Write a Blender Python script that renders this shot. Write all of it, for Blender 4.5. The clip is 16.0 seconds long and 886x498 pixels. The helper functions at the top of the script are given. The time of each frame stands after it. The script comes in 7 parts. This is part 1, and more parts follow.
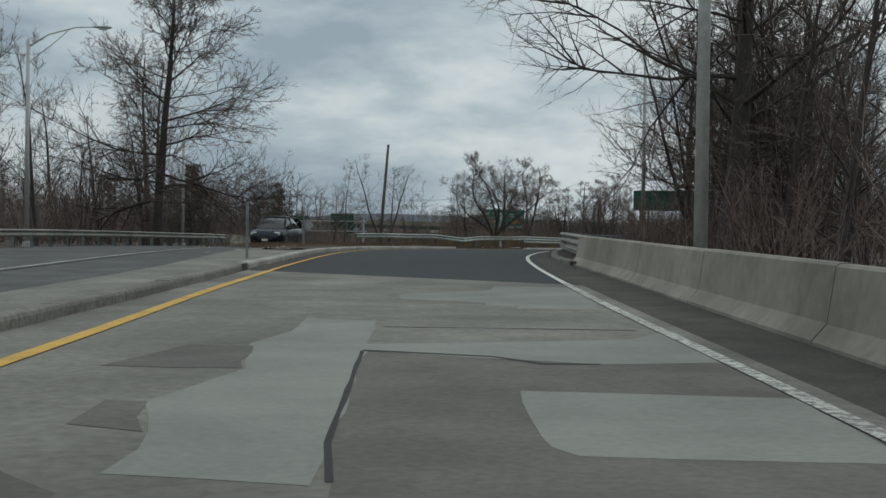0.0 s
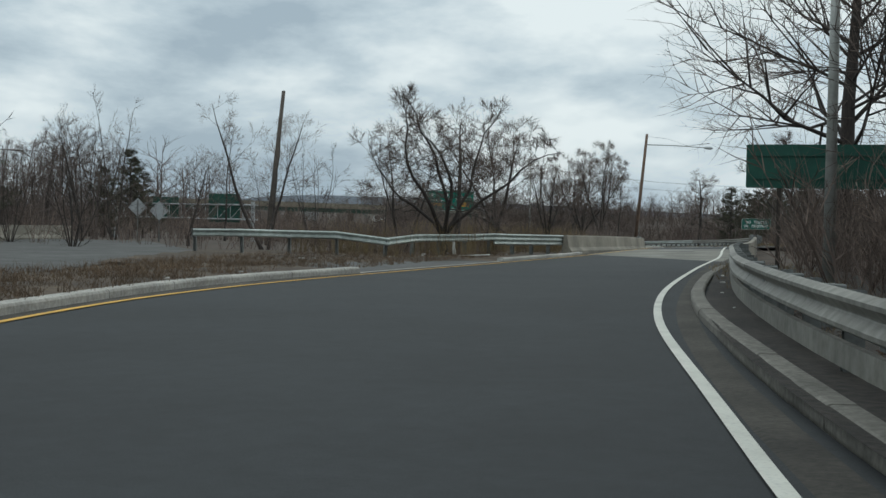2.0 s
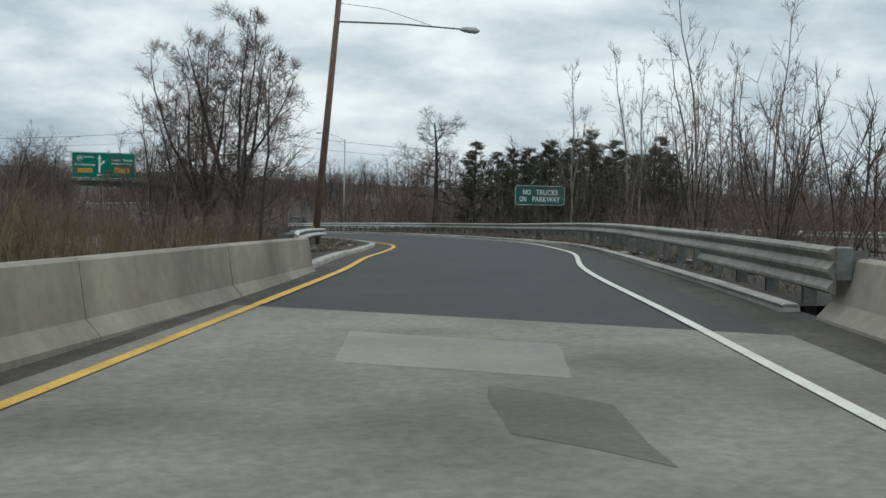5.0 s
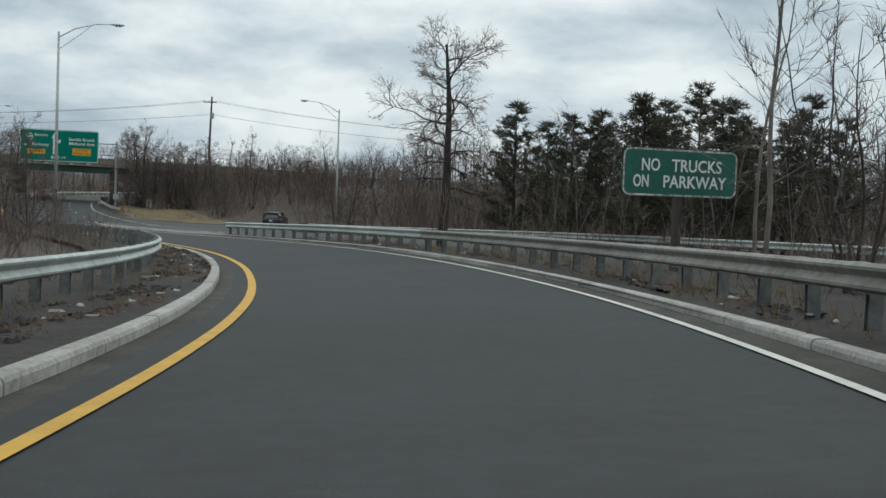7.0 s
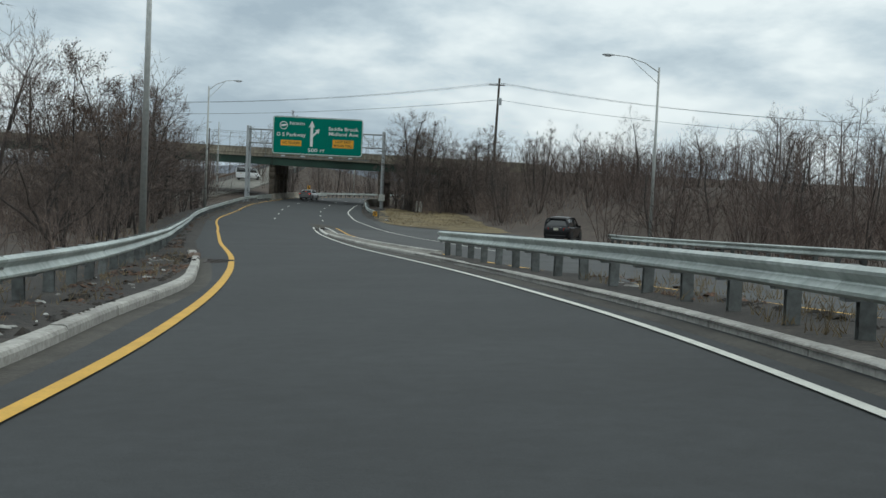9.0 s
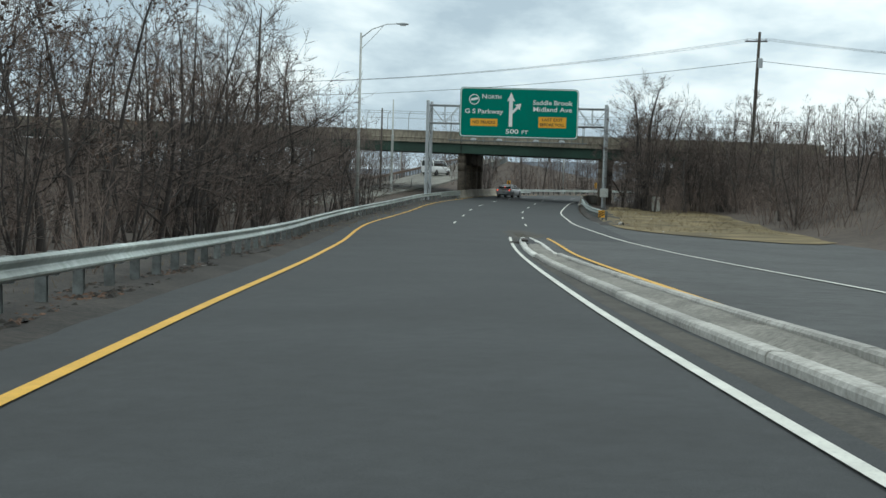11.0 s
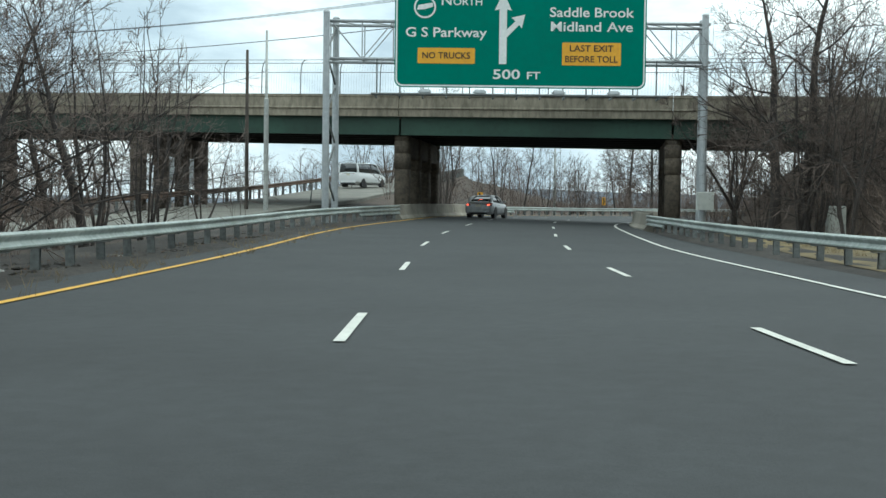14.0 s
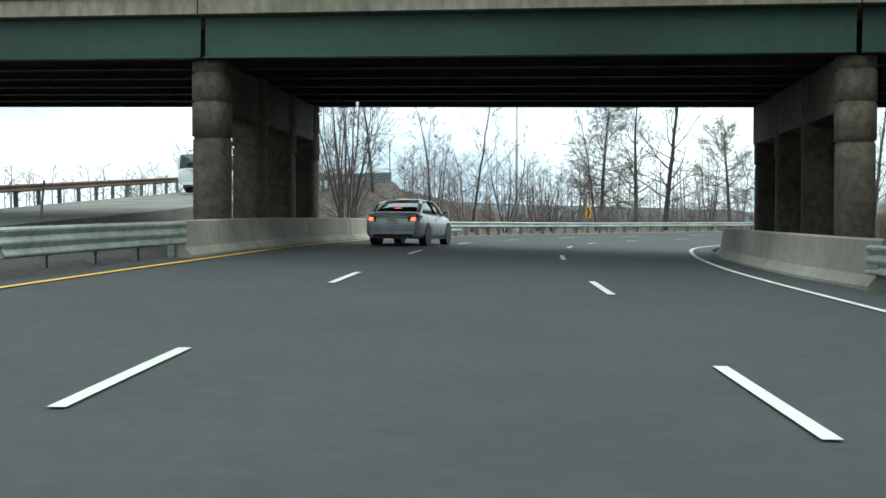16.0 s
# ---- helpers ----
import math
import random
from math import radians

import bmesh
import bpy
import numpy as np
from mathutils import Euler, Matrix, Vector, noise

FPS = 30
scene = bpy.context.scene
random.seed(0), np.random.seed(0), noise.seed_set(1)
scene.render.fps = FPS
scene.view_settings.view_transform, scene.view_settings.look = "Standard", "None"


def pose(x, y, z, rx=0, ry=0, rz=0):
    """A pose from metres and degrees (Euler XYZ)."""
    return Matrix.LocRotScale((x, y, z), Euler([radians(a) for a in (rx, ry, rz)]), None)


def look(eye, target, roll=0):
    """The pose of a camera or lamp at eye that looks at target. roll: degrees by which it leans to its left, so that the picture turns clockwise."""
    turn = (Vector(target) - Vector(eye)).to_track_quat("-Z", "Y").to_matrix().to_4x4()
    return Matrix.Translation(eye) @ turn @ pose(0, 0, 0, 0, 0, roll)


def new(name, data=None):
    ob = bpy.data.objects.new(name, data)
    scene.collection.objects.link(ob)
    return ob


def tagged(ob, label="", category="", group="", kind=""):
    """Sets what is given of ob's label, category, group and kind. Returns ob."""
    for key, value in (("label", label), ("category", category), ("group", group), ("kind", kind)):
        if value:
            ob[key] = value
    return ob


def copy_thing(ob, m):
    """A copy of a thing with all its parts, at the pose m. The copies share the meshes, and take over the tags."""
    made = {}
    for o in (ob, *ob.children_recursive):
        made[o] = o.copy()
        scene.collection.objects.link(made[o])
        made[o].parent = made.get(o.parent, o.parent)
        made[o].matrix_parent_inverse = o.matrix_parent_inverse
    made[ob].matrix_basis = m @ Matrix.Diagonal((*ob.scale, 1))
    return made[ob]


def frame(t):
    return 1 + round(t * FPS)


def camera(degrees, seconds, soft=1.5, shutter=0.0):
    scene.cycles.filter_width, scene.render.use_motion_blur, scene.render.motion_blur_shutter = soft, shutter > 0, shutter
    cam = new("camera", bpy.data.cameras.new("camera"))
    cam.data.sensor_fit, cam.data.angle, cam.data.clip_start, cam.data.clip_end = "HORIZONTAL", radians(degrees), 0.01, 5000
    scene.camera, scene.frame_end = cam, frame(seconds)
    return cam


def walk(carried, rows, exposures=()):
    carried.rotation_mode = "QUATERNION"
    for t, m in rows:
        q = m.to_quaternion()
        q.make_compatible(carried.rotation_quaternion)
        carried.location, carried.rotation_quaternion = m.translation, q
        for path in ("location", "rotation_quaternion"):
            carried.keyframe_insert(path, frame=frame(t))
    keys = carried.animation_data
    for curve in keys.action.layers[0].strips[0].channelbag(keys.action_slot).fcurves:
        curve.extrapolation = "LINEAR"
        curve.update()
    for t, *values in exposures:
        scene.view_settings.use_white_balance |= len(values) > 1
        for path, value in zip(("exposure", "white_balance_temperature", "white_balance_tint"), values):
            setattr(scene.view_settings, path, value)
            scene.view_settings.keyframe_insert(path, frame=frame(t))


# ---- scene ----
cam = camera(39.23, 16.0)
walk(cam, [
    (0, look((5.365, -1.385, 1.156), (3.436, 18.519, 0.818), 0.79)),
    (0.5, look((4.805, 8.891, 1.293), (3.194, 28.821, 0.829), 0.78)),
    (1, look((4.206, 18.757, 1.325), (2.170, 38.645, 0.760), 0.61)),
    (1.5, look((3.329, 29.098, 1.451), (1.393, 48.997, 0.932), 1.05)),
    (2, look((2.931, 39.054, 1.563), (1.894, 59.018, 0.952), 1.03)),
    (2.5, look((2.979, 49.307, 1.529), (3.103, 69.294, 0.815), 0.57)),
    (3, look((3.589, 59.307, 1.429), (4.931, 79.248, 0.693), 0.38)),
    (3.5, look((4.861, 69.006, 1.289), (7.319, 88.838, 0.474), 0.34)),
    (4, look((6.559, 78.657, 1.120), (9.795, 98.377, 0.307), 1.02)),
    (4.2, look((7.320, 82.637, 1.085), (10.775, 102.317, 0.225), 1.06)),
    (6.3, look((15.872, 126.429, 0.595), (19.205, 146.118, -0.521), 2.20)),
    (6.5, look((16.650, 130.253, 0.469), (19.931, 149.945, -0.744), 3.01)),
    (7, look((18.350, 139.965, 0.275), (21.368, 159.710, -0.743), 2.23)),
    (7.5, look((19.826, 149.626, -0.027), (22.428, 169.423, -1.168), 3.12)),
    (8, look((20.750, 159.236, -0.343), (21.978, 179.166, -1.482), 3.08)),
    (8.5, look((20.989, 168.733, -0.638), (20.520, 188.696, -1.761), 2.97)),
    (9, look((20.441, 178.623, -0.928), (18.542, 198.503, -2.013), 2.57)),
    (9.5, look((19.347, 188.001, -1.277), (16.200, 207.721, -2.376), 2.64)),
    (10, look((17.695, 197.321, -1.531), (13.538, 216.850, -2.700), 2.59)),
    (10.2, look((16.863, 201.131, -1.640), (12.370, 220.584, -2.810), 2.56)),
    (12.3, look((6.242, 242.103, -3.016), (0.879, 261.333, -4.208), 1.25)),
    (12.5, look((5.167, 246.249, -3.151), (-0.130, 265.504, -4.234), 1.26)),
    (13, look((2.592, 256.771, -3.455), (-2.455, 276.094, -4.522), 1.68)),
    (13.5, look((0.143, 267.238, -3.637), (-4.461, 286.681, -4.507), 0.64)),
    (14, look((-2.094, 277.869, -3.713), (-6.364, 297.396, -4.403), 0.70)),
    (14.5, look((-4.048, 288.326, -3.768), (-8.025, 307.913, -4.508), 0.14)),
    (15, look((-5.835, 298.369, -3.786), (-9.599, 318.003, -4.371), 0.16)),
    (15.5, look((-7.400, 307.988, -3.713), (-10.993, 327.656, -4.221), 0.15)),
    (16, look((-8.874, 317.632, -3.661), (-12.180, 337.352, -4.113), 0.19)),
], exposures=[(0, -0.88, 6200, 2), (0.5, -1.04, 6150, 1), (1.0, -1.12, 6150, 1), (1.5, -0.74, 6150, 1), (2, -0.56, 6150, 1), (2.5, -0.37, 6150, 1), (3.0, -0.4, 6200, 2), (3.5, -0.53, 6200, 2), (4.0, -0.46, 6200, 2), (4.5, -0.44, 6250, 3), (6.5, -0.5, 6250, 3), (8, -0.49, 6200, 2), (10, -0.39, 6150, 0), (12.5, 0.1, 6100, -3), (13.5, 0.12, 6050, -4), (14.5, 0.2, 6000, -5), (16, 0.52, 6000, -5)])

# world: an overcast winter sky, brighter overhead, with soft grey-blue clouds
world = bpy.data.worlds.new("overcast_sky")
scene.world = world
world.use_nodes = True
wn, wl = world.node_tree.nodes, world.node_tree.links
wn.clear()
w_out = wn.new("ShaderNodeOutputWorld")
w_bg = wn.new("ShaderNodeBackground")
w_sky = wn.new("ShaderNodeTexSky")
w_sky.sky_type, w_sky.sun_disc = "NISHITA", False
w_sky.sun_elevation, w_sky.sun_rotation = radians(38), radians(60)
w_sky.air_density, w_sky.dust_density = 1.0, 3.0
w_dim = wn.new("ShaderNodeMix")
w_dim.data_type, w_dim.blend_type = "RGBA", "MULTIPLY"
w_dim.inputs[0].default_value = 1.0
w_dim.inputs[7].default_value = (0.10, 0.10, 0.10, 1)
w_tc = wn.new("ShaderNodeTexCoord")
w_sep = wn.new("ShaderNodeSeparateXYZ")
w_map = wn.new("ShaderNodeMapping")
w_map.inputs["Scale"].default_value = (1.0, 1.0, 2.7)
w_n1 = wn.new("ShaderNodeTexNoise")
w_n1.inputs["Scale"].default_value, w_n1.inputs["Detail"].default_value, w_n1.inputs["Roughness"].default_value = 4.6, 8, 0.55
w_n1.inputs["Distortion"].default_value = 0.12
w_ramp = wn.new("ShaderNodeValToRGB")
cr = w_ramp.color_ramp
cr.elements[0].position, cr.elements[0].color = 0.38, (0.60, 0.69, 0.79, 1)
cr.elements[1].position, cr.elements[1].color = 0.60, (1.27, 1.29, 1.31, 1)
mid = cr.elements.new(0.48)
mid.color = (0.86, 0.94, 1.02, 1)
w_up = wn.new("ShaderNodeMapRange")
w_up.inputs["From Min"].default_value, w_up.inputs["From Max"].default_value = 0.20, 0.75
w_up.inputs["To Min"].default_value, w_up.inputs["To Max"].default_value = 0.0, 1.0
w_top = wn.new("ShaderNodeMix")
w_top.data_type = "RGBA"
w_top.inputs[7].default_value = (1.45, 1.48, 1.50, 1)
w_mix = wn.new("ShaderNodeMix")
w_mix.data_type = "RGBA"
w_mix.inputs[0].default_value = 0.93
wl.new(w_tc.outputs["Generated"], w_map.inputs["Vector"])
wl.new(w_tc.outputs["Generated"], w_sep.inputs[0])
wl.new(w_map.outputs[0], w_n1.inputs["Vector"])
wl.new(w_n1.outputs["Fac"], w_ramp.inputs[0])
wl.new(w_sep.outputs[2], w_up.inputs[0])
wl.new(w_up.outputs[0], w_top.inputs[0])
wl.new(w_ramp.outputs[0], w_top.inputs[6])
wl.new(w_sky.outputs[0], w_dim.inputs[6])
wl.new(w_dim.outputs[2], w_mix.inputs[6])
wl.new(w_top.outputs[2], w_mix.inputs[7])
wl.new(w_mix.outputs[2], w_bg.inputs["Color"])
w_bg.inputs["Strength"].default_value = 1.0
wl.new(w_bg.outputs[0], w_out.inputs["Surface"])

sun = new("sun", bpy.data.lights.new("sun", "SUN"))
sun.data.energy, sun.data.angle, sun.data.color = 0.4, radians(30), (1.0, 0.96, 0.9)
sun.matrix_world = look((0, 0, 60), (-30, -17, 23))
scene.view_settings.exposure = 0.0


# ---- materials ----
def mat(name, col, rough=0.8, metal=0.0, col2=None, scale=6.0, big=0.25, bump=0.15, detail=6, spec=0.5, rand=0.0, coords="Position", stretch=(1, 1, 1), island=0.0, lo=0.35, hi=0.65, broad=0.0):
    m = bpy.data.materials.new(name)
    m.use_nodes = True
    n, l = m.node_tree.nodes, m.node_tree.links
    b = n["Principled BSDF"]
    b.inputs["Roughness"].default_value, b.inputs["Metallic"].default_value = rough, metal
    b.inputs["Specular IOR Level"].default_value = spec
    col2 = col2 or tuple(c * 0.72 for c in col)
    if coords == "Position":
        src = n.new("ShaderNodeNewGeometry").outputs["Position"]
    else:
        src = n.new("ShaderNodeTexCoord").outputs["Object"]
    mp = n.new("ShaderNodeMapping")
    mp.inputs["Scale"].default_value = stretch
    l.new(src, mp.inputs["Vector"])
    n1 = n.new("ShaderNodeTexNoise")
    n1.inputs["Scale"].default_value, n1.inputs["Detail"].default_value = scale, detail
    n1.inputs["Roughness"].default_value = 0.62
    n2 = n.new("ShaderNodeTexNoise")
    n2.inputs["Scale"].default_value, n2.inputs["Detail"].default_value = scale * 0.07, 4
    l.new(mp.outputs[0], n1.inputs["Vector"])
    l.new(mp.outputs[0], n2.inputs["Vector"])
    r1 = n.new("ShaderNodeMapRange")
    r1.inputs["From Min"].default_value, r1.inputs["From Max"].default_value = lo, hi
    l.new(n1.outputs["Fac"], r1.inputs[0])
    mx = n.new("ShaderNodeMix")
    mx.data_type = "RGBA"
    mx.inputs[6].default_value, mx.inputs[7].default_value = (*col2, 1), (*col, 1)
    l.new(r1.outputs[0], mx.inputs[0])
    r2 = n.new("ShaderNodeMapRange")
    r2.inputs["From Min"].default_value, r2.inputs["From Max"].default_value = 0.3, 0.7
    r2.inputs["To Min"].default_value, r2.inputs["To Max"].default_value = 1 - big, 1 + big
    l.new(n2.outputs["Fac"], r2.inputs[0])
    val = r2.outputs[0]
    if rand or island:
        if rand:
            rn = n.new("ShaderNodeObjectInfo").outputs["Random"]
        else:
            rn = n.new("ShaderNodeNewGeometry").outputs["Random Per Island"]
        r3 = n.new("ShaderNodeMapRange")
        a = rand or island
        r3.inputs["To Min"].default_value, r3.inputs["To Max"].default_value = 1 - a, 1 + a
        l.new(rn, r3.inputs[0])
        mu = n.new("ShaderNodeMath")
        mu.operation = "MULTIPLY"
        l.new(val, mu.inputs[0])
        l.new(r3.outputs[0], mu.inputs[1])
        val = mu.outputs[0]
    if broad:
        # slow drift of tone over several metres: traffic film, old stains
        n4 = n.new("ShaderNodeTexNoise")
        n4.inputs["Scale"].default_value, n4.inputs["Detail"].default_value = 0.35, 5
        l.new(src, n4.inputs["Vector"])
        r4 = n.new("ShaderNodeMapRange")
        r4.inputs["From Min"].default_value, r4.inputs["From Max"].default_value = 0.3, 0.7
        r4.inputs["To Min"].default_value, r4.inputs["To Max"].default_value = 1 - broad, 1 + broad
        l.new(n4.outputs["Fac"], r4.inputs[0])
        m4 = n.new("ShaderNodeMath")
        m4.operation = "MULTIPLY"
        l.new(val, m4.inputs[0])
        l.new(r4.outputs[0], m4.inputs[1])
        val = m4.outputs[0]
    vm = n.new("ShaderNodeVectorMath")
    vm.operation = "SCALE"
    l.new(mx.outputs[2], vm.inputs[0])
    l.new(val, vm.inputs["Scale"])
    l.new(vm.outputs[0], b.inputs["Base Color"])
    if bump:
        bp = n.new("ShaderNodeBump")
        bp.inputs["Strength"].default_value, bp.inputs["Distance"].default_value = bump, 0.02
        l.new(n1.outputs["Fac"], bp.inputs["Height"])
        l.new(bp.outputs[0], b.inputs["Normal"])
    return m


def glow(name, col, strength):
    m = bpy.data.materials.new(name)
    m.use_nodes = True
    b = m.node_tree.nodes["Principled BSDF"]
    b.inputs["Base Color"].default_value = (*col, 1)
    b.inputs["Emission Color"].default_value = (*col, 1)
    b.inputs["Emission Strength"].default_value = strength
    return m


M = {}
M["asphalt"] = mat("asphalt", (0.0355, 0.0385, 0.0405), 0.85, scale=60, col2=(0.0232, 0.0255, 0.027), big=0.16, bump=0.25, broad=0.18)
M["new_asphalt"] = mat("fresh asphalt", (0.0265, 0.0302, 0.033), 0.85, scale=60, col2=(0.017, 0.0198, 0.022), big=0.16, bump=0.25, broad=0.18)
M["side_asphalt"] = mat("grey side road asphalt", (0.068, 0.070, 0.070), 0.88, scale=40, col2=(0.045, 0.047, 0.047), big=0.2, bump=0.25, broad=0.22)
M["old_asphalt"] = mat("worn asphalt", (0.098, 0.098, 0.094), 0.9, scale=22, col2=(0.062, 0.062, 0.060), big=0.25, bump=0.25, broad=0.25)
M["deck"] = mat("worn deck concrete", (0.198, 0.192, 0.165), 0.88, scale=9, col2=(0.138, 0.133, 0.114), big=0.22, bump=0.2, broad=0.28)
M["patch_light"] = mat("new patch concrete", (0.236, 0.238, 0.212), 0.85, scale=14, col2=(0.200, 0.202, 0.184), big=0.12, bump=0.12, broad=0.16)
M["patch_dark"] = mat("old patch concrete", (0.128, 0.122, 0.106), 0.9, scale=14, col2=(0.095, 0.091, 0.080), big=0.2, bump=0.2, broad=0.25)
M["crack"] = mat("crack filler", (0.03, 0.03, 0.03), 0.9, scale=20, big=0.2)
M["concrete"] = mat("barrier concrete", (0.285, 0.265, 0.222), 0.9, scale=5, col2=(0.20, 0.185, 0.153), big=0.24, bump=0.2, rand=0.08, broad=0.22, lo=0.25, hi=0.75)
M["curb"] = mat("curb concrete", (0.44, 0.43, 0.40), 0.9, scale=12, col2=(0.27, 0.26, 0.235), big=0.22, bump=0.35, rand=0.1)
M["curb_white"] = mat("worn white curb paint", (0.66, 0.66, 0.62), 0.8, scale=9, col2=(0.40, 0.39, 0.35), big=0.2, bump=0.3, rand=0.08)
M["curb_dirty"] = mat("dirty curb concrete", (0.215, 0.205, 0.18), 0.9, scale=12, col2=(0.115, 0.11, 0.095), big=0.25, bump=0.35, rand=0.1)
M["bridge"] = mat("weathered bridge concrete", (0.30, 0.265, 0.205), 0.92, scale=4, col2=(0.165, 0.145, 0.110), big=0.25, bump=0.2, stretch=(1, 1, 0.35))
# besides the stains, the base colour is lowered to carry under-deck shade
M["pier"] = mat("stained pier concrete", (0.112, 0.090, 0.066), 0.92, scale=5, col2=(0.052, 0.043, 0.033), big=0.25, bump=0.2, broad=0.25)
M["green_steel"] = mat("green painted steel with rust", (0.020, 0.054, 0.036), 0.6, scale=3, col2=(0.014, 0.037, 0.026), big=0.3, bump=0.1, lo=0.25, hi=0.5, broad=0.2)
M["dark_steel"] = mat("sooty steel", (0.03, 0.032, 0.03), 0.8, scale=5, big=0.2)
M["rust"] = mat("rusty steel", (0.13, 0.075, 0.045), 0.85, scale=9, col2=(0.06, 0.04, 0.03), big=0.3)
M["rail"] = mat("galvanised rail steel", (0.47, 0.51, 0.49), 0.42, 0.55, scale=5, col2=(0.30, 0.34, 0.315), big=0.28, bump=0.06, rand=0.1)
M["rail_old"] = mat("weathered rail steel", (0.29, 0.285, 0.255), 0.6, 0.35, scale=6, col2=(0.17, 0.165, 0.145), big=0.3, bump=0.1, rand=0.12)
M["post"] = mat("weathered steel post", (0.21, 0.225, 0.22), 0.65, 0.4, scale=7, col2=(0.12, 0.125, 0.12), big=0.2, rand=0.2)
M["pole"] = mat("galvanised pole", (0.47, 0.48, 0.46), 0.5, 0.45, scale=6, col2=(0.36, 0.37, 0.35), big=0.12, bump=0.04)
M["brown_pole"] = mat("brown creosoted wood", (0.27, 0.185, 0.135), 0.9, scale=14, col2=(0.15, 0.103, 0.078), big=0.25, stretch=(1, 1, 0.08), bump=0.4)
M["wood_pole"] = mat("weathered wood pole", (0.082, 0.068, 0.056), 0.9, scale=14, col2=(0.043, 0.037, 0.032), big=0.25, stretch=(1, 1, 0.08), bump=0.4)
M["white_paint"] = mat("white road paint", (0.61, 0.61, 0.55), 0.7, scale=30, col2=(0.46, 0.46, 0.43), big=0.12, bump=0.15, lo=0.25, hi=0.5)
M["white_worn"] = mat("worn white paint", (0.52, 0.52, 0.48), 0.75, scale=13, col2=(0.17, 0.168, 0.155), big=0.3, bump=0.2, lo=0.42, hi=0.56)
M["yellow_paint"] = mat("yellow road paint", (0.62, 0.36, 0.045), 0.7, scale=30, col2=(0.45, 0.27, 0.045), big=0.12, bump=0.15, lo=0.25, hi=0.5)
M["yellow_worn"] = mat("faded yellow paint", (0.58, 0.35, 0.055), 0.75, scale=20, col2=(0.33, 0.23, 0.07), big=0.2, bump=0.15, lo=0.3, hi=0.5)
M["ground"] = mat("winter scrub ground", (0.088, 0.066, 0.050), 0.95, scale=3, col2=(0.047, 0.036, 0.029), big=0.3, bump=0.6)
M["grass"] = mat("dormant grass", (0.185, 0.140, 0.062), 0.95, scale=5, col2=(0.105, 0.082, 0.040), big=0.3, bump=0.5, broad=0.25)
M["blade"] = mat("dry grass blades", (0.215, 0.165, 0.088), 0.9, scale=2, col2=(0.13, 0.095, 0.052), big=0.3, bump=0, island=0.35)
M["dirt"] = mat("dark gritty dirt", (0.050, 0.042, 0.035), 0.95, scale=9, col2=(0.016, 0.0145, 0.013), big=0.34, bump=0.8, broad=0.3)
M["silt"] = mat("brown shoulder silt", (0.072, 0.065, 0.054), 0.95, scale=18, col2=(0.038, 0.035, 0.030), big=0.3, bump=0.35, broad=0.3)
M["bark"] = mat("grey brown bark", (0.066, 0.055, 0.049), 0.95, scale=16, col2=(0.034, 0.029, 0.027), big=0.2, bump=0.6, rand=0.25, coords="Object", stretch=(1, 1, 0.25))
M["twig"] = mat("bare twigs", (0.165, 0.127, 0.106), 0.95, scale=2, col2=(0.10, 0.078, 0.067), big=0.2, bump=0, rand=0.25, coords="Object")
M["pale_twig"] = mat("pale grey stems", (0.23, 0.205, 0.18), 0.95, scale=2, col2=(0.13, 0.11, 0.097), big=0.25, bump=0, island=0.3, coords="Object")
M["sod"] = mat("dull brown sod", (0.088, 0.064, 0.041), 0.95, scale=5, col2=(0.046, 0.034, 0.025), big=0.3, bump=0.5, broad=0.25)
M["sod_blade"] = mat("dull brown grass blades", (0.155, 0.105, 0.062), 0.9, scale=2, col2=(0.09, 0.062, 0.04), big=0.3, bump=0, island=0.35)
M["brush"] = mat("brown brush stems", (0.185, 0.140, 0.116), 0.95, scale=1.5, col2=(0.105, 0.081, 0.070), big=0.3, bump=0, island=0.4, coords="Object")
M["woods"] = mat("far bare woods", (0.150, 0.120, 0.108), 0.95, scale=0.6, col2=(0.095, 0.079, 0.074), big=0.25, bump=0, island=0.35)
M["dead_leaf"] = mat("dead oak leaves", (0.115, 0.066, 0.042), 0.9, scale=3, col2=(0.062, 0.040, 0.029), big=0.2, bump=0, island=0.4, coords="Object")
M["bramble"] = mat("dark reddish bramble", (0.120, 0.086, 0.072), 0.95, scale=1.5, col2=(0.066, 0.050, 0.044), big=0.3, bump=0, island=0.4, coords="Object")
M["needle"] = mat("pine needles", (0.078, 0.076, 0.046), 0.85, scale=1.5, col2=(0.040, 0.041, 0.027), big=0.3, bump=0, island=0.4, coords="Object")
M["sign_green"] = mat("green sign sheeting", (0.0, 0.185, 0.130), 0.6, scale=3, col2=(0.0, 0.165, 0.118), big=0.06, bump=0, spec=0.2)
M["sign_green_old"] = mat("faded green sign sheeting", (0.014, 0.122, 0.090), 0.6, scale=5, col2=(0.012, 0.096, 0.072), big=0.14, bump=0)
M["sign_white"] = mat("white sign sheeting", (0.80, 0.82, 0.80), 0.5, scale=8, col2=(0.70, 0.72, 0.70), big=0.05, bump=0)
M["sign_yellow"] = mat("yellow sign sheeting", (0.80, 0.40, 0.02), 0.5, scale=6, col2=(0.72, 0.35, 0.02), big=0.06, bump=0)
M["sign_black"] = mat("black legend", (0.015, 0.015, 0.015), 0.5, scale=6, big=0.05, bump=0)
M["sign_back"] = mat("dull green sign back", (0.012, 0.085, 0.06), 0.6, 0.1, scale=4, col2=(0.01, 0.065, 0.048), big=0.15, bump=0)
M["alu"] = mat("dull aluminium", (0.45, 0.47, 0.48), 0.45, 0.5, scale=6, col2=(0.36, 0.38, 0.39), big=0.1, bump=0.03)
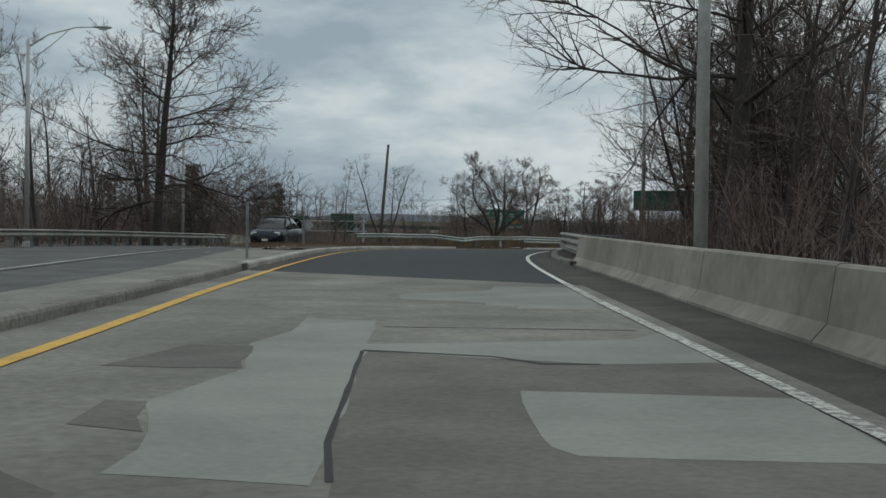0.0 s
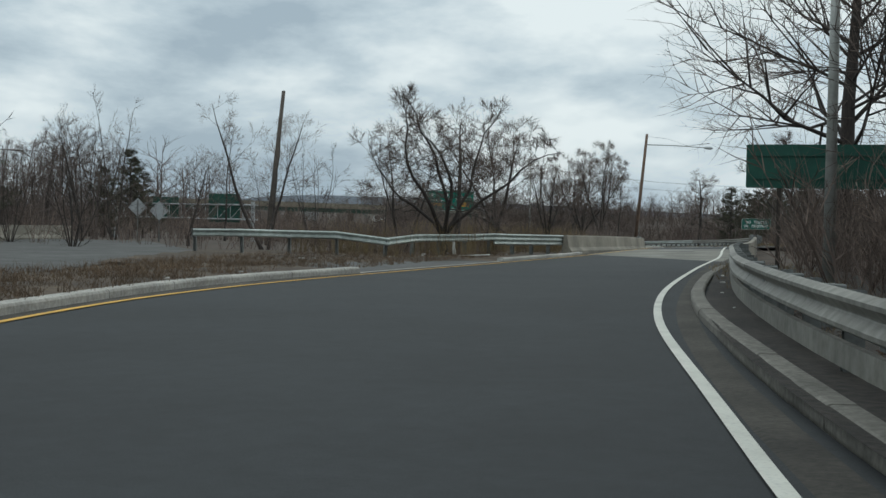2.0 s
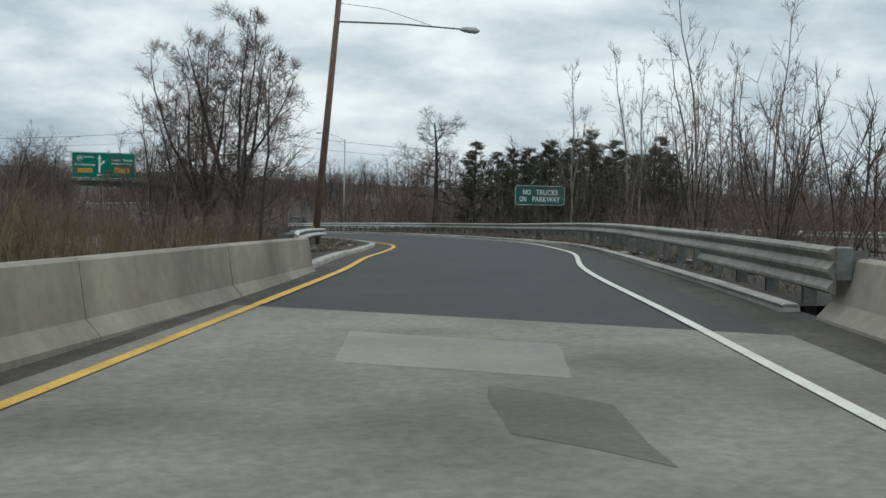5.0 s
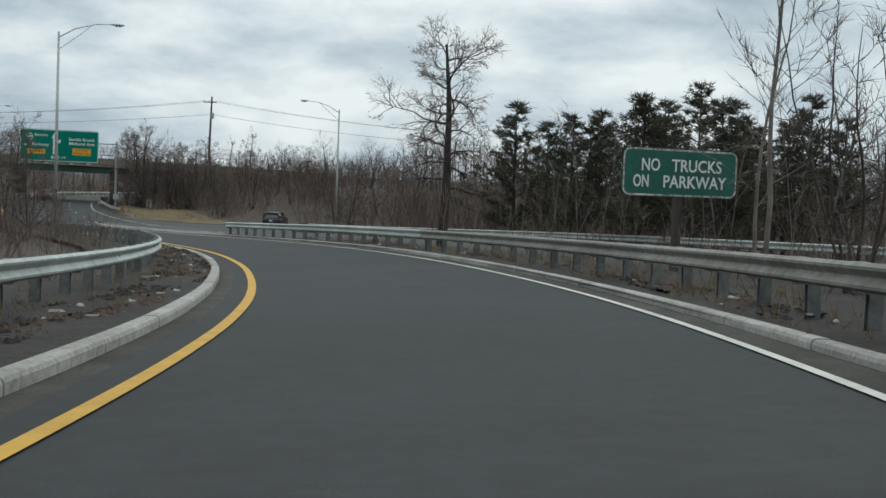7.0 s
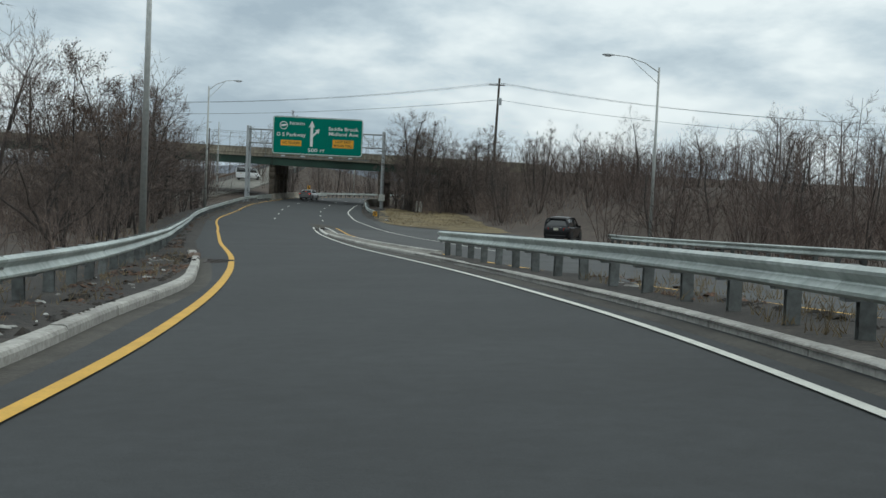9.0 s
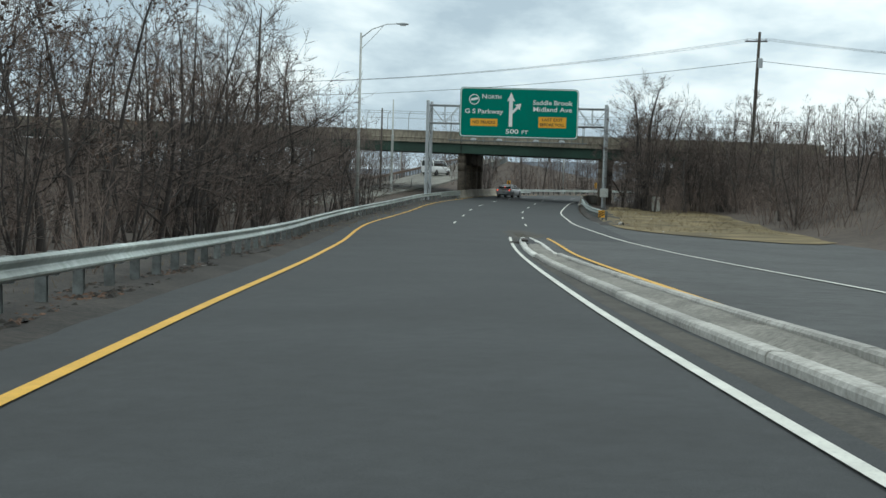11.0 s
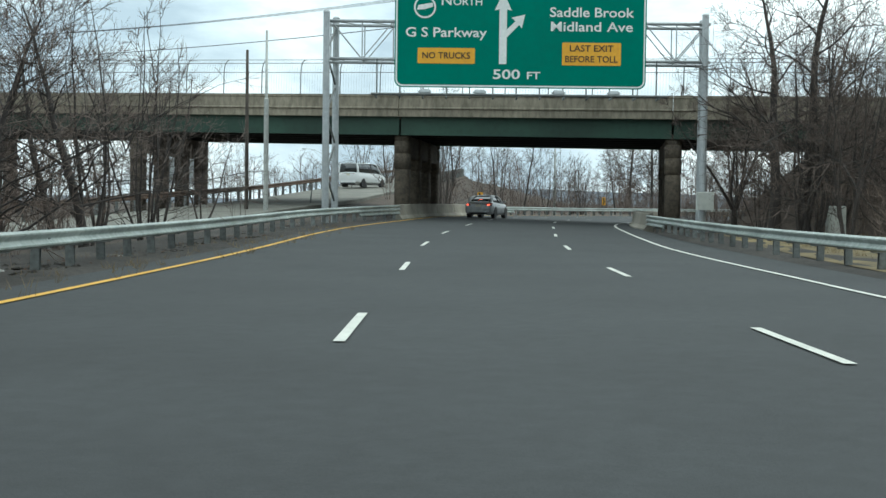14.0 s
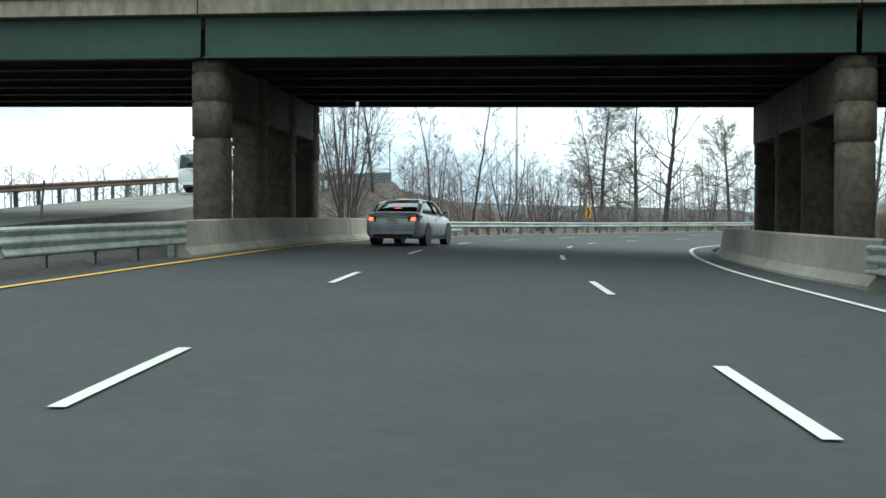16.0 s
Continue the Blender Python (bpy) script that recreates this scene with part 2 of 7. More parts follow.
M["cabinet"] = mat("pale painted cabinet", (0.50, 0.51, 0.47), 0.6, scale=5, col2=(0.42, 0.43, 0.40), big=0.12, bump=0.05)
M["orange"] = mat("orange reflector", (0.85, 0.40, 0.01), 0.4, scale=5, big=0.05, bump=0)
M["grit"] = mat("sandy grit", (0.16, 0.15, 0.12), 0.95, scale=9, col2=(0.08, 0.075, 0.06), big=0.2, bump=0)
M["litter"] = mat("pale litter", (0.42, 0.42, 0.40), 0.8, scale=9, col2=(0.22, 0.21, 0.19), big=0.2, bump=0.1, rand=0.5)
M["grate"] = mat("cast iron grate", (0.06, 0.05, 0.043), 0.7, 0.5, scale=20, big=0.2)
M["silver"] = mat("silver car paint", (0.64, 0.65, 0.66), 0.24, 0.2, scale=3, col2=(0.47, 0.48, 0.49), big=0.05, bump=0)
M["navy"] = mat("dark blue car paint", (0.012, 0.017, 0.028), 0.22, 0.3, scale=3, big=0.05, bump=0)
M["black_paint"] = mat("black car paint", (0.011, 0.011, 0.012), 0.25, 0.1, scale=3, big=0.05, bump=0)
M["white_car"] = mat("white car paint", (0.74, 0.75, 0.75), 0.3, scale=3, col2=(0.70, 0.71, 0.71), big=0.04, bump=0)
M["glass"] = mat("dark car glass", (0.016, 0.02, 0.022), 0.06, scale=3, big=0.05, bump=0, spec=0.9)
M["tyre"] = mat("tyre rubber", (0.018, 0.018, 0.018), 0.9, scale=30, big=0.1, bump=0.1)
M["rim"] = mat("alloy rim", (0.42, 0.43, 0.44), 0.35, 0.8, scale=5, big=0.1, bump=0)
M["trim"] = mat("black trim", (0.018, 0.018, 0.019), 0.6, scale=9, big=0.1, bump=0)
M["red_lens"] = mat("red lamp lens", (0.30, 0.010, 0.010), 0.2, scale=5, big=0.05, bump=0)
M["white_lens"] = mat("clear lamp lens", (0.62, 0.63, 0.62), 0.15, scale=5, big=0.05, bump=0)
M["brake_glow"] = glow("lit brake lamp", (1.0, 0.10, 0.05), 3.0)
M["plate"] = mat("pale plate", (0.62, 0.60, 0.48), 0.5, scale=5, big=0.04, bump=0)
M["chrome"] = mat("chrome trim", (0.7, 0.7, 0.7), 0.15, 0.95, scale=5, big=0.03, bump=0)
M["far_hill"] = mat("hazy wooded hill", (0.17, 0.19, 0.22), 1.0, scale=0.02, col2=(0.14, 0.16, 0.19), big=0.15, bump=0)
M["wire"] = mat("overhead cable", (0.03, 0.03, 0.03), 0.7, scale=5, big=0.05, bump=0)


# ---- geometry helpers ----
class Shape:
    """Vertices and faces gathered for one mesh."""

    def __init__(self):
        self.v, self.f = [], []

    def add(self, verts, faces):
        k = len(self.v)
        self.v.extend([tuple(p) for p in verts])
        self.f.extend([tuple(i + k for i in q) for q in faces])
        return self

    def box(self, lo, hi, m=None, taper=1.0, bev=0.0):
        (x0, y0, z0), (x1, y1, z1) = lo, hi
        cx, cy = (x0 + x1) / 2, (y0 + y1) / 2
        b = bev
        ring = [(x0 + b, y0), (x1 - b, y0), (x1, y0 + b), (x1, y1 - b), (x1 - b, y1), (x0 + b, y1), (x0, y1 - b), (x0, y0 + b)] if b else [(x0, y0), (x1, y0), (x1, y1), (x0, y1)]
        n = len(ring)
        vs = [(x, y, z0) for x, y in ring]
        if b:
            vs += [(x, y, z1 - b) for x, y in ring]
            vs += [(cx + (x - cx) * (1 - 2 * b / max(x1 - x0, 2.1 * b)), cy + (y - cy) * (1 - 2 * b / max(y1 - y0, 2.1 * b)), z1) for x, y in ring]
            rows = 3
        else:
            vs += [(cx + (x - cx) * taper, cy + (y - cy) * taper, z1) for x, y in ring]
            rows = 2
        fs = [tuple(range(n - 1, -1, -1)), tuple(range((rows - 1) * n, rows * n))]
        for r in range(rows - 1):
            fs += [(r * n + i, r * n + (i + 1) % n, (r + 1) * n + (i + 1) % n, (r + 1) * n + i) for i in range(n)]
        if m is not None:
            vs = [m @ Vector(p) for p in vs]
        return self.add(vs, fs)

    def tube(self, pts, rads, n=8, cap=True):
        pts = [Vector(p) for p in pts]
        vs, fs = [], []
        up = None
        for i, p in enumerate(pts):
            d = (pts[min(i + 1, len(pts) - 1)] - pts[max(i - 1, 0)]).normalized()
            if up is None:
                up = d.orthogonal().normalized()
            up = (up - d * up.dot(d)).normalized()
            w = d.cross(up)
            for k in range(n):
                a = 2 * math.pi * k / n
                vs.append(p + (up * math.cos(a) + w * math.sin(a)) * rads[i])
        for i in range(len(pts) - 1):
            for k in range(n):
                fs.append((i * n + k, i * n + (k + 1) % n, (i + 1) * n + (k + 1) % n, (i + 1) * n + k))
        if cap:
            fs.append(tuple(range(n - 1, -1, -1)))
            fs.append(tuple((len(pts) - 1) * n + k for k in range(n)))
        return self.add(vs, fs)

    def spike(self, a, b, r):
        """A three-sided twig from a to a point at b."""
        d = b - a
        o = d.orthogonal().normalized() * r
        w = d.normalized().cross(o)
        self.add([a + o, a - o * 0.5 + w * 0.87, a - o * 0.5 - w * 0.87, b], [(0, 1, 3), (1, 2, 3), (2, 0, 3)])

    def mesh(self, name, material=None, smooth=False):
        me = bpy.data.meshes.new(name)
        me.from_pydata(self.v, [], self.f)
        if material is not None:
            me.materials.append(material)
        if smooth:
            me.polygons.foreach_set("use_smooth", [True] * len(me.polygons))
        me.update()
        return me


def part(name, shape, material, parent=None, label="", smooth=False, m=None, kind=""):
    """One mesh object under a thing or a part."""
    me = shape if isinstance(shape, bpy.types.Mesh) else shape.mesh(name, material, smooth)
    ob = new(name, me)
    ob.parent = parent
    if m is not None:
        ob.matrix_basis = m
    return tagged(ob, label, kind=kind)


def thing(name, m, label, category, group="", kind=""):
    ob = new(name)
    ob.empty_display_size = 0.3
    ob.matrix_basis = m
    return tagged(ob, label, category, group, kind)


def fix_normals(me):
    bm = bmesh.new()
    bm.from_mesh(me)
    bmesh.ops.recalc_face_normals(bm, faces=bm.faces)
    bm.to_mesh(me)
    bm.free()
    return me


# ---- the ramp's axis: s runs along it, u is metres to its right ----
# Axis of the ramp, one row each 24 m from s = -24: x, y, z, cross fall in radians (right side up)
AXIS = np.array([
    (6.71, -25.31, -0.145, 0.0087),
    (5.38, -1.35, -0.045, 0.0087),
    (4.00, 22.61, 0.102, 0.0087),
    (2.92, 46.58, 0.212, 0.0087),
    (4.99, 70.47, -0.018, 0.0135),
    (9.57, 94.03, -0.293, 0.0228),
    (14.16, 117.58, -0.514, 0.0353),
    (18.47, 141.19, -1.024, 0.0417),
    (21.08, 165.03, -1.760, 0.0440),
    (19.25, 188.92, -2.495, 0.0463),
    (14.23, 212.38, -3.278, 0.0378),
    (8.01, 235.56, -4.071, 0.0239),
    (2.05, 258.81, -4.717, 0.0143),
    (-2.94, 282.28, -4.984, 0.0036),
    (-7.07, 305.93, -4.959, 0.0022),
    (-10.66, 329.65, -4.750, -0.0100),
    (-13.47, 353.48, -4.510, -0.0220),
    (-13.05, 377.44, -4.600, -0.0300),
    (-7.40, 400.70, -4.680, -0.0350),
    (4.04, 421.72, -4.640, -0.0350),
])

STATION = np.arange(len(AXIS)) * 24.0 - 24.0


def glide(xs, ys, x):
    xs, ys, x = np.asarray(xs, float), np.asarray(ys, float), np.asarray(x, float)
    m = np.gradient(ys, xs)
    i = np.clip(np.searchsorted(xs, x) - 1, 0, len(xs) - 2)
    h = xs[i + 1] - xs[i]
    q = (x - xs[i]) / h
    r = (2 * q**3 - 3 * q**2 + 1) * ys[i] + (q**3 - 2 * q**2 + q) * h * m[i] + (3 * q**2 - 2 * q**3) * ys[i + 1] + (q**3 - q**2) * h * m[i + 1]
    r = np.where(x < xs[0], ys[0] + (x - xs[0]) * m[0], r)
    return np.where(x > xs[-1], ys[-1] + (x - xs[-1]) * m[-1], r)


def axis_at(s):
    x, y, z, b = (glide(STATION, AXIS[:, k], s) for k in range(4))
    tx = glide(STATION, AXIS[:, 0], s + 0.05) - glide(STATION, AXIS[:, 0], s - 0.05)
    ty = glide(STATION, AXIS[:, 1], s + 0.05) - glide(STATION, AXIS[:, 1], s - 0.05)
    n = np.hypot(tx, ty)
    return x, y, z, b, tx / n, ty / n


def P(s, u, h=0.0):
    """The place u metres right of the axis at s, h above the road."""
    x, y, z, b, tx, ty = axis_at(s)
    return Vector((float(x + u * ty), float(y - u * tx), float(z + (np.clip(u, -9, 9) if b < 0 else np.clip(u, -6, 4.5)) * np.tan(b) + h)))


def heading(s):
    return math.degrees(math.atan2(-float(axis_at(s)[4]), float(axis_at(s)[5])))


def along(rows, step=2.0, h=0.0):
    """World points along a line given by rows of s, u (and height)."""
    a = np.array([(*r, 0)[:3] for r in rows], float)
    n = max(2, int(abs(a[-1, 0] - a[0, 0]) / step) + 1)
    ss = np.linspace(a[0, 0], a[-1, 0], n)
    return [P(s, float(glide(a[:, 0], a[:, 1], s)), h + float(np.interp(s, a[:, 0], a[:, 2]))) for s in ss]


def strip(rows_l, rows_r, s0, s1, h=0.0, step=2.0, div=4, skew0=0.0, skew1=0.0):
    """A ribbon between two lines; the ends may run askew (metres of s from left to right)."""
    l, r = np.array(rows_l, float), np.array(rows_r, float)
    n = max(1, int((s1 - s0) / step))
    sh = Shape()
    for i in range(n + 1):
        for k in range(div + 1):
            q = k / div
            a, b = s0 + skew0 * q, s1 + skew1 * q
            s = a + (b - a) * i / n
            ul, ur = float(glide(l[:, 0], l[:, 1], s)), float(glide(r[:, 0], r[:, 1], s))
            sh.v.append(tuple(P(s, ul + (ur - ul) * q, h)))
    w = div + 1
    sh.f = [(i * w + k, i * w + k + 1, (i + 1) * w + k + 1, (i + 1) * w + k) for i in range(n) for k in range(div)]
    return sh


def sweep(pts, prof, close=True, cap=True):
    """Sweep a cross section of (to the right, up) along world points."""
    sh = Shape()
    n = len(prof)
    for i, p in enumerate(pts):
        d = pts[min(i + 1, len(pts) - 1)] - pts[max(i - 1, 0)]
        d.z = 0
        d.normalize()
        r = Vector((d.y, -d.x, 0))
        for a, b in prof:
            sh.v.append(tuple(p + r * a + Vector((0, 0, b))))
    for i in range(len(pts) - 1):
        for k in range(n if close else n - 1):
            sh.f.append((i * n + k, (i + 1) * n + k, (i + 1) * n + (k + 1) % n, i * n + (k + 1) % n))
    if cap and close:
        sh.f.append(tuple(range(n)))
        sh.f.append(tuple(range(len(pts) * n - 1, (len(pts) - 1) * n - 1, -1)))
    return sh


def resample(pts, step):
    """Points at even steps along a world line."""
    c = np.array([tuple(p) for p in pts])
    d = np.concatenate([[0], np.cumsum(np.linalg.norm(np.diff(c, axis=0), axis=1))])
    n = max(1, int(round(d[-1] / step)))
    q = np.linspace(0, d[-1], n + 1)
    return [Vector([float(np.interp(t, d, c[:, k])) for k in range(3)]) for t in q]

# ---- ground: one sheet to the horizon ----
S_TAB = np.arange(-90.0, 520.0, 1.0)
A_TAB = np.array(axis_at(S_TAB)).T


def near(x, y):
    """s and u of places in the world (arrays)."""
    s, u = np.empty(len(x)), np.empty(len(x))
    for i in range(len(x)):
        d = (A_TAB[:, 0] - x[i]) ** 2 + (A_TAB[:, 1] - y[i]) ** 2
        k = int(np.argmin(d))
        r = A_TAB[k]
        s[i] = S_TAB[k] + (x[i] - r[0]) * r[4] + (y[i] - r[1]) * r[5]
        u[i] = (x[i] - r[0]) * r[5] - (y[i] - r[1]) * r[4]
    return s, u


def smooth(a, b, x):
    q = np.clip((np.asarray(x, float) - a) / (b - a), 0, 1)
    return q * q * (3 - 2 * q)


def bump_in(s, a, b, w):
    return smooth(a - w, a, s) * (1 - smooth(b, b + w, s))


RAMP_ROAD = [(-28, 300, -5.2), (-28.5, 330, -4.6), (-29.7, 360, -3.35), (-32.2, 384, -2.2), (-35, 408, -1.05), (-42, 455, 0.9), (-57, 520, 2.2)]


def ground_z(x, y):
    x, y = np.asarray(x, float), np.asarray(y, float)
    s, u = near(x, y)
    _, _, z, b, _, _ = axis_at(np.clip(s, -90, 470))
    g = z + np.where(b < 0, np.clip(u, -9, 9), np.clip(u, -6, 4.5)) * np.tan(b) - 0.09
    # verges fall away gently; the loop road to the right lies lower
    g = g - 0.8 * smooth(19, 26, u) * bump_in(s, 110, 225, 25)
    g = g - 1.1 * smooth(-7, -16, u) * bump_in(s, 95, 300, 20)
    g = g - 0.5 * smooth(5, 10, u) * bump_in(s, -60, 80, 15)
    # wooded bank on the right before the overpass
    g = g + 4.6 * smooth(17, 36, u) * bump_in(s, 285, 420, 25)
    # approach bank of the overpass
    v = (x + 12.5) * 0.085 + (y - 354.0) * 0.996
    off = np.abs(v)
    right = smooth(-2.5, 6.0, x) * 5.9 * (1 - smooth(6.5, 18, off))
    left = smooth(-62, -76, x) * 5.9 * (1 - smooth(6.5, 18, off))
    g = np.maximum(g, z - 0.3 + np.maximum(right, left))
    # bank under the ramp that climbs on the left
    rr = np.array(RAMP_ROAD)
    rx, rz = np.interp(y, rr[:, 1], rr[:, 0]), np.interp(y, rr[:, 1], rr[:, 2])
    k = (1 - smooth(4.3, 8.0, np.abs(x - rx))) * smooth(295, 310, y)
    g = g * (1 - k) + (rz - 0.12) * k
    # far ground settles to one level
    far = smooth(90, 200, np.abs(u)) * 0.8
    g = g * (1 - far) + (-3.5) * far
    return g


def ease_steps(lo, hi, fine, reach):
    core = list(np.arange(lo, hi + 0.01, fine))
    out, d = [], fine
    q = hi
    while q < reach:
        d *= 1.45
        q += d
        out.append(q)
    inn, d, q = [], fine, lo
    while q > -reach:
        d *= 1.45
        q -= d
        inn.append(q)
    return inn[::-1] + core + out


gx, gy = ease_steps(-110, 110, 2.6, 2600), ease_steps(-60, 470, 2.6, 2600)
XX, YY = np.meshgrid(gx, gy)
ZZ = ground_z(XX.ravel(), YY.ravel())
rng = np.random.default_rng(4)
ZZ = ZZ - rng.random(len(ZZ)) * 0.05
gs = Shape()
gs.v = list(zip(XX.ravel().tolist(), YY.ravel().tolist(), ZZ.tolist()))
W = len(gx)
gs.f = [(j * W + i, j * W + i + 1, (j + 1) * W + i + 1, (j + 1) * W + i) for j in range(len(gy) - 1) for i in range(W - 1)]
tagged(part("ground", gs, M["ground"], smooth=True), "brown winter ground with leaf litter and scrub", "ground", kind="structure")


def gz(x, y):
    return float(ground_z([x], [y])[0])


def on_ground(s, u, sink=0.05):
    p = P(s, u)
    p.z = gz(p.x, p.y) - sink
    return p


# ---- roads ----
CURB_L1 = [(-30, -4.9), (10, -5.1), (17, -5.3), (29, -5.85), (36, -6.0), (46, -6.5), (55, -6.8), (65, -6.9), (72, -5.95)]
CURB_L1B = [(86, -4.85), (91, -4.6), (98, -4.2), (101.5, -4.1)]
CURB_L2 = [(127.5, -3.3), (137, -3.41), (142, -3.23), (147, -3.05), (152, -3.01), (157, -3.1), (162, -3.27), (167, -3.42), (172, -3.46), (177, -3.43), (182, -3.38), (187, -3.38), (192, -3.43), (197, -3.52), (205, -3.22), (211, -3.42), (217, -3.7)]
CURB_R1 = [(33.5, 2.15), (38, 1.98), (46, 2.04), (52, 2.1), (58, 2.15), (63, 2.32), (69, 2.66), (75, 3.02), (79, 3.22)]
CURB_R2 = [(116, 3.64), (130, 3.74), (145, 3.99), (155, 3.74), (165, 3.54), (178, 3.54), (190, 3.59), (206, 3.19), (221, 2.89), (240, 2.8), (258, 2.75)]
LEFT_EDGE = [(-30, -5.2), (29, -5.85), (46, -6.5), (65, -6.9), (74, -5.9), (86, -5.0), (102, -4.4), (114, -3.7), (127, -3.4), (147, -3.7), (172, -3.65), (204, -3.6), (221, -3.9), (240, -4.5), (258, -4.9), (270, -5.4), (283, -6.2), (296, -7.0), (320, -7.3), (335, -7.4), (345, -6.95), (355, -6.2), (370, -5.95), (400, -6.1), (470, -6.2)]
RIGHT_EDGE = [(-30, 3.6), (10, 3.4), (24, 2.8), (34, 2.3), (46, 2.0), (57, 2.2), (65, 2.75), (79, 3.5), (97, 3.75), (115, 3.9), (130, 3.8), (145, 4.0), (165, 3.6), (190, 3.6), (206, 3.2), (221, 2.9), (258, 2.9), (277, 3.1)]
RIGHT_EDGE_2 = [(270, 8.3), (277, 8.1), (298, 7.7), (311, 7.1), (325, 6.6), (336, 6.4), (346, 6.3), (358, 6.6), (375, 7.3), (400, 8.2), (470, 8.4)]
tagged(part("road", strip(LEFT_EDGE, RIGHT_EDGE, -30, 108, 0.0, 2.0, 6), M["new_asphalt"], smooth=True), "blackish fresh asphalt ramp carriageway", "road", kind="structure")
tagged(part("road", strip(LEFT_EDGE, RIGHT_EDGE, 108, 276, 0.0, 2.0, 6), M["asphalt"], smooth=True), "dark asphalt ramp carriageway round the bend", "road", kind="structure")
road2 = strip(LEFT_EDGE, RIGHT_EDGE_2, 276, 460, 0.0, 2.0, 8)
tagged(part("road", road2, M["asphalt"], smooth=True), "dark asphalt roadway three lanes wide", "road", kind="structure")
# side road that joins from the right
RR_L = [(150, 15.5), (171, 11.5), (190, 7.4), (200, 5.2), (208, 4.3), (214, 3.9), (240, 3.3), (258, 3.05), (276, 3.15)]
RR_R = [(150, 20.0), (171, 18.5), (190, 17.0), (205, 16.3), (220, 14.8), (236, 10.5), (250, 9.2), (258, 9.0), (276, 8.3)]
side = strip(RR_L, RR_R, 150, 276.4, -0.004, 2.0, 6)
tagged(part("road", side, M["side_asphalt"], smooth=True), "grey worn side road joining the ramp", "road", kind="structure")
apron = strip([(222, 13.0), (236, 9.8), (250, 8.9), (258, 8.9), (276, 8.1), (298, 7.65), (306, 7.3)], [(222, 15.2), (232, 16.4), (245, 18.4), (256, 19.8), (262, 32.0), (266, 44.0), (274, 44.0), (281, 23.0), (286, 16.8), (292, 10.6), (300, 8.7), (306, 8.2)], 222, 306, -0.012, 2.0, 10)
tagged(part("road", apron, M["side_asphalt"], smooth=True), "worn asphalt mouth of the loop road", "road", kind="structure")
# older carriageway beyond the median on the left
old_l = [(-30, -19.0), (20, -19.3), (50, -19.8), (66, -21.0), (78, -24.0), (88, -29.0), (112, -42.0)]
old_r = [(-30, -6.9), (29, -7.6), (46, -9.2), (60, -11.5), (75, -14.5), (88, -18.5), (112, -33.0)]
tagged(part("road", strip(old_l, old_r, -30, 111, -0.03, 2.0, 6), M["old_asphalt"], smooth=True), "grey worn asphalt carriageway beyond the median", "road", kind="structure")
tagged(part("road", strip([(71, -13.0), (78, -10.5), (88, -5.6)], [(71, -5.6), (78, -5.0), (88, -4.6)], 71.5, 87, -0.006, 2.0, 4), M["old_asphalt"], smooth=True), "old grey asphalt turnout in the grass", "road", kind="structure")
# ramp that climbs behind the overpass
rp = [Vector(p) for p in RAMP_ROAD]
tagged(part("road", sweep(resample(rp, 4.0), [(-3.6, 0.0), (3.6, 0.04), (3.6, -0.4), (-3.6, -0.4)]), M["deck"], smooth=False), "pale concrete ramp climbing behind the overpass", "road", kind="structure")

# median island paving on the left, at curb height
tagged(part("pavement", strip([(-30, -6.9), (29, -7.6), (46, -9.2)], [(-30, -5.05), (29, -5.95), (46, -6.6)], -30, 46, 0.14, 2.0, 3), M["deck"], smooth=True), "grey concrete median paving with dust", "pavement", kind="structure")
med = strip([(44, -9.0), (46, -9.2), (60, -11.5), (75, -14.5)], [(44, -6.5), (46, -6.6), (55, -6.9), (65, -7.0), (72, -6.05), (75, -5.9)], 44, 74, 0.13, 1.5, 6)
for i, v in enumerate(med.v):
    # the outer edge and the far end run down into the ground
    row, col = divmod(i, 7)
    drop = (0.42 if col == 0 else 0.12 if col == 1 else 0.0) + 0.30 * float(smooth(17.5, 20, row))
    med.v[i] = (v[0], v[1], v[2] + (rng.random() * 0.10 if col < 6 else 0.0) - drop)
tagged(part("ground", med, M["sod"], smooth=True), "dry brown grass and dirt in the median", "grass", kind="structure")
tri = strip([(73, -14.0), (88, -18.0), (95, -17.0), (104, -9.0)], [(73, -12.6), (80, -9.3), (88, -5.8), (104, -4.9)], 73, 103, -0.02, 1.5, 6)
for i, v in enumerate(tri.v):
    tri.v[i] = (v[0], v[1], v[2] + (rng.random() * 0.12 if i % 7 < 6 else -0.12))
tagged(part("ground", tri, M["sod"], smooth=True), "dry brown verge below the damaged guardrail", "grass", kind="structure")

# concrete bridge decks with skewed ends
DECK_L = [(-30, -5.1), (29, -5.8), (40, -6.2)]
DECK_R = [(-30, 3.5), (10, 3.3), (24, 2.75), (30, 2.5)]
tagged(part("deck", strip(DECK_L, DECK_R, -30, 29.4, 0.006, 2.0, 6, 0, -7.0), M["deck"], smooth=True), "worn grey concrete bridge deck", "bridge deck", kind="structure")
D2L = [(98, -4.3), (102, -4.15), (106, -4.0), (114, -3.5), (122, -3.1), (127, -3.05)]
D2R = [(80, 3.4), (88, 3.5), (97, 3.65), (112, 3.8)]
tagged(part("deck", strip(D2L, D2R, 102.0, 118.0, 0.006, 2.0, 6, -14.5, -5.0), M["deck"], smooth=True), "worn pale concrete bridge deck", "bridge deck", kind="structure")
tagged(part("deck", strip(D2L, D2R, 102.15, 102.5, 0.008, 2.0, 6, -14.5, -14.4), M["patch_light"], smooth=True), "pale concrete joint at the deck's end", "deck joint", kind="structure")
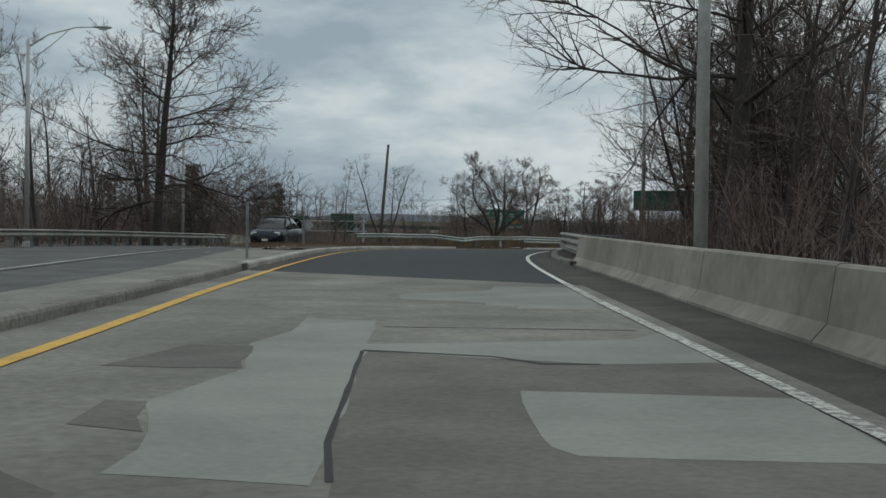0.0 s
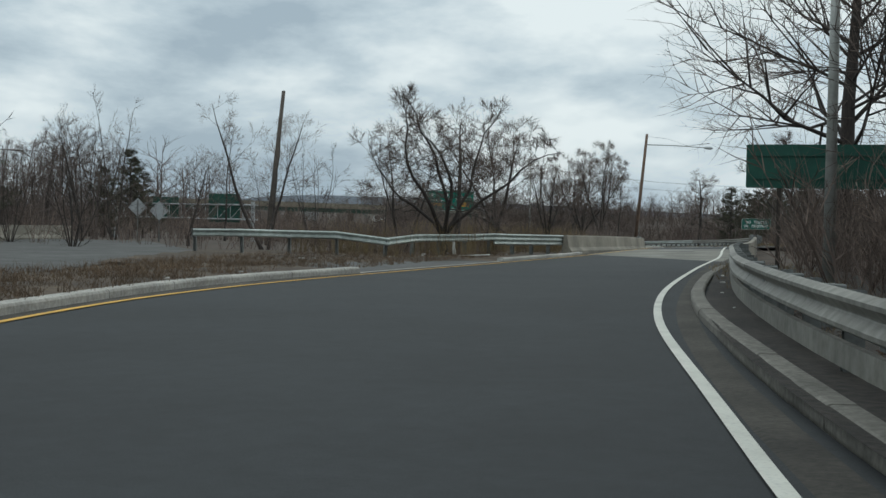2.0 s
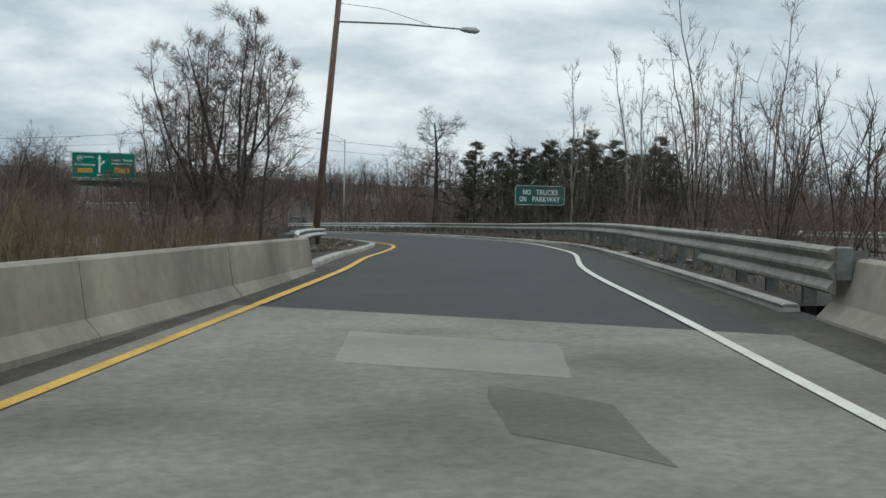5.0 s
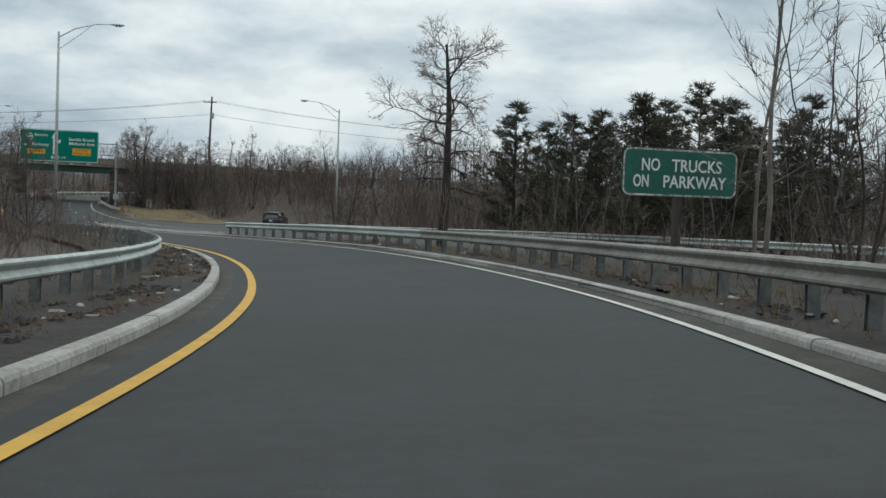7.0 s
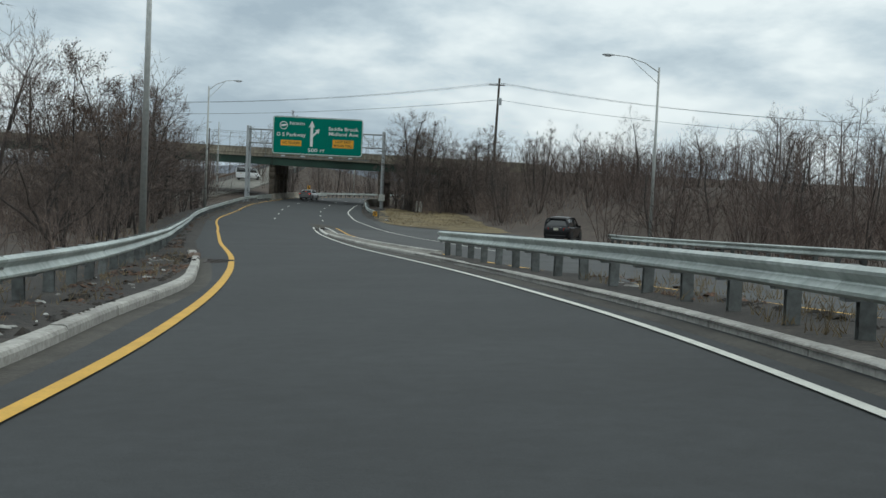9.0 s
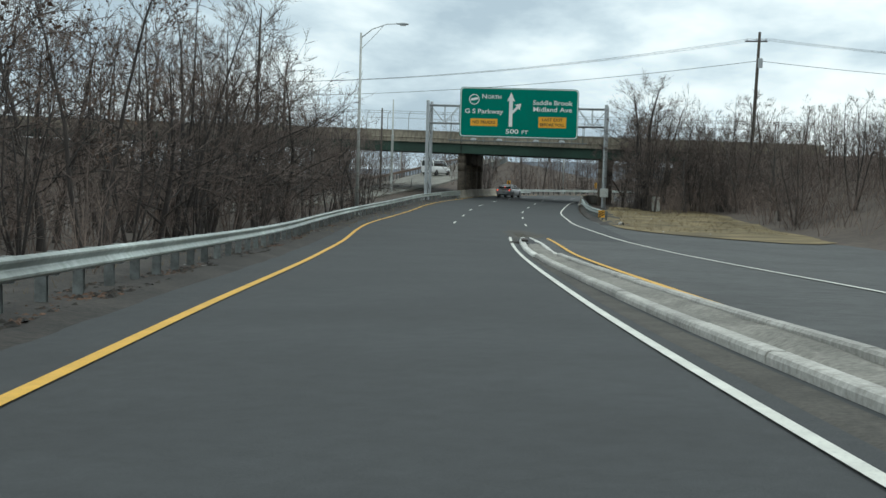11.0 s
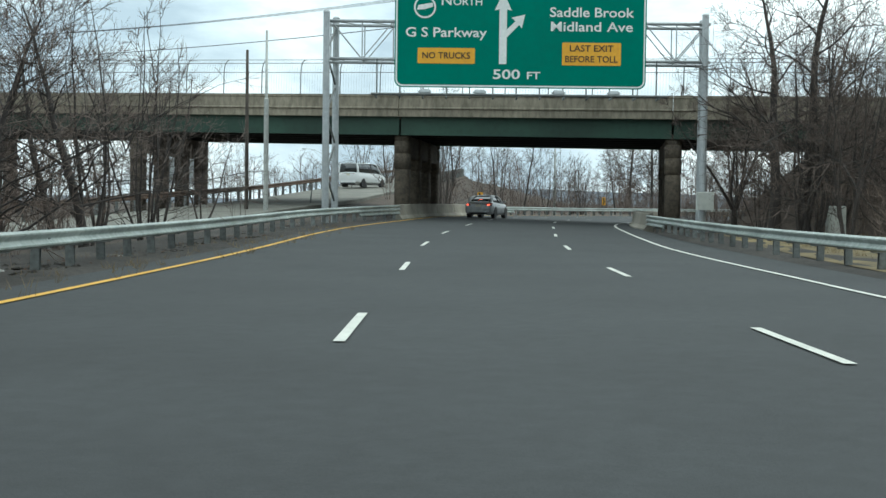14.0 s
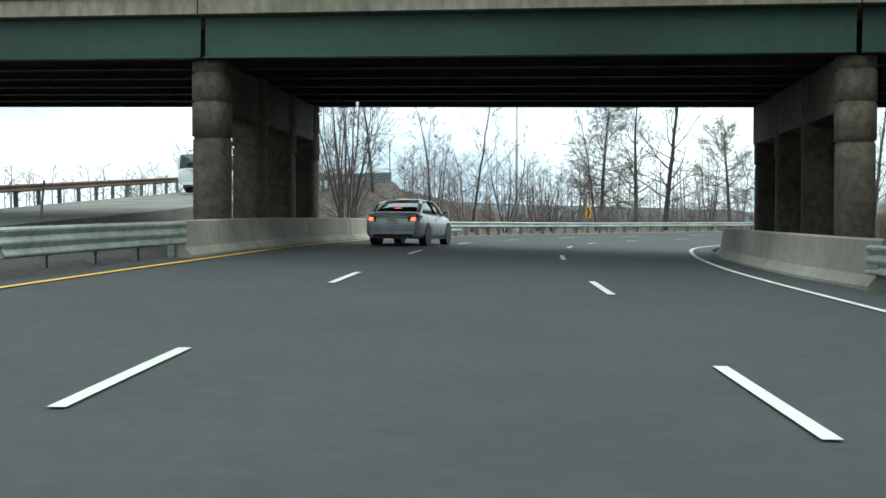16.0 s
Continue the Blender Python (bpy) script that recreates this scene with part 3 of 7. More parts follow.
tagged(part("deck", strip(D2L, D2R, 102.5, 102.58, 0.013, 2.0, 6, -14.4, -14.4), M["crack"], smooth=True), "dark sealed joint across the deck", "deck joint", kind="structure")


def slab(name, corners, h, material, label, wob=0.03):
    """A patch in the paving: corners given as s, u, with a slightly uneven edge."""
    n = len(corners)
    ring = []
    for i in range(n):
        a, b = corners[i], corners[(i + 1) % n]
        k = max(1, int(math.hypot(b[0] - a[0], b[1] - a[1]) / 0.5))
        for j in range(k):
            q = j / k
            w = wob if j else 0
            ring.append((a[0] + (b[0] - a[0]) * q + (rng.random() - 0.5) * 2 * w, a[1] + (b[1] - a[1]) * q + (rng.random() - 0.5) * 2 * w))
    sh = Shape()
    sh.v = [tuple(P(s, u, h)) for s, u in ring]
    sh.f = [tuple(range(len(ring)))]
    me = sh.mesh(name, material)
    bm = bmesh.new()
    bm.from_mesh(me)
    bmesh.ops.triangulate(bm, faces=bm.faces)
    bmesh.ops.recalc_face_normals(bm, faces=bm.faces)
    for f in bm.faces:
        if f.normal.z < 0:
            f.normal_flip()
    bm.to_mesh(me)
    bm.free()
    return tagged(part(name, me, material), label, "paving patch", kind="structure")


LP, DP, CR = M["patch_light"], M["patch_dark"], M["crack"]
slab("paving_patch", [(11.3, -1.16), (10.45, 2.15), (8.5, 2.2), (6.0, 2.25), (-4, 2.4), (-4, -0.5), (5.6, -0.73), (6.6, -0.87)], 0.0074, DP, "brownish worn concrete strip in the deck")
slab("paving_patch", [(8.72, 0.21), (8.46, 2.1), (6.19, 2.1), (6.3, 0.45), (6.55, 0.32), (6.87, 0.28)], 0.0088, LP, "pale rectangular concrete patch with rounded corner")
slab("paving_patch", [(15.06, -2.24), (14.74, -1.35), (6.61, -0.87), (5.52, -0.82), (5.73, -1.84), (6.37, -1.84), (6.88, -1.93), (8.03, -2.27), (9.9, -1.97), (11.93, -2.32), (13.15, -2.14)], 0.0081, LP, "long pale concrete patch along the lane")
slab("paving_patch", [(11.93, -1.2), (12.3, 0.5), (12.6, 1.4), (13.63, 2.0), (10.6, 1.95), (10.37, 0.92), (11.28, -1.16)], 0.0092, LP, "pale concrete strip across the lane")
slab("paving_patch", [(9.99, -3.19), (11.0, -3.0), (11.76, -2.89), (11.66, -2.24), (9.9, -2.0)], 0.0092, DP, "dark worn patch near the yellow line", 0.05)
slab("paving_patch", [(7.12, -2.48), (8.09, -2.55), (8.03, -2.25), (6.88, -1.96)], 0.0095, DP, "small dark broken patch", 0.05)
slab("paving_patch", [(18.9, -1.36), (20.05, -1.45), (20.85, -0.61), (21.2, -0.1), (22.8, 0.12), (22.35, 1.4), (18.69, 1.5), (16.93, 1.5), (16.91, 0.37), (17.48, 0.40), (17.49, -0.06), (18.06, -0.09), (18.49, -0.72)], 0.0081, LP, "irregular pale patch near the deck's end", 0.06)
slab("paving_patch", [(5.4, -4.2), (6.2, -2.6), (5.3, -1.9), (-3, -1.6), (-3, -4.0)], 0.0077, DP, "darker worn deck concrete by the yellow line", 0.08)
slab("crack", [(11.40, -1.17), (10.95, 0.02), (10.45, 0.45), (10.42, 0.92), (10.33, 0.92), (10.33, 0.42), (10.85, 0.02), (11.27, -1.17)], 0.0102, CR, "dark ragged crack across the lane", 0.02)
slab("crack", [(11.3, -1.15), (6.6, -0.86), (5.6, -0.72), (5.6, -0.76), (6.6, -0.90), (11.3, -1.19)], 0.0102, CR, "dark joint along the patch", 0.008)
slab("crack", [(13.9, -1.2), (13.7, 1.6), (13.66, 1.6), (13.86, -1.2)], 0.0099, CR, "thin crack across the deck", 0.012)
slab("paving_patch", [(98.05, -1.48), (99.77, -1.56), (99.59, -0.61), (100.5, -0.5), (100.04, -0.12), (99.2, 0.12), (97.29, 0.08)], 0.0081, LP, "pale stepped patch in the second deck", 0.02)
slab("paving_patch", [(114.2, -1.25), (112.9, 0.79), (110.7, 0.73), (111.74, -1.15)], 0.0081, LP, "pale patch at the far end of the deck", 0.02)
slab("paving_patch", [(108.5, 0.2), (110.4, 0.1), (109.5, 0.9), (107.6, 1.0)], 0.0081, DP, "grey worn patch in the second deck", 0.05)

slab("paving_patch", [(277.2, 2.5), (280.5, 2.2), (285.5, 2.0), (287.5, 2.3), (286.0, 3.2), (282.5, 3.9), (278.8, 4.0), (277.0, 3.4)], 0.004, M["silt"], "sandy worn asphalt beyond the island tip", 0.22)


# shoulders: silt along curbs and barriers
for L, R, a, b in (
    ([(-30, 2.75), (7, 2.32), (19, 1.74), (30, 1.36), (34, 1.36)], [(-30, 3.5), (10, 3.35), (24, 2.75), (34, 2.3)], -30, 34),
    ([(34, 1.45), (46, 1.5), (57, 1.8), (66, 2.25), (79, 2.75)], [(34, 2.1), (46, 1.85), (57, 2.1), (66, 2.7), (79, 3.3)], 34, 79),
    ([(79, 2.75), (97, 3.0), (115, 3.0)], [(79, 3.4), (97, 3.65), (115, 3.8)], 79, 115),
    ([(115, 3.0), (145, 3.4), (165, 3.15), (190, 3.2), (206, 2.75), (221, 2.4), (258, 2.6)], [(115, 3.6), (145, 3.9), (165, 3.45), (190, 3.5), (206, 3.1), (221, 2.8), (258, 2.75)], 115, 258),
    ([(q, u - 0.06) for q, u in CURB_L2] + [(219, -3.9)], [(q, u + 0.33) for q, u in CURB_L2] + [(219, -3.4)], 127, 219),
    ([(30, -5.9), (46, -6.5), (55, -6.8), (65, -6.9), (72, -5.95)], [(30, -5.45), (46, -6.15), (55, -6.5), (65, -6.5), (72, -5.6)], 30, 72),
    ([(98, -4.3), (106, -4.1), (114, -3.6), (127, -3.2)], [(98, -3.9), (106, -3.7), (114, -3.2), (127, -2.9)], 98, 127),
):
    sh = strip(L, R, a, b, 0.010, 2.0, 6)
    for i, v in enumerate(sh.v):
        if i % 7 == (0 if L[0][1] > 0 else 6):
            sh.v[i] = (v[0], v[1], v[2] - 0.014)
    tagged(part("shoulder", sh, M["silt"], smooth=True), "dusty grey shoulder silt along the edge", "shoulder", kind="structure")

# dirt verges between curb and guardrail
for L, R, a, b, h in (
    ([(127, -6.0), (150, -7.6), (180, -7.2), (221, -7.3)], [(q, u - 0.13) for q, u in CURB_L2] + [(221, -4.0)], 127, 221, 0.12),
    ([(221, -7.3), (258, -8.2), (296, -10.4), (320, -10.6), (338, -10.2), (352, -8.6)], [(221, -3.6), (240, -4.3), (258, -4.7), (270, -5.2), (283, -6.0), (296, -6.8), (320, -7.2), (335, -7.3), (345, -6.85), (352, -6.4)], 221, 351.5, 0.06),
    ([(33, 2.15), (46, 1.95), (57, 2.2), (65, 2.75), (79, 3.4)], [(33, 6.0), (79, 6.5)], 33, 80, 0.12),
    ([(116, 3.6), (130, 3.7), (145, 3.95), (165, 3.5), (190, 3.55), (206, 3.15), (221, 2.85)], [(116, 7.0), (150, 9.0), (175, 9.0), (190, 7.3), (200, 5.1), (208, 4.25), (214, 3.85), (221, 3.7)], 116, 221, 0.08),
    ([(221, 2.85), (240, 2.85), (258, 2.8), (269, 2.9)], [(221, 3.8), (240, 3.65), (258, 3.5), (269, 3.4)], 221, 269, 0.07),
    ([(300, 7.6), (320, 6.9), (340, 6.5)], [(300, 9.6), (320, 9.4), (340, 9.2)], 300, 341, 0.02),
):
    vs = strip(L, R, a, b, h, 1.5, 6)
    for i, v in enumerate(vs.v):
        if 0 < i % 7:
            vs.v[i] = (v[0], v[1], v[2] + (rng.random() - 0.4) * 0.07)
        if a in (221, 300) and i % 7 == (6 if L[0][1] < 0 else 0):
            # the open edge runs down into the paving
            vs.v[i] = (v[0], v[1], v[2] - h - 0.03)
    if R[0][1] == 3.8:
        tagged(part("verge", vs, M["curb_dirty"], smooth=True), "broken pale concrete fill in the narrow island", "island", kind="structure")
    else:
        tagged(part("verge", vs, M["dirt"], smooth=True), "dark gritty dirt verge with dead leaves", "verge", kind="structure")
tagged(part("ground", strip([(280, 15.5), (284, 13.0), (288, 11.0), (293, 9.2), (300, 8.3), (306, 8.0), (330, 8.6), (345, 9.5)], [(280, 17.0), (287, 20.5), (300, 20.0), (330, 18.5), (345, 16.0)], 280, 344, 0.03, 2.0, 8), M["grass"], smooth=True), "dormant yellow-brown grass slope", "grass", kind="structure")

# ---- painted lines ----
YELLOW = [(-30, -3.3), (12, -4.15), (23, -4.9), (29, -5.2), (40, -5.55), (50, -6.1), (60, -6.55), (67, -6.1), (74, -5.15), (82, -4.46), (86, -4.28), (90, -4.11), (94, -3.93), (98, -3.74), (102, -3.53), (106, -3.31), (110, -3.1), (114, -2.94), (127, -2.6), (137, -2.69), (142, -2.47), (147, -2.28), (152, -2.24), (157, -2.35), (162, -2.54), (167, -2.71), (172, -2.77), (177, -2.73), (182, -2.69), (187, -2.64), (192, -2.65), (197, -2.69), (202, -2.69), (207, -2.69), (212, -2.72), (216, -2.8), (230, -3.15), (238, -3.35), (258, -3.85), (270, -4.4), (283, -5.4), (288, -5.74), (296, -6.08), (301, -6.15), (307, -6.26), (313, -6.37), (320, -6.56), (326, -6.76), (332, -6.81), (337, -6.74), (341, -6.48), (345, -6.13), (348.5, -5.82), (352, -5.58), (357, -5.42), (365, -5.4), (400, -5.5), (456, -5.6)]
WHITE = [(-30, 2.6), (7, 2.2), (19, 1.6), (30, 1.22), (41, 1.2), (50, 1.5), (57, 1.58), (65, 1.9), (68.5, 2.1), (74, 2.4), (82, 2.55), (86, 2.57), (90, 2.58), (94, 2.6), (98, 2.58), (102, 2.52), (106, 2.44), (110, 2.37), (114, 2.34), (127, 2.4), (137, 3.09), (142, 3.16), (147, 3.22), (152, 3.23), (157, 3.19), (162, 3.1), (167, 3.01), (172, 2.98), (177, 2.98), (182, 2.97), (187, 2.93), (192, 2.86), (197, 2.75), (202, 2.61), (210, 2.45), (222, 2.1), (240, 2.2), (259, 2.4), (277.5, 2.35)]
EDGE_R = [(228, 7.4), (236, 7.9), (258, 8.3), (278, 7.4), (292, 6.6), (298, 6.1), (302, 5.86), (307, 5.66), (312, 5.42), (320, 5.12), (330, 5.12), (340, 5.17), (349, 5.3), (356.5, 5.64), (375, 6.6), (400, 7.4), (455, 7.6)]
YELLOW_R = [(190, 7.9), (200, 5.7), (206, 4.8), (212, 4.3), (231, 4.1), (258, 4.2), (275, 4.12), (277, 4.03)]


def painted(rows, a, b, w, material, label, h=0.016):
    q = [(r[0], r[1] - w / 2) for r in rows]
    t = [(r[0], r[1] + w / 2) for r in rows]
    tagged(part("road_line", strip(q, t, a, b, h, 1.0, 1), material), label, "road marking", kind="structure")


tagged(part("gutter", strip([(72, -6.08), (80, -5.3), (86.3, -5.0)], [(72, -5.9), (80, -5.12), (86.3, -4.82)], 72, 86.3, 0.012, 1.0, 2), M["curb"], smooth=True), "pale flush concrete edging beside the turnout", "edging", kind="structure")
painted(YELLOW, -30, 29, 0.19, M["yellow_worn"], "faded yellow edge line on concrete")
painted(YELLOW, 29, 102, 0.13, M["yellow_paint"], "yellow edge line on dark asphalt")
painted(YELLOW, 102, 118, 0.14, M["yellow_worn"], "faded yellow edge line on concrete")
painted(YELLOW, 118, 456, 0.16, M["yellow_paint"], "fresh yellow edge line on dark asphalt")
painted(WHITE, -30, 24, 0.14, M["white_worn"], "worn white edge line on concrete")
painted(WHITE, 24, 277.5, 0.115, M["white_paint"], "white edge line on dark asphalt")
painted(EDGE_R, 230, 456, 0.12, M["white_paint"], "white edge line of the merged roadway")
painted(YELLOW_R, 190, 276.9, 0.13, M["yellow_paint"], "yellow line beside the island")
painted([(-30, -10.5), (29, -11.2), (46, -12.4), (60, -14.5)], -30, 60, 0.12, M["white_worn"], "worn white line on the old carriageway")
painted([(150, 19.0), (171, 17.5), (190, 16.0), (205, 15.3), (220, 13.9), (234, 15.5)], 150, 234, 0.12, M["white_worn"], "white edge line of the side road")
DASH_L = [(285, -0.6), (295, -1.3), (308, -1.72), (320, -2.22), (332, -2.38), (343, -2.16), (352, -1.8), (375, -1.7), (455, -1.8)]
DASH_R = [(285, 3.5), (294, 3.1), (306.5, 2.57), (318.7, 2.08), (330, 1.98), (341, 2.03), (455, 2.3)]
STARTS_L = [295.1, 307.7, 320.1, 331.1, 343.1] + [355.0 + 11.9 * q for q in range(8)]
STARTS_R = [293.9, 306.4, 318.7, 330.4, 341.6] + [353.6 + 11.9 * q for q in range(8)]
for starts, rows in ((STARTS_L, DASH_L), (STARTS_R, DASH_R)):
    for s in starts:
        c, e = (float(np.interp(k, [r[0] for r in rows], [r[1] for r in rows])) for k in (s, s + 3.1))
        tagged(part("lane_dash", strip([(s, c - 0.058), (s + 3.1, e - 0.058)], [(s, c + 0.058), (s + 3.1, e + 0.058)], s, s + 3.1, 0.016, 1.0, 1), M["white_paint"]), "white lane dash on asphalt", "road marking", group="lane dashes", kind="structure")


# ---- curbs ----
def curb(rows, face_right, material, label, wide=0.30, high=0.16, s0=None, s1=None, seg=3.0):
    """Cast curb in lengths with joints; face_right: the road is on its right."""
    pts = resample(along(rows, 1.0), 1.0)
    t = thing("curb", Matrix.Translation(pts[0]), label, "curb", kind="structure")
    sg = 1 if face_right else -1
    prof = [(0.0, -0.12), (0.0, high - 0.05), (-0.02 * sg, high - 0.012), (-0.05 * sg, high), (-(wide - 0.03) * sg, high), (-wide * sg, high - 0.03), (-wide * sg, -0.12)]
    n = int(round(seg))
    for i in range(0, len(pts) - 1, n):
        run = pts[i:i + n + 1]
        if len(run) < 2:
            continue
        run = [p - pts[0] for p in run]
        d = (run[-1] - run[0]).normalized() * 0.012
        run[0] = run[0] + d
        run[-1] = run[-1] - d
        o = Vector(((rng.random() - 0.5) * 0.014, (rng.random() - 0.5) * 0.014, (rng.random() - 0.5) * 0.012))
        part("curb_stone", fix_normals(sweep([p + o for p in run], prof).mesh("curb_stone", material)), material, t)
    return t


curb(CURB_L1[:4], True, M["curb_dirty"], "dirty concrete curb along the median")
curb([(30.2, -5.95), *CURB_L1[4:]], True, M["curb"], "pale concrete curb along the grass median")
curb(CURB_L1B, True, M["curb"], "pale concrete curb leading to the barrier", wide=0.26, high=0.13)
curb(CURB_L2, True, M["curb"], "pale concrete curb on the inside of the bend", wide=0.22, high=0.15)
curb([(219.1, -3.84), (222.3, -4.0)], True, M["curb"], "pale curb stone past the drain", wide=0.28, high=0.15)
curb(CURB_R1, False, M["curb_dirty"], "dirty concrete curb below the guardrail", wide=0.24, high=0.13)
curb(CURB_R2, False, M["curb"], "pale concrete curb along the outside of the bend", wide=0.22, high=0.11)
curb([(258.2, 2.7), (266, 2.68), (272.4, 2.72), (275.9, 2.82)], False, M["curb_white"], "low white-painted curb at the tip of the island", wide=0.24, high=0.075)
curb([(222, 3.95), (240, 3.75), (258.0, 3.62)], True, M["curb"], "pale concrete curb on the far side of the island", wide=0.2, high=0.14)
curb([(258.2, 3.62), (272.7, 3.52), (275.9, 3.32)], True, M["curb_white"], "low white-painted curb on the far side of the island tip", wide=0.18, high=0.07)
tagged(part("verge", strip([(268.5, 2.92), (275.6, 3.0)], [(268.5, 3.42), (275.6, 3.16)], 268.5, 275.6, 0.085, 1.0, 3), M["asphalt"], smooth=True), "dark asphalt fill in the tip of the island", "island", kind="structure")


# ---- concrete barriers ----
def barrier(rows, road_right, label, seg=6.0, high=0.81):
    pts = resample(along(rows, 1.0), 1.0)
    t = thing("concrete_barrier", Matrix.Translation(pts[0]), label, "barrier")
    g = 1 if road_right else -1
    prof = [(0.0, -0.30), (0.0, 0.05), (-0.15 * g, 0.22), (-0.23 * g, high - 0.03), (-0.27 * g, high), (-0.40 * g, high), (-0.43 * g, high - 0.03), (-0.46 * g, -0.30)]
    n = int(seg)
    for i in range(0, len(pts) - 1, n):
        run = [p - pts[0] for p in pts[i:i + n + 1]]
        if len(run) < 2:
            continue
        d = (run[-1] - run[0]).normalized() * 0.012
        run[0], run[-1] = run[0] + d, run[-1] - d
        o = Vector(((rng.random() - 0.5) * 0.015, (rng.random() - 0.5) * 0.015, (rng.random() - 0.5) * 0.012))
        part("barrier_segment", fix_normals(sweep([p + o for p in run], prof).mesh("barrier_segment", M["concrete"])), M["concrete"], t)
    return t


barrier([(-30, 3.45), (10, 3.2), (16, 2.95), (24, 2.65), (30, 2.4), (34.2, 2.2)], False, "grey concrete safety barrier with hairline cracks")
barrier([(79.5, 3.35), (88, 3.45), (97, 3.6), (106, 3.7), (115, 3.75)], False, "grey concrete safety barrier on the second deck", high=0.71)
barrier([(101.5, -4.65, 0.13), (106, -4.15, 0.09), (114, -3.55, 0.0), (122, -3.15, -0.07), (127.3, -3.05, -0.11)], True, "stained concrete safety barrier beside the yellow line")
barrier([(350.4, -6.1), (355, -5.85), (361, -5.7), (368, -5.65), (374, -5.75), (380.5, -5.95)], True, "pale concrete barrier shielding the bridge columns")
barrier([(344.0, 6.4), (347, 6.2), (351, 6.2), (354, 6.25), (359, 6.4), (366, 7.0), (372, 7.9)], False, "pale curved concrete barrier wrapping the bridge columns")
barrier([(24, -19.5), (41, -19.7)], True, "concrete barrier along the old carriageway")
barrier([(100, -37.0), (106, -38.6), (112, -38.0)], True, "stained concrete barrier at the far side of the old carriageway")

# ---- guardrails ----
W_BEAM = [(0.0, -0.155), (0.022, -0.148), (0.083, -0.115), (0.083, -0.082), (0.020, -0.018), (0.012, 0.0), (0.020, 0.018), (0.083, 0.082), (0.083, 0.115), (0.022, 0.148), (0.0, 0.155), (-0.008, 0.155), (-0.008, -0.155)]
THRIE = [(0.0, -0.35), (0.083, -0.31), (0.083, -0.28), (0.015, -0.2), (0.083, -0.115), (0.083, -0.082), (0.015, 0.0), (0.083, 0.082), (0.083, 0.115), (0.0, 0.155), (-0.008, 0.155), (-0.008, -0.35)]
C_RUB = [(0.0, -0.09), (0.06, -0.09), (0.06, 0.09), (0.0, 0.09)]
post_shape = Shape().box((-0.055, -0.08, -0.35), (-0.045, 0.08, 0.70)).box((0.045, -0.08, -0.35), (0.055, 0.08, 0.70)).box((-0.045, -0.004, -0.35), (0.045, 0.004, 0.70))
POST = post_shape.mesh("post", M["post"])
BLOCK = Shape().box((-0.075, 0.08, 0.40), (0.075, 0.235, 0.74), bev=0.01).mesh("spacer_block", M["post"])


def guardrail(pts, road_right, label, material=None, top=0.72, gap=1.905, thrie0=False, thrie1=False, rub=False, wave=0.0, posts=True, dent=None):
    material = material or M["rail"]
    pts = resample(pts, gap)
    t = thing("guardrail", Matrix.Translation(pts[0]), label, "guardrail", group="guardrails")
    g = 1 if road_right else -1
    z = top - 0.155
    loc = [p - pts[0] for p in pts]
    if wave:
        loc = [p + Vector((0, 0, math.sin(i * 0.9) * wave + (rng.random() - 0.5) * wave)) for i, p in enumerate(loc)]
    if dent:
        loc[dent[0]] = loc[dent[0]] + Vector(dent[1])
    last = len(loc) - 1
    i = 0
    while i < last:
        k = min(i + 4, last)
        pr = W_BEAM
        if (thrie0 and i == 0) or (thrie1 and k == last):
            pr = THRIE
        fine = []
        for a in range(i, k):
            for q in range(2):
                fine.append(loc[a].lerp(loc[a + 1], q / 2))
        fine.append(loc[k] + (loc[k] - loc[k - 1]).normalized() * 0.12)
        lap = 0.004 * ((i // 4) % 2)
        prof = [((a + lap) * g, b + z) for a, b in pr]
        part("rail_panel", fix_normals(sweep(fine, prof).mesh("rail_panel", material)), material, t)
        if rub:
            part("rub_rail", fix_normals(sweep(fine, [(a * g, b + 0.28) for a, b in C_RUB]).mesh("rub_rail", material)), material, t)
        i = k
    if posts:
        for i, p in enumerate(loc):
            d = loc[min(i + 1, last)] - loc[max(i - 1, 0)]
            a = math.degrees(math.atan2(d.y, d.x)) + (180 if road_right else 0)
            lean = (rng.random() - 0.5) * 5
            m = Matrix.Translation(p) @ pose(0, 0, 0, lean, (rng.random() - 0.5) * 4, a) @ Matrix.Translation((0, -0.235, top - 0.74))
            po = part("post", POST, None, t, m=m)
            part("spacer_block", BLOCK, None, po)
    return t


guardrail(along([(33.2, 2.55), (40, 2.5), (48, 2.4), (58, 2.75), (66, 3.25), (79.5, 3.75)], 1.0, 0.08), False, "weathered steel guardrail with a lower rub rail", M["rail_old"], thrie0=True, thrie1=True, rub=True, top=0.74)
guardrail(along([(114.5, 3.8), (127, 4.0), (141, 4.5), (155, 4.55), (170, 4.3), (185, 4.0)], 1.0, 0.1), False, "weathered grey steel guardrail round the bend", M["rail_old"], thrie0=True)
guardrail(along([(185.2, 4.0), (200, 3.85), (210, 3.6), (219.5, 3.45)], 1.0, 0.1), False, "galvanised steel guardrail ending at the gore island", M["rail"])
guardrail(along([(127, -3.55), (133, -4.3), (140, -4.9), (150, -5.3), (165, -5.35), (180, -5.0), (190, -4.9), (204, -4.8), (222.2, -5.1)], 1.0, 0.085), True, "galvanised steel guardrail on the inside of the bend", M["rail"])
guardrail(along([(222.2, -5.1), (231, -5.2), (246, -5.5), (268, -6.2), (279, -6.8), (301, -7.7), (323, -8.0), (335, -7.95), (344, -7.2), (350.4, -6.3)], 1.0, 0.07), True, "galvanised steel guardrail in front of the trees", M["rail"], thrie1=True)
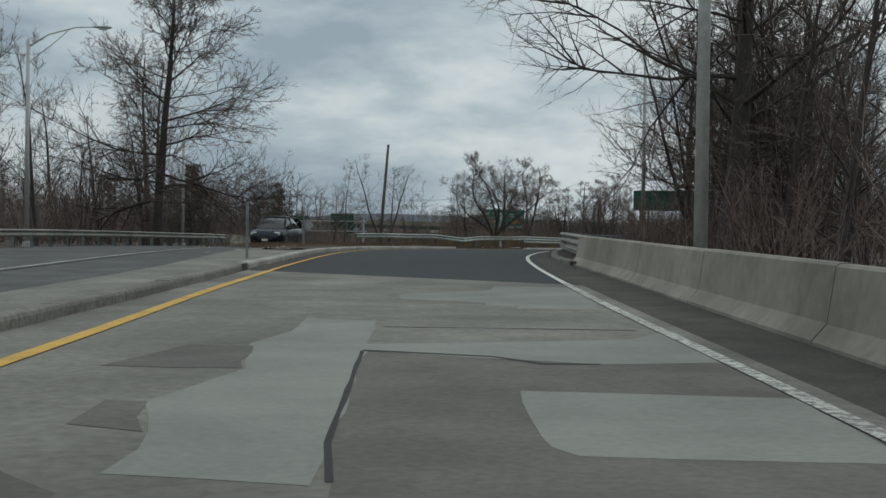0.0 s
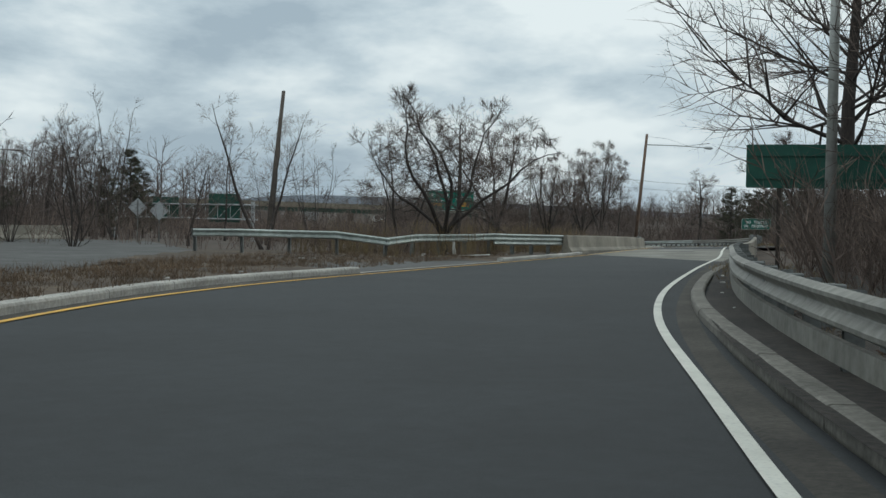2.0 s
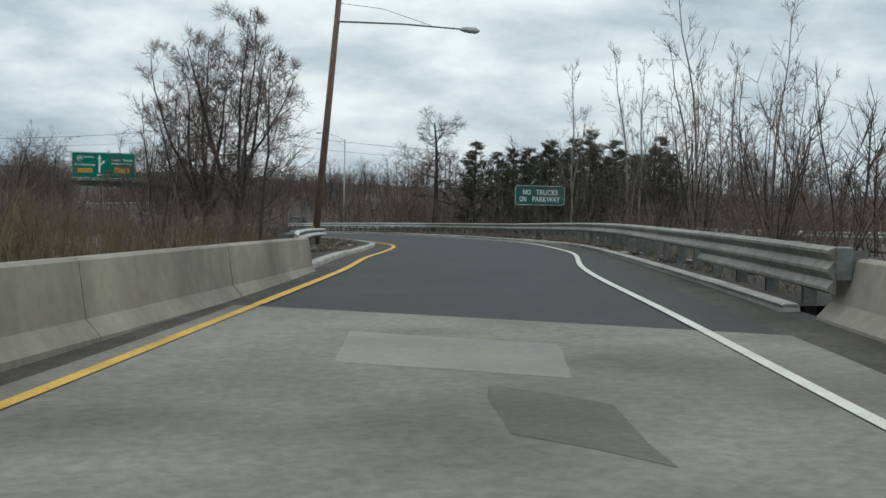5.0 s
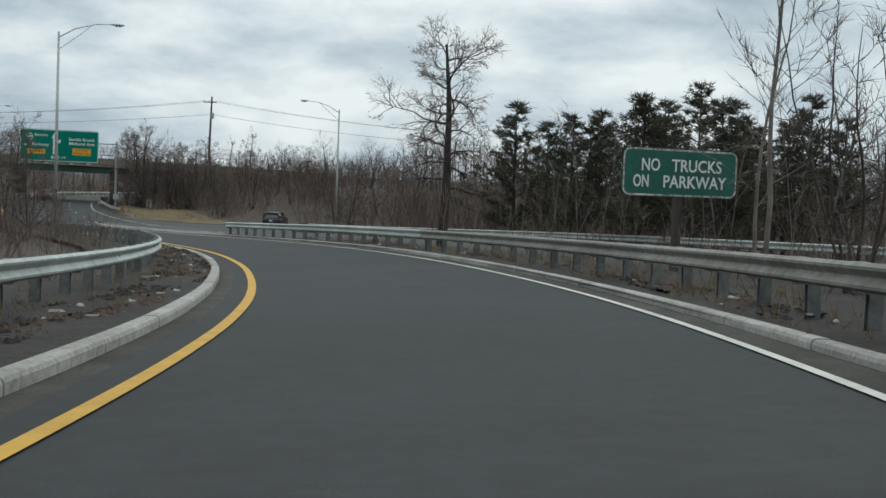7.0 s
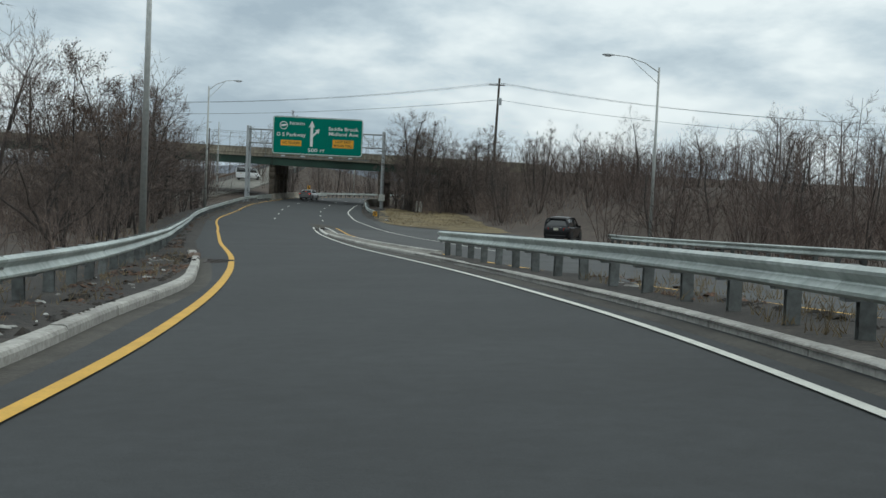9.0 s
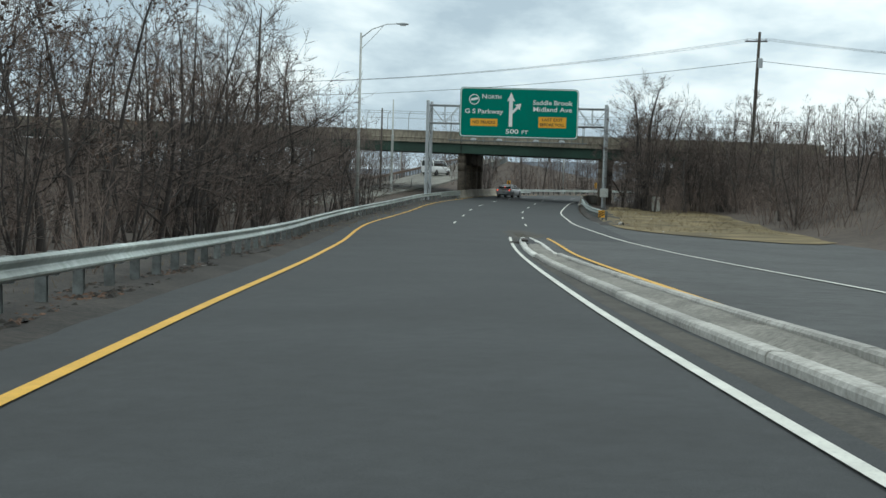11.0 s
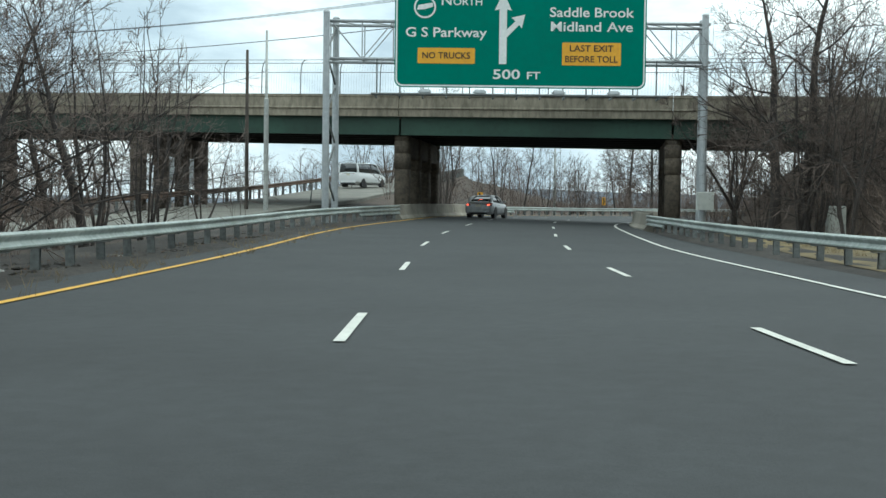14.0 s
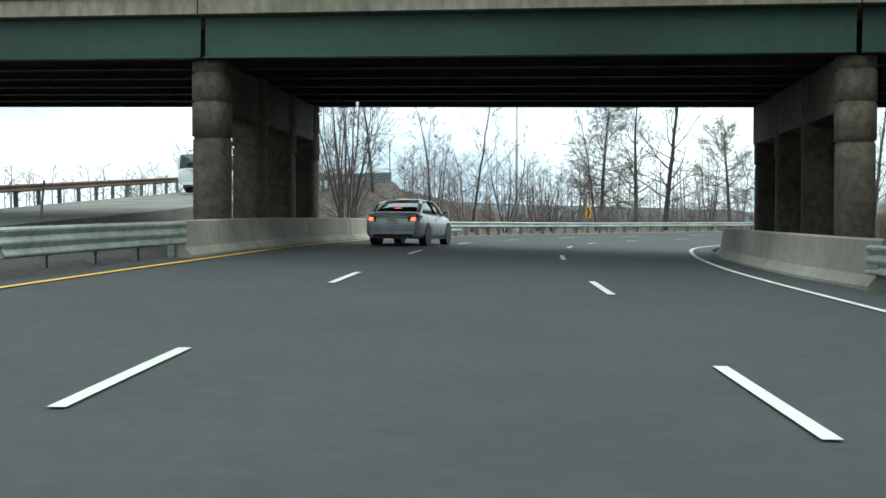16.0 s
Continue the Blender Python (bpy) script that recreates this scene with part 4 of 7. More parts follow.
guardrail(along([(380, -6.15), (400, -6.3), (420, -6.4), (456, -6.4)], 1.0, 0.0), True, "galvanised steel guardrail round the far bend", M["rail"], thrie0=True)
guardrail(along([(308, 8.1), (315, 7.5), (325, 7.1), (335, 6.9), (344.4, 6.6)], 1.0, 0.0), False, "galvanised steel guardrail before the bridge columns", M["rail"], thrie1=True)
guardrail(along([(150, 21.0), (171, 19.4), (190, 17.9), (205, 17.2), (220, 16.4), (232, 18.2), (239, 19.2), (250, 19.7), (257.5, 20.4)], 1.0, 0.0), False, "galvanised steel guardrail beyond the side road", M["rail"])
guardrail(along([(41, -19.9), (55, -20.4), (66, -21.4), (78, -24.4), (84, -27.0)], 1.0, 0.0), True, "weathered guardrail beyond the old carriageway", M["rail_old"], thrie0=True)
# bent rail across the end of the grass triangle
g0 = [P(86.5, -17.7), P(87.2, -13.0), P(88.0, -9.8), P(93, -8.0), P(97.5, -6.3), P(102.5, -4.95)]
guardrail(g0, True, "damaged steel guardrail with buckled panels across the verge", M["rail"], top=0.97, gap=1.9, thrie1=True, wave=0.05, dent=(4, (0.1, -0.12, -0.16)))
for r0, y0 in ((3.9, 392), (-3.9, 290)):
    guardrail([Vector((p.x + r0, p.y, p.z + 0.05)) for p in resample(rp, 3.0) if p.y > y0], r0 < 0, "rusty steel guardrail on the climbing ramp", M["rust"], top=0.85, gap=2.4)

# ---- overpass ----
BR0 = Matrix.Translation((-12.3, 346.75, 0)) @ pose(0, 0, 0, 0, 0, -3.3)
GRADE = -0.0175  # the deck falls towards the right
BR = BR0 @ pose(0, 0, 0, 0, math.degrees(-GRADE), 0)
overpass = thing("overpass", BR, "weathered concrete overpass with green steel girders", "bridge")
Z_BEAM, Z_TOP = 0.18, 1.22
X0, X1 = -78.0, 30.0
DEEP = 12.7
joints = [-78, -56.5, -40, -24.5, -7.5, 7.9, 30]
for a, b in zip(joints, joints[1:]):
    # fascia and parapet, one length for each span
    prof = [(-0.62, Z_TOP), (-0.62, 1.62), (-0.70, 1.66), (-0.70, 1.72), (-0.66, 1.76), (-0.66, 2.30), (-0.70, 2.34), (-0.70, 2.44), (-0.36, 2.44), (-0.36, Z_TOP)]
    for side in (0, 1):
        sh = Shape()
        for x in (a + 0.02, b - 0.02):
            for y, z in prof:
                sh.v.append((x, y if side == 0 else DEEP - y, z))
        n = len(prof)
        sh.f = [(k, (k + 1) % n, n + (k + 1) % n, n + k) for k in range(n)] + [tuple(range(n)), tuple(range(2 * n - 1, n - 1, -1))]
        part("parapet", fix_normals(sh.mesh("parapet", M["bridge"])), M["bridge"], overpass)
    part("deck_slab", Shape().box((a + 0.02, -0.36, Z_TOP + 0.002), (b - 0.02, DEEP + 0.36, Z_TOP + 0.28)), M["bridge"], overpass)
    for k in range(7):
        y = -0.25 + k * (DEEP + 0.5) / 6
        sh = Shape()
        sh.box((a + 0.06, y - 0.012, Z_BEAM + 0.03), (b - 0.06, y + 0.012, Z_TOP - 0.03))
        sh.box((a + 0.06, y - 0.17, Z_BEAM), (b - 0.06, y + 0.17, Z_BEAM + 0.03))
        sh.box((a + 0.06, y - 0.15, Z_TOP - 0.03), (b - 0.06, y + 0.15, Z_TOP))
        for j in range(1, int((b - a) / 3)):
            x = a + 3.0 * j
            sh.box((x - 0.008, y - 0.14 if 0 < k < 6 else y + (0.012 if k == 0 else -0.14), Z_BEAM + 0.03), (x + 0.008, y + 0.14 if k < 6 else y - 0.012, Z_TOP - 0.03))
        # the two edge girders are green, those between them near black
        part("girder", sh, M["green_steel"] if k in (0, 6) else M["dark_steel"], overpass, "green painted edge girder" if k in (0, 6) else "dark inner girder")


def column(h0, h1, half=0.43):
    """A pier column with chamfered corners and two grooves near its head."""
    sh = Shape()
    levels = [(h0, 0), (h1 - 1.95, 0), (h1 - 1.93, 0.025), (h1 - 1.88, 0.025), (h1 - 1.86, -0.02), (h1 - 1.05, -0.02), (h1 - 1.03, 0.02), (h1 - 0.98, 0.02), (h1 - 0.96, -0.02), (h1 - 0.32, -0.02), (h1 - 0.30, 0.02), (h1 - 0.26, 0.02), (h1 - 0.24, -0.02), (h1, -0.02)]
    ring = []
    for a in range(16):
        ang = 2 * math.pi * (a + 0.5) / 16
        c, s = math.cos(ang), math.sin(ang)
        e = 0.55
        ring.append((half * math.copysign(abs(c) ** e, c), half * math.copysign(abs(s) ** e, s)))
    n = len(ring)
    for z, d in levels:
        q = (half - d) / half
        sh.v += [(x * q, y * q, z) for x, y in ring]
    for i in range(len(levels) - 1):
        sh.f += [(i * n + k, i * n + (k + 1) % n, (i + 1) * n + (k + 1) % n, (i + 1) * n + k) for k in range(n)]
    sh.f += [tuple(range(n - 1, -1, -1)), tuple((len(levels) - 1) * n + k for k in range(n))]
    return sh


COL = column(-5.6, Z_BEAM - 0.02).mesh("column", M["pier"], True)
bents = [-56.5, -40.0, -24.5, -7.5, 7.9]
for bx in bents:
    t = thing("bridge_pier", BR0 @ Matrix.Translation((bx, 0, GRADE * bx)), "stained, shade-darkened concrete pier of four columns under the overpass", "bridge pier", "piers of the overpass")
    for k in range(4):
        part("column", COL, None, t, m=Matrix.Translation((-0.132 * k * 3.8, 0.35 + k * 3.8, 0)))
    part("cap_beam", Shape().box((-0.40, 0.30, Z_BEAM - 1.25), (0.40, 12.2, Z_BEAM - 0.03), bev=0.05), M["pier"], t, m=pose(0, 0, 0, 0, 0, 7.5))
# end walls
for x in (-77.0, 16.0):
    t = thing("abutment", BR0 @ Matrix.Translation((x, 0, GRADE * x)), "concrete end wall under the overpass", "abutment", kind="structure")
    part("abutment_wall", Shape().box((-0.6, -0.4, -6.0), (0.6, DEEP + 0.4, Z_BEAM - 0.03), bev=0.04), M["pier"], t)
# chain-link screen on the near parapet, curved inwards at the top
screen = thing("safety_fence", BR @ Matrix.Translation((0, 0, 2.44)), "tall curved chain-link safety fence on the overpass", "fence")
posts_x = np.arange(X0 + 1, X1, 2.44)
curve = [(-0.52, 0.0), (-0.52, 1.25), (-0.47, 1.55), (-0.34, 1.8), (-0.12, 1.98), (0.1, 2.05)]
FP = Shape().tube([(0, y, z) for y, z in curve], [0.03] * len(curve), 6).mesh("fence_post", M["post"], True)
for x in posts_x:
    part("fence_post", FP, None, screen, m=Matrix.Translation((float(x), 0, 0)))
for y, z in (curve[0], curve[1], curve[3], curve[5]):
    part("fence_rail", Shape().tube([(X0 + 1, y, z + 0.03), (X1 - 1, y, z + 0.03)], [0.018, 0.018], 5), M["post"], screen)
mesh_wire = Shape()
x = X0 + 1
while x < X1:
    for i in range(len(curve) - 1):
        (ya, za), (yb, zb) = curve[i], curve[i + 1]
        mesh_wire.add([(x - 0.004, ya, za), (x + 0.004, ya, za), (x + 0.004, yb, zb), (x - 0.004, yb, zb)], [(0, 1, 2, 3)])
    x += 0.16
part("chain_link", mesh_wire, M["post"], screen, kind="stuff")


# ---- lettering ----
def words(text, size, material, parent, m, name="lettering", wide=0.0, weight=0.0):
    if " " in text:
        # one part for each word, spaced along the line
        obs = [words(w, size, material, parent, m, name, 0.0, weight) for w in text.split()]
        ws = [max(v.co.x for v in o.data.vertices) - min(v.co.x for v in o.data.vertices) for o in obs]
        gap = 0.34 * size
        k = wide / (sum(ws) + gap * (len(ws) - 1))
        x = -wide / 2
        for o, w in zip(obs, ws):
            o.matrix_basis = m @ Matrix.Translation((x + w * k / 2, 0, 0)) @ Matrix.Diagonal((k, 1, 1, 1)) @ (m.inverted() @ o.matrix_basis)
            x += (w + gap) * k
        return obs
    cu = bpy.data.curves.new(name, "FONT")
    cu.body, cu.size, cu.align_x, cu.align_y, cu.extrude = text, size, "CENTER", "CENTER", 0.006
    cu.offset = weight * size
    cu.resolution_u = 3
    tmp = bpy.data.objects.new(name, cu)
    scene.collection.objects.link(tmp)
    dg = bpy.context.evaluated_depsgraph_get()
    me = bpy.data.meshes.new_from_object(tmp.evaluated_get(dg))
    bpy.data.objects.remove(tmp)
    me.materials.clear()
    me.materials.append(material)
    ob = new(name, me)
    ob.parent = parent
    xs = [v.co.x for v in me.vertices]
    k = wide / (max(xs) - min(xs)) if wide else 1.0
    ob.matrix_basis = m @ Matrix.Diagonal((k, 1, 1, 1)) @ Matrix.Translation((-(max(xs) + min(xs)) / 2, 0, 0))
    return ob


def flat(sh, pts, y=0.0):
    """A thin plate cut to an outline of x, z."""
    n = len(pts)
    return sh.add([(x, y - 0.006, z) for x, z in pts] + [(x, y + 0.006, z) for x, z in pts], [tuple(range(n)), tuple(range(2 * n - 1, n - 1, -1))] + [(i, n + i, n + (i + 1) % n, (i + 1) % n) for i in range(n)])


def rounded(w, h, r, k=5):
    out = []
    for cx, cz, a0 in ((w / 2 - r, h / 2 - r, 0), (-w / 2 + r, h / 2 - r, 90), (-w / 2 + r, -h / 2 + r, 180), (w / 2 - r, -h / 2 + r, 270)):
        for i in range(k + 1):
            a = radians(a0 + 90 * i / k)
            out.append((cx + r * math.cos(a), cz + r * math.sin(a)))
    return out[::-1]


STAND = Matrix.Rotation(radians(90), 4, "X")  # text that faces -y

# ---- sign gantry: local x across the road, y away from the camera ----
GA = math.degrees(math.atan2(2.2, 11.05))
GM = Matrix.Translation((-11.05, 334.4, 0)) @ pose(0, 0, 0, 0, 0, GA)
gantry = thing("sign_gantry", GM, "galvanised truss sign gantry across the roadway", "sign gantry")
for gx0 in (-8.55, 8.45):
    for dy in (-1.0, 0.9):
        zb = -5.1
        px = gx0 + 0.12 * dy
        sh = Shape().tube([(px, dy, zb), (px, dy, 4.95)], [0.165, 0.15], 12)
        sh.tube([(px, dy, zb + 0.45), (px, dy, zb + 0.5)], [0.28, 0.28], 12)
        sh.tube([(px, dy, 4.95), (px, dy, 5.02)], [0.18, 0.12], 12)
        part("post", sh, M["alu"], gantry, smooth=False)
    for k in range(6):
        z = -3.6 + k * 1.35
        ya, yb = (-1.0, 0.9) if k % 2 else (0.9, -1.0)
        part("brace", Shape().tube([(gx0 + 0.12 * ya, ya, z), (gx0 + 0.12 * yb, yb, z + 1.35)], [0.05, 0.05], 6), M["post"], gantry)
for z in (2.9, 4.6):
    for dy in (-0.75, 0.65):
        part("chord", Shape().tube([(-8.7, dy, z), (8.6, dy, z)], [0.075, 0.075], 8), M["alu"], gantry, smooth=True)
lattice = 12
for k in range(lattice):
    xa, xb = -8.5 + k * 17.0 / lattice, -8.5 + (k + 1) * 17.0 / lattice
    sh = Shape()
    for dy in (-0.75, 0.65):
        sh.tube([(xa, dy, 2.9), (xa, dy, 4.6)], [0.03, 0.03], 6)
        za, zb = (2.9, 4.6) if k % 2 else (4.6, 2.9)
        sh.tube([(xa, dy, za), (xb, dy, zb)], [0.03, 0.03], 6)
    sh.tube([(xa, -0.75, 4.6), (xb, 0.65, 4.6)], [0.025, 0.025], 6)
    sh.tube([(xa, -0.75, 2.9), (xa, 0.65, 2.9)], [0.025, 0.025], 6)
    part("lattice", sh, M["alu"], gantry)
part("junction_box", Shape().box((8.0, -1.55, -3.75), (8.75, -1.2, -2.95), bev=0.03), M["cabinet"], gantry, "pale steel control box")
part("walkway_rail", Shape().tube([(-6.6, -1.75, 1.25), (6.55, -1.75, 1.25)], [0.05, 0.05], 8), M["post"], gantry)
part("walkway_rail", Shape().tube([(-6.6, -1.45, 1.25), (6.55, -1.45, 1.25)], [0.05, 0.05], 8), M["post"], gantry)
for k in range(13):
    x = -6.4 + k * 1.05
    part("bracket", Shape().box((x - 0.03, -1.8, 1.12), (x + 0.03, -0.8, 1.2)).box((x - 0.03, -0.86, 1.12), (x + 0.03, -0.8, 2.9)), M["post"], gantry)
for x in (-4.2, -1.75, 1.75, 4.2):
    lamp = part("sign_lamp", Shape().tube([(x - 0.26, -1.6, 1.42), (x - 0.2, -1.6, 1.36), (x + 0.2, -1.6, 1.36), (x + 0.26, -1.6, 1.42)], [0.06, 0.14, 0.14, 0.06], 10), M["alu"], gantry)
    part("lamp_arm", Shape().tube([(x, -1.6, 1.2), (x, -1.6, 1.4)], [0.03, 0.03], 6), M["post"], lamp)
WS, HS = 11.3, 4.75
ZC = 4.0
SM = GM @ Matrix.Translation((0.05, -0.98, ZC))
big = thing("guide_sign", SM, "large green overhead guide sign with white legend", "road sign")
part("panel", flat(Shape(), rounded(WS, HS, 0.35)), M["sign_green"], big)
edge = Shape()
ro, ri = rounded(WS - 0.10, HS - 0.10, 0.32), rounded(WS - 0.24, HS - 0.24, 0.26)
n = len(ro)
edge.v = [(x, -0.012, z) for x, z in ro] + [(x, -0.012, z) for x, z in ri]
edge.f = [(i, (i + 1) % n, n + (i + 1) % n, n + i) for i in range(n)]
part("border", edge, M["sign_white"], big)
part("stiffener", Shape().box((-WS / 2 + 0.3, 0.01, -1.5), (WS / 2 - 0.3, 0.1, -1.35)).box((-WS / 2 + 0.3, 0.01, 1.3), (WS / 2 - 0.3, 0.1, 1.45)), M["alu"], big)


def put(x, z, y=-0.02):
    return Matrix.Translation((x, y, z)) @ STAND


words("N", 0.58, M["sign_white"], big, put(-3.33, 1.50), wide=0.44, weight=0.012)
words("ORTH", 0.45, M["sign_white"], big, put(-2.38, 1.46), wide=1.30, weight=0.012)
words("G S Parkway", 0.60, M["sign_white"], big, put(-3.33, 0.08), wide=3.65, weight=0.012)
words("Saddle Brook", 0.60, M["sign_white"], big, put(3.20, 1.02), wide=3.77, weight=0.012)
words("Midland Ave", 0.60, M["sign_white"], big, put(3.20, 0.38), wide=3.67, weight=0.012)
words("500", 0.60, M["sign_white"], big, put(-0.60, -1.78), wide=1.22, weight=0.015)
words("FT", 0.46, M["sign_white"], big, put(0.62, -1.82), wide=0.60, weight=0.015)
for x, w, z, h in ((-3.32, 2.58, -0.95, 0.70), (3.2, 2.64, -0.82, 1.02)):
    pl = part("yellow_panel", flat(Shape(), rounded(w, h, 0.05), 0.0), M["sign_yellow"], big, "yellow plate with black legend", m=Matrix.Translation((x, -0.022, z)))
    if h < 0.8:
        words("NO TRUCKS", 0.40, M["sign_black"], pl, put(0, 0), wide=2.15, weight=0.008)
    else:
        words("LAST EXIT", 0.40, M["sign_black"], pl, put(0, 0.24), wide=1.95, weight=0.008)
        words("BEFORE TOLL", 0.40, M["sign_black"], pl, put(0, -0.24), wide=2.35, weight=0.008)
disc = Shape()
disc.add([(0.5 * math.cos(a * math.pi / 12), -0.016, 0.5 * math.sin(a * math.pi / 12)) for a in range(24)], [tuple(range(23, -1, -1))])
em = part("emblem", disc, M["sign_white"], big, "round pale emblem", m=Matrix.Translation((-4.3, 0, 1.22)))
disc2 = Shape()
disc2.add([(0.42 * math.cos(a * math.pi / 12), -0.022, 0.42 * math.sin(a * math.pi / 12)) for a in range(24)], [tuple(range(23, -1, -1))])
part("emblem_field", disc2, M["sign_green"], em)
band = Shape()
flat(band, [(-0.36, -0.12), (-0.3, 0.08), (0.1, 0.16), (0.36, 0.2), (0.36, 0.02), (0.0, -0.1)], -0.03)
part("emblem_band", band, M["sign_white"], em)
arrow = Shape()
flat(arrow, [(-0.17, -1.3), (-0.17, 1.15), (-0.38, 1.10), (0.0, 1.95), (0.38, 1.10), (0.17, 1.15), (0.17, 0.25), (0.55, 0.62), (0.38, 0.78), (0.98, 0.92), (0.84, 0.30), (0.72, 0.46), (0.17, -0.10), (0.17, -1.3)][::-1], -0.02)
part("arrow", arrow, M["sign_white"], big, "white forked arrow", m=Matrix.Translation((-0.78, 0, 0)))

# ---- truck sign beside the bend ----
nta, ntb = Vector((26.90, 168.38, 1.37)), Vector((30.08, 169.26, 1.37))
nd = ntb - nta
nang = math.degrees(math.atan2(nd.y, nd.x))
nw = math.hypot(nd.x, nd.y)
NH = 1.15
nt = thing("regulatory_sign", Matrix.Translation((nta + ntb) / 2 - Vector((0, 0, NH / 2))) @ pose(0, 0, 0, 0, 0, nang), "weathered green truck prohibition sign with white legend", "road sign")
part("panel", flat(Shape(), rounded(nw, NH, 0.2)), M["sign_green_old"], nt)
edge = Shape()
ro, ri = rounded(nw - 0.02, NH - 0.02, 0.19), rounded(nw - 0.11, NH - 0.11, 0.15)
n = len(ro)
edge.v = [(x, -0.010, z) for x, z in ro] + [(x, -0.010, z) for x, z in ri]
edge.f = [(i, (i + 1) % n, n + (i + 1) % n, n + i) for i in range(n)]
part("border", edge, M["white_worn"], nt)
for txt, x, w, z in (("NO", -0.265, 0.155, 0.14), ("TRUCKS", 0.135, 0.44, 0.14), ("ON", -0.345, 0.13, -0.20), ("PARKWAY", 0.125, 0.555, -0.20)):
    words(txt, 0.36 * NH, M["sign_white"], nt, put(x * nw, z * NH), wide=w * nw, weight=0.012)
part("post", Shape().box((-0.09, 0.02, -4.2), (0.09, 0.18, NH * 0.4)), M["wood_pole"], nt)


# ---- trees ----
def bent(rnd, p, d, length, n, wob, lift):
    """A wandering line from p along d."""
    pts, q = [p.copy()], d.normalized()
    for _ in range(n):
        q = (q + Vector((rnd.uniform(-1, 1), rnd.uniform(-1, 1), rnd.uniform(-1, 1))) * wob + Vector((0, 0, lift))).normalized()
        pts.append(pts[-1] + q * (length / n))
    return pts


def side_way(rnd, d, angle):
    o = d.orthogonal().normalized()
    o.rotate(Matrix.Rotation(rnd.uniform(0, 2 * math.pi), 3, d))
    return (d.normalized() * math.cos(angle) + o * math.sin(angle)).normalized()


def branch(rnd, wood, twig, p, d, length, r, lev, counts, wob, lift, ends=None, fine=1.0):
    n = (5 if length > 1.8 else 3) if lev == 1 else 2
    pts = bent(rnd, p, d, length, n, wob, lift)
    k = 4 if r > 0.03 else 3
    (wood if lev <= 2 else twig).tube(pts, [r * (1 - 0.84 * (i / n) ** 0.85) for i in range(n + 1)], k, cap=False)
    if ends is not None and lev >= 3:
        ends.append(pts[-1])
    m = counts[lev - 1] if lev - 1 < len(counts) else 0
    last = lev == len(counts)
    for j in range(m):
        t = rnd.uniform(0.18, 1.0) if j else 0.97
        i = min(int(t * n), n - 1)
        q = pts[i].lerp(pts[i + 1], t * n - i)
        w = side_way(rnd, pts[i + 1] - pts[i], rnd.uniform(0.4, 1.0) if j else 0.2)
        l2 = length * rnd.uniform(0.38, 0.66) * (1.2 - 0.55 * t)
        if last:
            e = q + (w + Vector((0, 0, lift * 2))).normalized() * min(max(l2, 0.3), 0.8)
            twig.spike(q, e, max(0.0085 * fine, r * 0.4))
        else:
            branch(rnd, wood, twig, q, w, l2, max(0.011 * fine, r * (0.60 - 0.25 * t)), lev + 1, counts, wob * 1.15, lift, ends, fine)


def stemmed(seed, high, thick, stems=1, lay=(0.1, 0.3), limbs=12, low=0.25, reach=0.4, rise=(0.5, 1.2), counts=(5, 4), wob=0.2, lift=0.04, sway=0.13, fine=1.0, bole=0.0):
    """A leafless tree of one or more upright stems, with limbs all the way up that branch into fine twigs."""
    rnd = random.Random(seed)
    wood, twig, ends = Shape(), Shape(), []
    n = 9
    if bole:
        foot = bent(rnd, Vector((0, 0, -0.3)), Vector((0, 0, 1)), bole + 0.45, 3, 0.05, 0.03)
        wood.tube(foot, [thick * q for q in (2.1, 1.6, 1.5, 1.35)], 10, cap=True)
    for k in range(stems):
        a = 2 * math.pi * k / stems + rnd.uniform(-0.5, 0.5)
        ly = rnd.uniform(*lay) if stems > 1 else rnd.uniform(0, 0.06)
        base = Vector((math.cos(a), math.sin(a), 0)) * (thick * 0.9 if stems > 1 else 0.0) + Vector((0, 0, bole if bole else -0.3))
        h = high * (rnd.uniform(0.78, 1.0) if stems > 1 else 1.0)
        tr = thick * (rnd.uniform(0.7, 1.0) if stems > 1 else 1.0)
        stem = bent(rnd, base, Vector((math.cos(a) * ly, math.sin(a) * ly, 1)), h + 0.3, n, sway, 0.05)
        wood.tube(stem, [tr * (1.4 if i == 0 else 1.0 - 0.86 * (i / n) ** 1.1) for i in range(n + 1)], 9 if tr > 0.1 else 6, cap=False)
        for j in range(limbs):
            q = (j + rnd.random()) / limbs
            t = low + (0.98 - low) * q
            i = min(int(t * n), n - 1)
            p = stem[i].lerp(stem[i + 1], t * n - i)
            b = j * 2.4 + a + rnd.uniform(-0.6, 0.6)
            d = Vector((math.cos(b), math.sin(b), rise[0] + (rise[1] - rise[0]) * q + rnd.gauss(0, 0.12)))
            ln = high * reach * (1 - 0.72 * q) * rnd.uniform(0.65, 1.15)
            branch(rnd, wood, twig, p, d, ln, max(0.012 * fine, tr * rnd.uniform(0.26, 0.42) * (1.05 - 0.8 * t)), 1, counts, wob, lift, ends, fine)
    return wood, twig, ends


